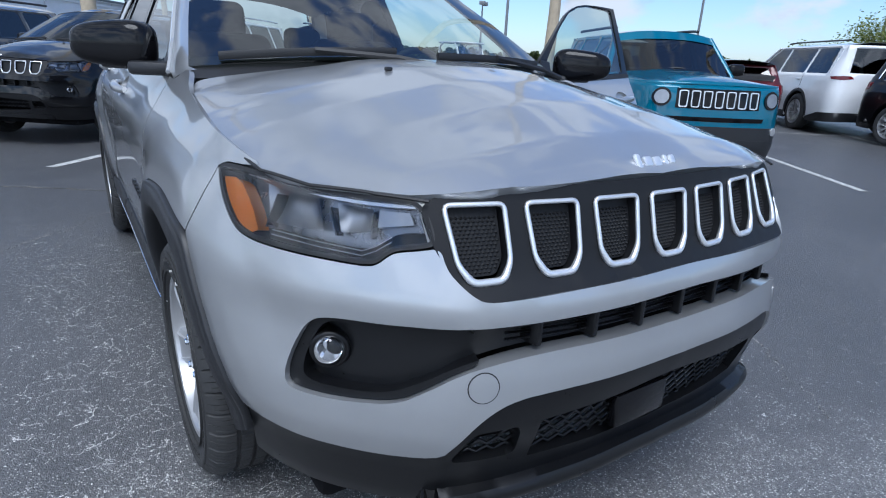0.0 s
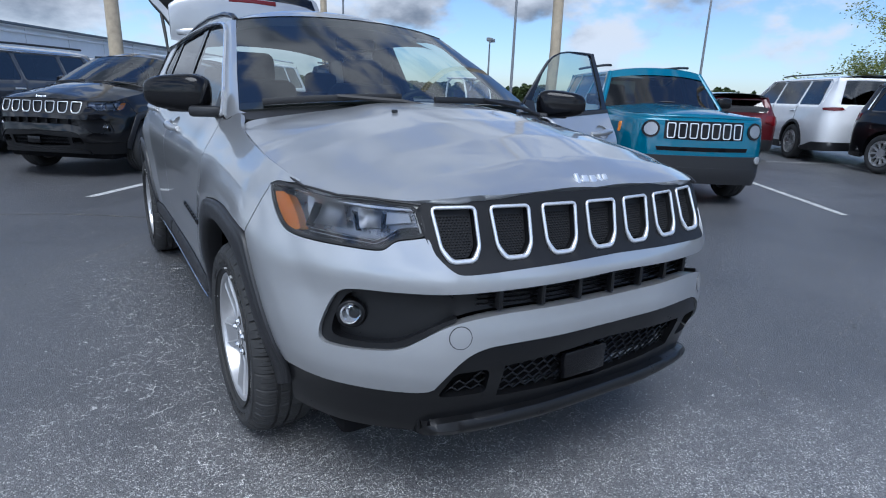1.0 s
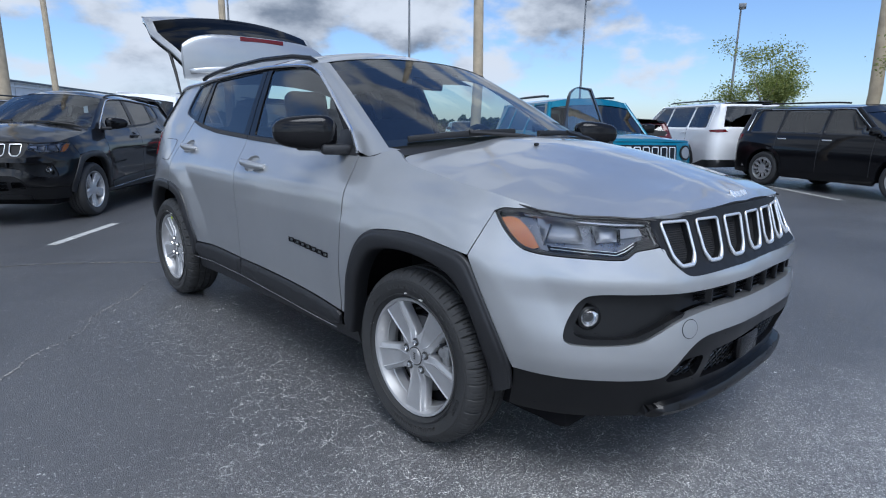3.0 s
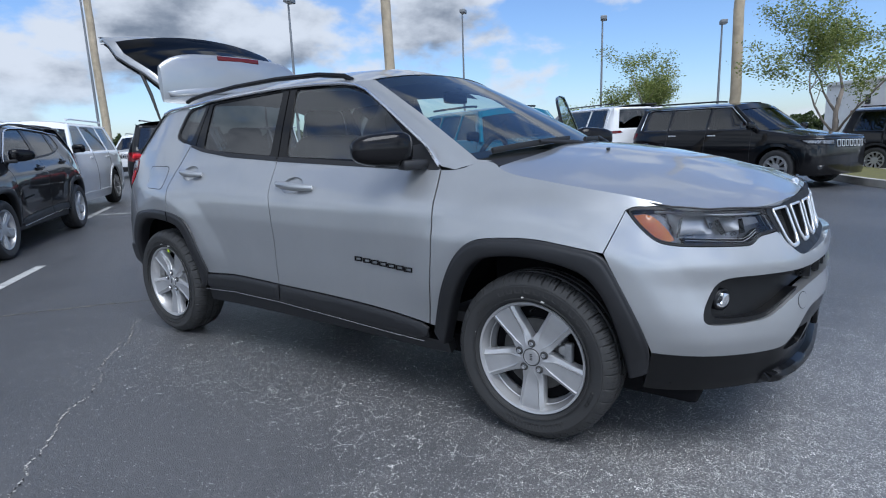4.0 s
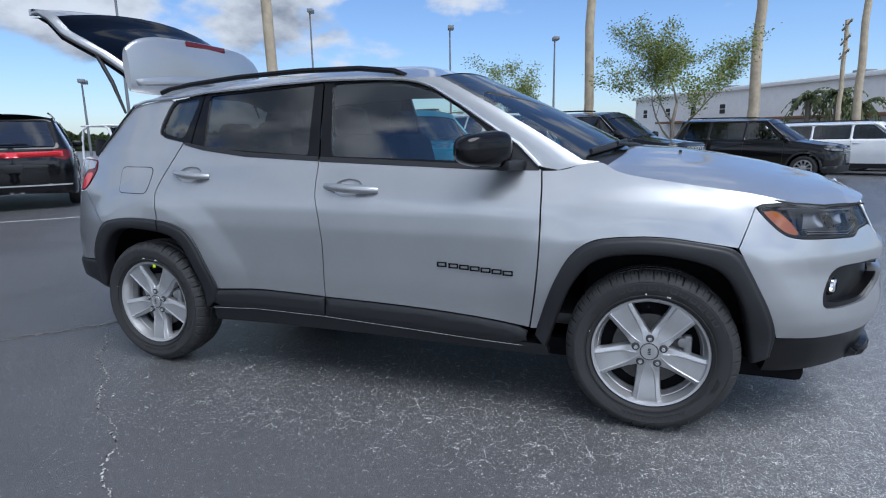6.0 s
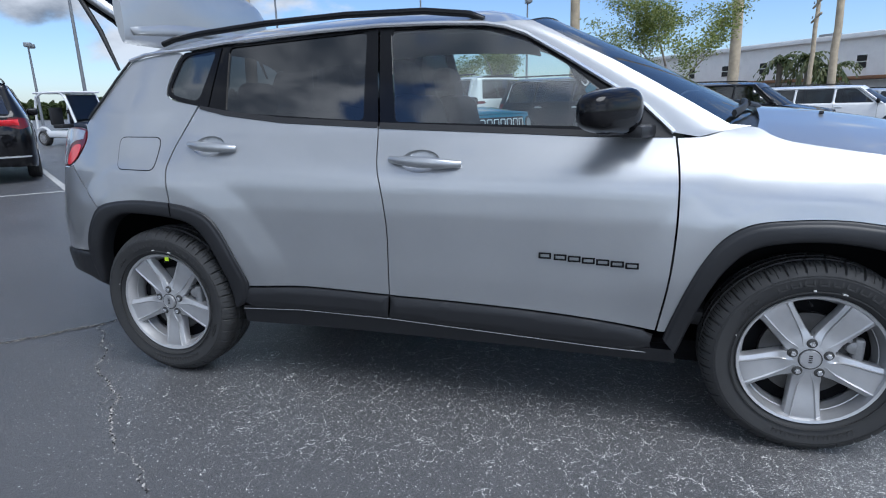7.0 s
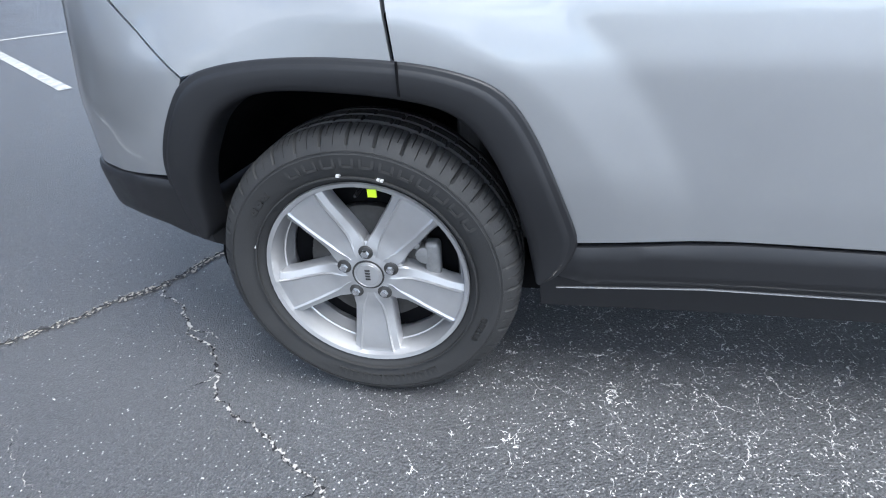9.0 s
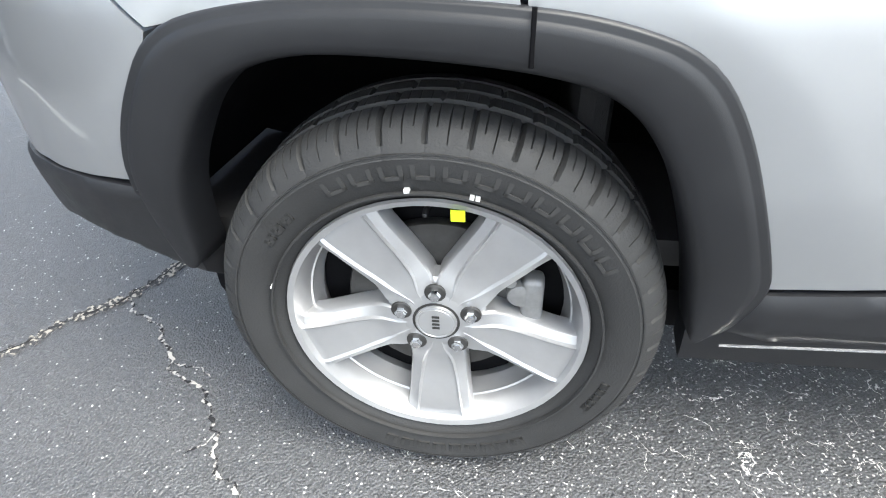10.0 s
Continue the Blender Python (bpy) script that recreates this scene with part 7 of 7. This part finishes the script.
POLE = "weathered brown wooden pole standing in the lot"
pole((-.1, 17.0), 13, .19, POLE)
pole((7.9, 8.0), 12, .125, POLE)
pole((17.1, 2.0), 12, .165, POLE, .01)
pole((25.8, -4.3), 14, .24, POLE)
pole(polar(25.0, 26, (-2.8, -.9)), 12, .15, POLE, -.01)
pole(polar(10.3, 46), 14, .2, POLE, -.02)
LAMP = "tall grey parking lot lamp with a square head"
lamp_post(polar(41.5, 46, (-2.9, -.5)), 11.5, LAMP, 1, 20)
lamp_post(polar(57.8, 60, (-2.9, -.3)), 13.4, LAMP, 1, 20)
lamp_post(polar(70.9, 55, (-2.9, -.3)), 11.0, LAMP, 1, 20)
lamp_post(polar(80.9, 58, (-2.9, -.3)), 10.2, LAMP, 1, 20)
lamp_post(polar(38.4, 62, (-2.6, -.3)), 6.6, "grey parking lot lamp with two heads", 2, 40)
lamp_post(polar(24.0, 60), 15.0, LAMP, 1, 20)

# utility pole with crossarms
u = pole(polar(105.2, 46, (-3.1, .4)), 8.5, .16, "tall wooden utility pole with crossarms and insulators", .035)
for i, z in enumerate((8.2, 7.3, 6.4)):
    part("crossarm", box(1.9, .1, .12, (.3, 0, z), .02, Matrix.Rotation(radians(12), 4, "Y")), WOOD, u)
    for k in (-.8, .8):
        part("insulator", cylinder(.05, .04, .14, (.3 + k, 0, z + .12), seg=8), GALV, u)
pole(polar(106.6, 34, (-3.1, .4)), 9.5, .19, POLE, .05)


def tree(place, h, trunk_h, spread, label, seed, leaves=2600, lean=0.1, leaf=.075):
    rnd = random.Random(seed)
    x, y = place
    ob = thing("tree", label, "tree", m=Matrix.Translation((x, y, float(ground(x, y)))))
    segs, tips = [], []

    def grow(p, d, length, r, level):
        pts, rs = [p.copy()], [r]
        q = p.copy()
        for i in range(4):
            d = (d + Vector((rnd.uniform(-.22, .22), rnd.uniform(-.22, .22), rnd.uniform(-.06, .12)))).normalized()
            q = q + d * (length / 4)
            pts.append(q.copy())
            rs.append(r * (1 - .14 * (i + 1)))
        segs.append((pts, rs))
        if level >= 3:
            tips.extend(pts[1:])
            return
        for k in range(3 if level else 4):
            a = rnd.uniform(0, 2 * math.pi)
            out = Vector((math.cos(a), math.sin(a), rnd.uniform(.15, .9)))
            nd = (d * .55 + out.normalized() * .8).normalized()
            start = pts[rnd.choice((2, 3, 4))]
            grow(start, nd, length * rnd.uniform(.6, .85), rs[-1] * .72, level + 1)
        if level == 2:
            tips.extend(pts[2:])
    grow(Vector((0, 0, -.1)), Vector((lean, 0, 1)).normalized(), trunk_h, .055 + .012 * h, 0)
    # fit to the wanted size
    top = max(t.z for t in tips)
    wide = max(max(abs(t.x), abs(t.y)) for t in tips)
    kz, kx = (h - .1) / top, spread / wide
    fit = lambda p: (p.x * kx, p.y * kx, p.z * kz)
    v, f = [], []
    for pts, rs in segs:
        q, g = tube([fit(p) for p in pts], rs, 6)
        b0 = len(v)
        v += q
        f += [tuple(b0 + t for t in e) for e in g]
    mesh_object("trunk", v, f, BARK, ob, "grey trunk with forking limbs")
    v, f = [], []
    for i in range(leaves):
        c = Vector(fit(rnd.choice(tips))) + Vector((rnd.gauss(0, .15), rnd.gauss(0, .15), rnd.gauss(0, .12)))
        a = Vector((rnd.uniform(-1, 1), rnd.uniform(-1, 1), rnd.uniform(-.6, .6))).normalized()
        b = a.cross(Vector((rnd.uniform(-1, 1), rnd.uniform(-1, 1), rnd.uniform(-1, 1)))).normalized()
        s = leaf * rnd.uniform(.6, 1.4)
        b0 = len(v)
        v += [tuple(c - a * s), tuple(c + b * s * .45), tuple(c + a * s), tuple(c - b * s * .45)]
        f.append((b0, b0 + 1, b0 + 2, b0 + 3))
    crown = mesh_object("crown", v, f, LEAF, ob, "airy crown of small green leaves", smooth=False)
    tagged(crown, kind="stuff")
    return ob


tree((17.0, 5.0), 3.9, 1.1, 2.4, "small green tree with an airy crown behind the white SUV", 4, 17000, .05, .036)
tree((15.7, -.7), 4.8, 1.4, 2.8, "green tree with an airy crown on the grass island", 11, 17000, .12, .038)

# grass island with its kerb
GI = resample(chaikin([(10.2, -2.5), (10.9, -1.7), (13.0, -.9), (18.5, .7), (20.0, -.4), (15.5, -2.3), (12.5, -3.1), (10.6, -3.1)], 3), .3)
v, f = [], []
for q in GI:
    v.append((q[0], q[1], float(ground(*q)) + .14))
cx, cy = np.mean(GI, 0)
v.append((cx, cy, float(ground(cx, cy)) + .22))
f = [(i, (i + 1) % len(GI), len(GI)) for i in range(len(GI))]
tagged(mesh_object("grass_island", v, f, GRASS), "mown grass island inside a concrete kerb", "grass", kind="structure")
k2 = offset_outline(GI, -.16)
v, f = [], []
for a, b in zip(GI, k2):
    ga, gb = float(ground(*a)), float(ground(*b))
    v += [(a[0], a[1], ga + .145), (b[0], b[1], gb + .145), (b[0], b[1], gb - .05), (a[0], a[1], ga - .05)]
n = len(GI)
for i in range(n):
    j = (i + 1) % n
    for k in range(4):
        q = (k + 1) % 4
        f.append((4 * i + k, 4 * i + q, 4 * j + q, 4 * j + k))
tagged(mesh_object("kerb", v, f, CONCRETE, smooth=False), "weathered concrete kerb round the grass island", "kerb", kind="structure")


# white two-storey building
def facade(name, label, p0, p1, depth, h, wall_mat, storeys, eave, seed, windows=True, canopy=False):
    p0, p1 = np.array(p0, float), np.array(p1, float)
    t = (p1 - p0) / np.linalg.norm(p1 - p0)
    length = float(np.linalg.norm(p1 - p0))
    z = float(ground(*((p0 + p1) / 2)))
    ang = math.atan2(t[1], t[0])
    b = thing(name, label, "building", m=Matrix.Translation((p0[0], p0[1], z)) @ Matrix.Rotation(ang, 4, "Z"))
    part("wall", box(length, depth, h + .6, (length / 2, depth / 2, h / 2 - .3), .0), wall_mat, b)
    part("roof", box(length + .8, depth + .8, .35, (length / 2, depth / 2, h + .17), .05), eave, b)
    part("eave", box(length + .9, .12, .45 if windows else .24, (length / 2, -.46, h + (.10 if windows else .22)), .02), wall_mat if windows else EAVE, b)
    if windows:
        k = int(length / 5.2)
        for s in range(storeys):
            for i in range(k):
                x = (i + .5) * length / k
                zz = 1.5 + s * 3.0
                if s == 0 and canopy and i % 3:
                    continue
                wdw = part("window", box(1.15, .10, 1.35, (x, -.02, zz), .02), STUCCO, b)
                for dz in (-.32, .32):
                    part("pane", box(.95, .04, .56, (x, -.075, zz + dz), .0), GLOSS_BLACK, wdw)
        if canopy:
            part("canopy", box(length * .8, 2.2, .3, (length * .55, -1.1, 3.0), .04), BROWN, b, "brown canopy over the ground floor")
        for x in (length * .25, length * .6):
            part("roof_unit", box(1.6, 1.6, .9, (x, depth / 2, h + .7), .06), GALV, b)
    else:
        for i in range(int(length / 6)):
            part("wall_seam", box(.14, .10, h, (i * 6 + 3, -.05, h / 2), .02), wall_mat, b)
        part("gutter", box(length, .18, .22, (length / 2, -.10, h - .35), .04), wall_mat, b)
    return b


facade("building", "white two-storey building with rows of small windows", polar(89.0, 100, (-3.1, .3)), polar(119.0, 62, (-3.1, .3)), 12, 6.8, STUCCO, 2, STUCCO, 1, True, True)
facade("warehouse", "long pale metal warehouse with a dark eave line", polar(-22, 46, (-1.5, -1.9)), polar(14.0, 118, (-1.5, -1.9)), 14, 5.3, METAL_WALL, 1, METAL_WALL, 2, False)


def palm(place, h, seed):
    rnd = random.Random(seed)
    x, y = place
    ob = thing("palm_tree", "palm tree with a shaggy crown in front of the white building", "palm tree", group="palms by the building", m=Matrix.Translation((x, y, float(ground(x, y)))))
    tube_part("trunk", [(0.03 * math.sin(i), 0, h * i / 6 - .1) for i in range(7)], [.22, .2, .19, .18, .18, .2, .24], BARK, ob, seg=10)
    v, f = [], []
    for k in range(34):
        a, up = rnd.uniform(0, 2 * math.pi), rnd.uniform(-.5, 1.1)
        d = Vector((math.cos(a), math.sin(a), 0))
        p = Vector((0, 0, h))
        side = d.cross(Vector((0, 0, 1)))
        for i in range(7):
            q = p + d * .24 + Vector((0, 0, up * .22))
            up -= .34
            for s in (-1, 1):
                tip = q + side * s * .36 * (1 - i / 9) + Vector((0, 0, -.16))
                b0 = len(v)
                v += [tuple(p), tuple(q), tuple(tip)]
                f.append((b0, b0 + 1, b0 + 2))
            p = q
    tagged(mesh_object("crown", v, f, FROND, ob, "crown of drooping fronds", smooth=False), kind="stuff")
    return ob


for i, (az, r, h) in enumerate(((102.9, 50, 4.0), (104.9, 48, 4.1), (106.5, 47, 3.2))):
    palm(polar(az, r, (-3.1, .3)), h, i + 3)


def tree_line(name, label, az0, az1, r, h, seed, count):
    """Far woods: many small leaf clumps."""
    rnd = random.Random(seed)
    v, f = [], []
    for i in range(count):
        az = rnd.uniform(az0, az1)
        x, y = polar(az, r + rnd.uniform(-6, 6))
        hh = h * (.55 + .45 * noise.noise(Vector((az * .35, seed, 0))) + .25 * noise.noise(Vector((az * 1.7, seed, 3))))
        z = float(ground(x, y)) + rnd.uniform(-.2, 1) * max(.5, hh)
        s = rnd.uniform(.16, .46)
        c = Vector((x, y, z))
        for k in range(3):
            a = Vector((rnd.gauss(0, 1), rnd.gauss(0, 1), rnd.gauss(0, .6))).normalized() * s
            b = a.cross(Vector((rnd.gauss(0, 1), rnd.gauss(0, 1), rnd.gauss(0, 1)))).normalized() * s * .8
            b0 = len(v)
            v += [tuple(c - a), tuple(c + b), tuple(c + a), tuple(c - b)]
            f.append((b0, b0 + 1, b0 + 2, b0 + 3))
    return tagged(mesh_object(name, v, f, LEAF_DARK, smooth=False), label, "trees", kind="stuff")


tree_line("far_trees", "dark green line of trees beyond the lot", 14, 66, 105, 4.6, 1, 20000)
tree_line("far_trees", "dark green line of trees beyond the lot", 66, 125, 130, 4.4, 2, 15000)
# added out of view; only reflections and horizon light meet this line
tree_line("far_trees", "unseen dark green line of trees added behind the camera", 125, 345, 90, 6.0, 3, 6000)
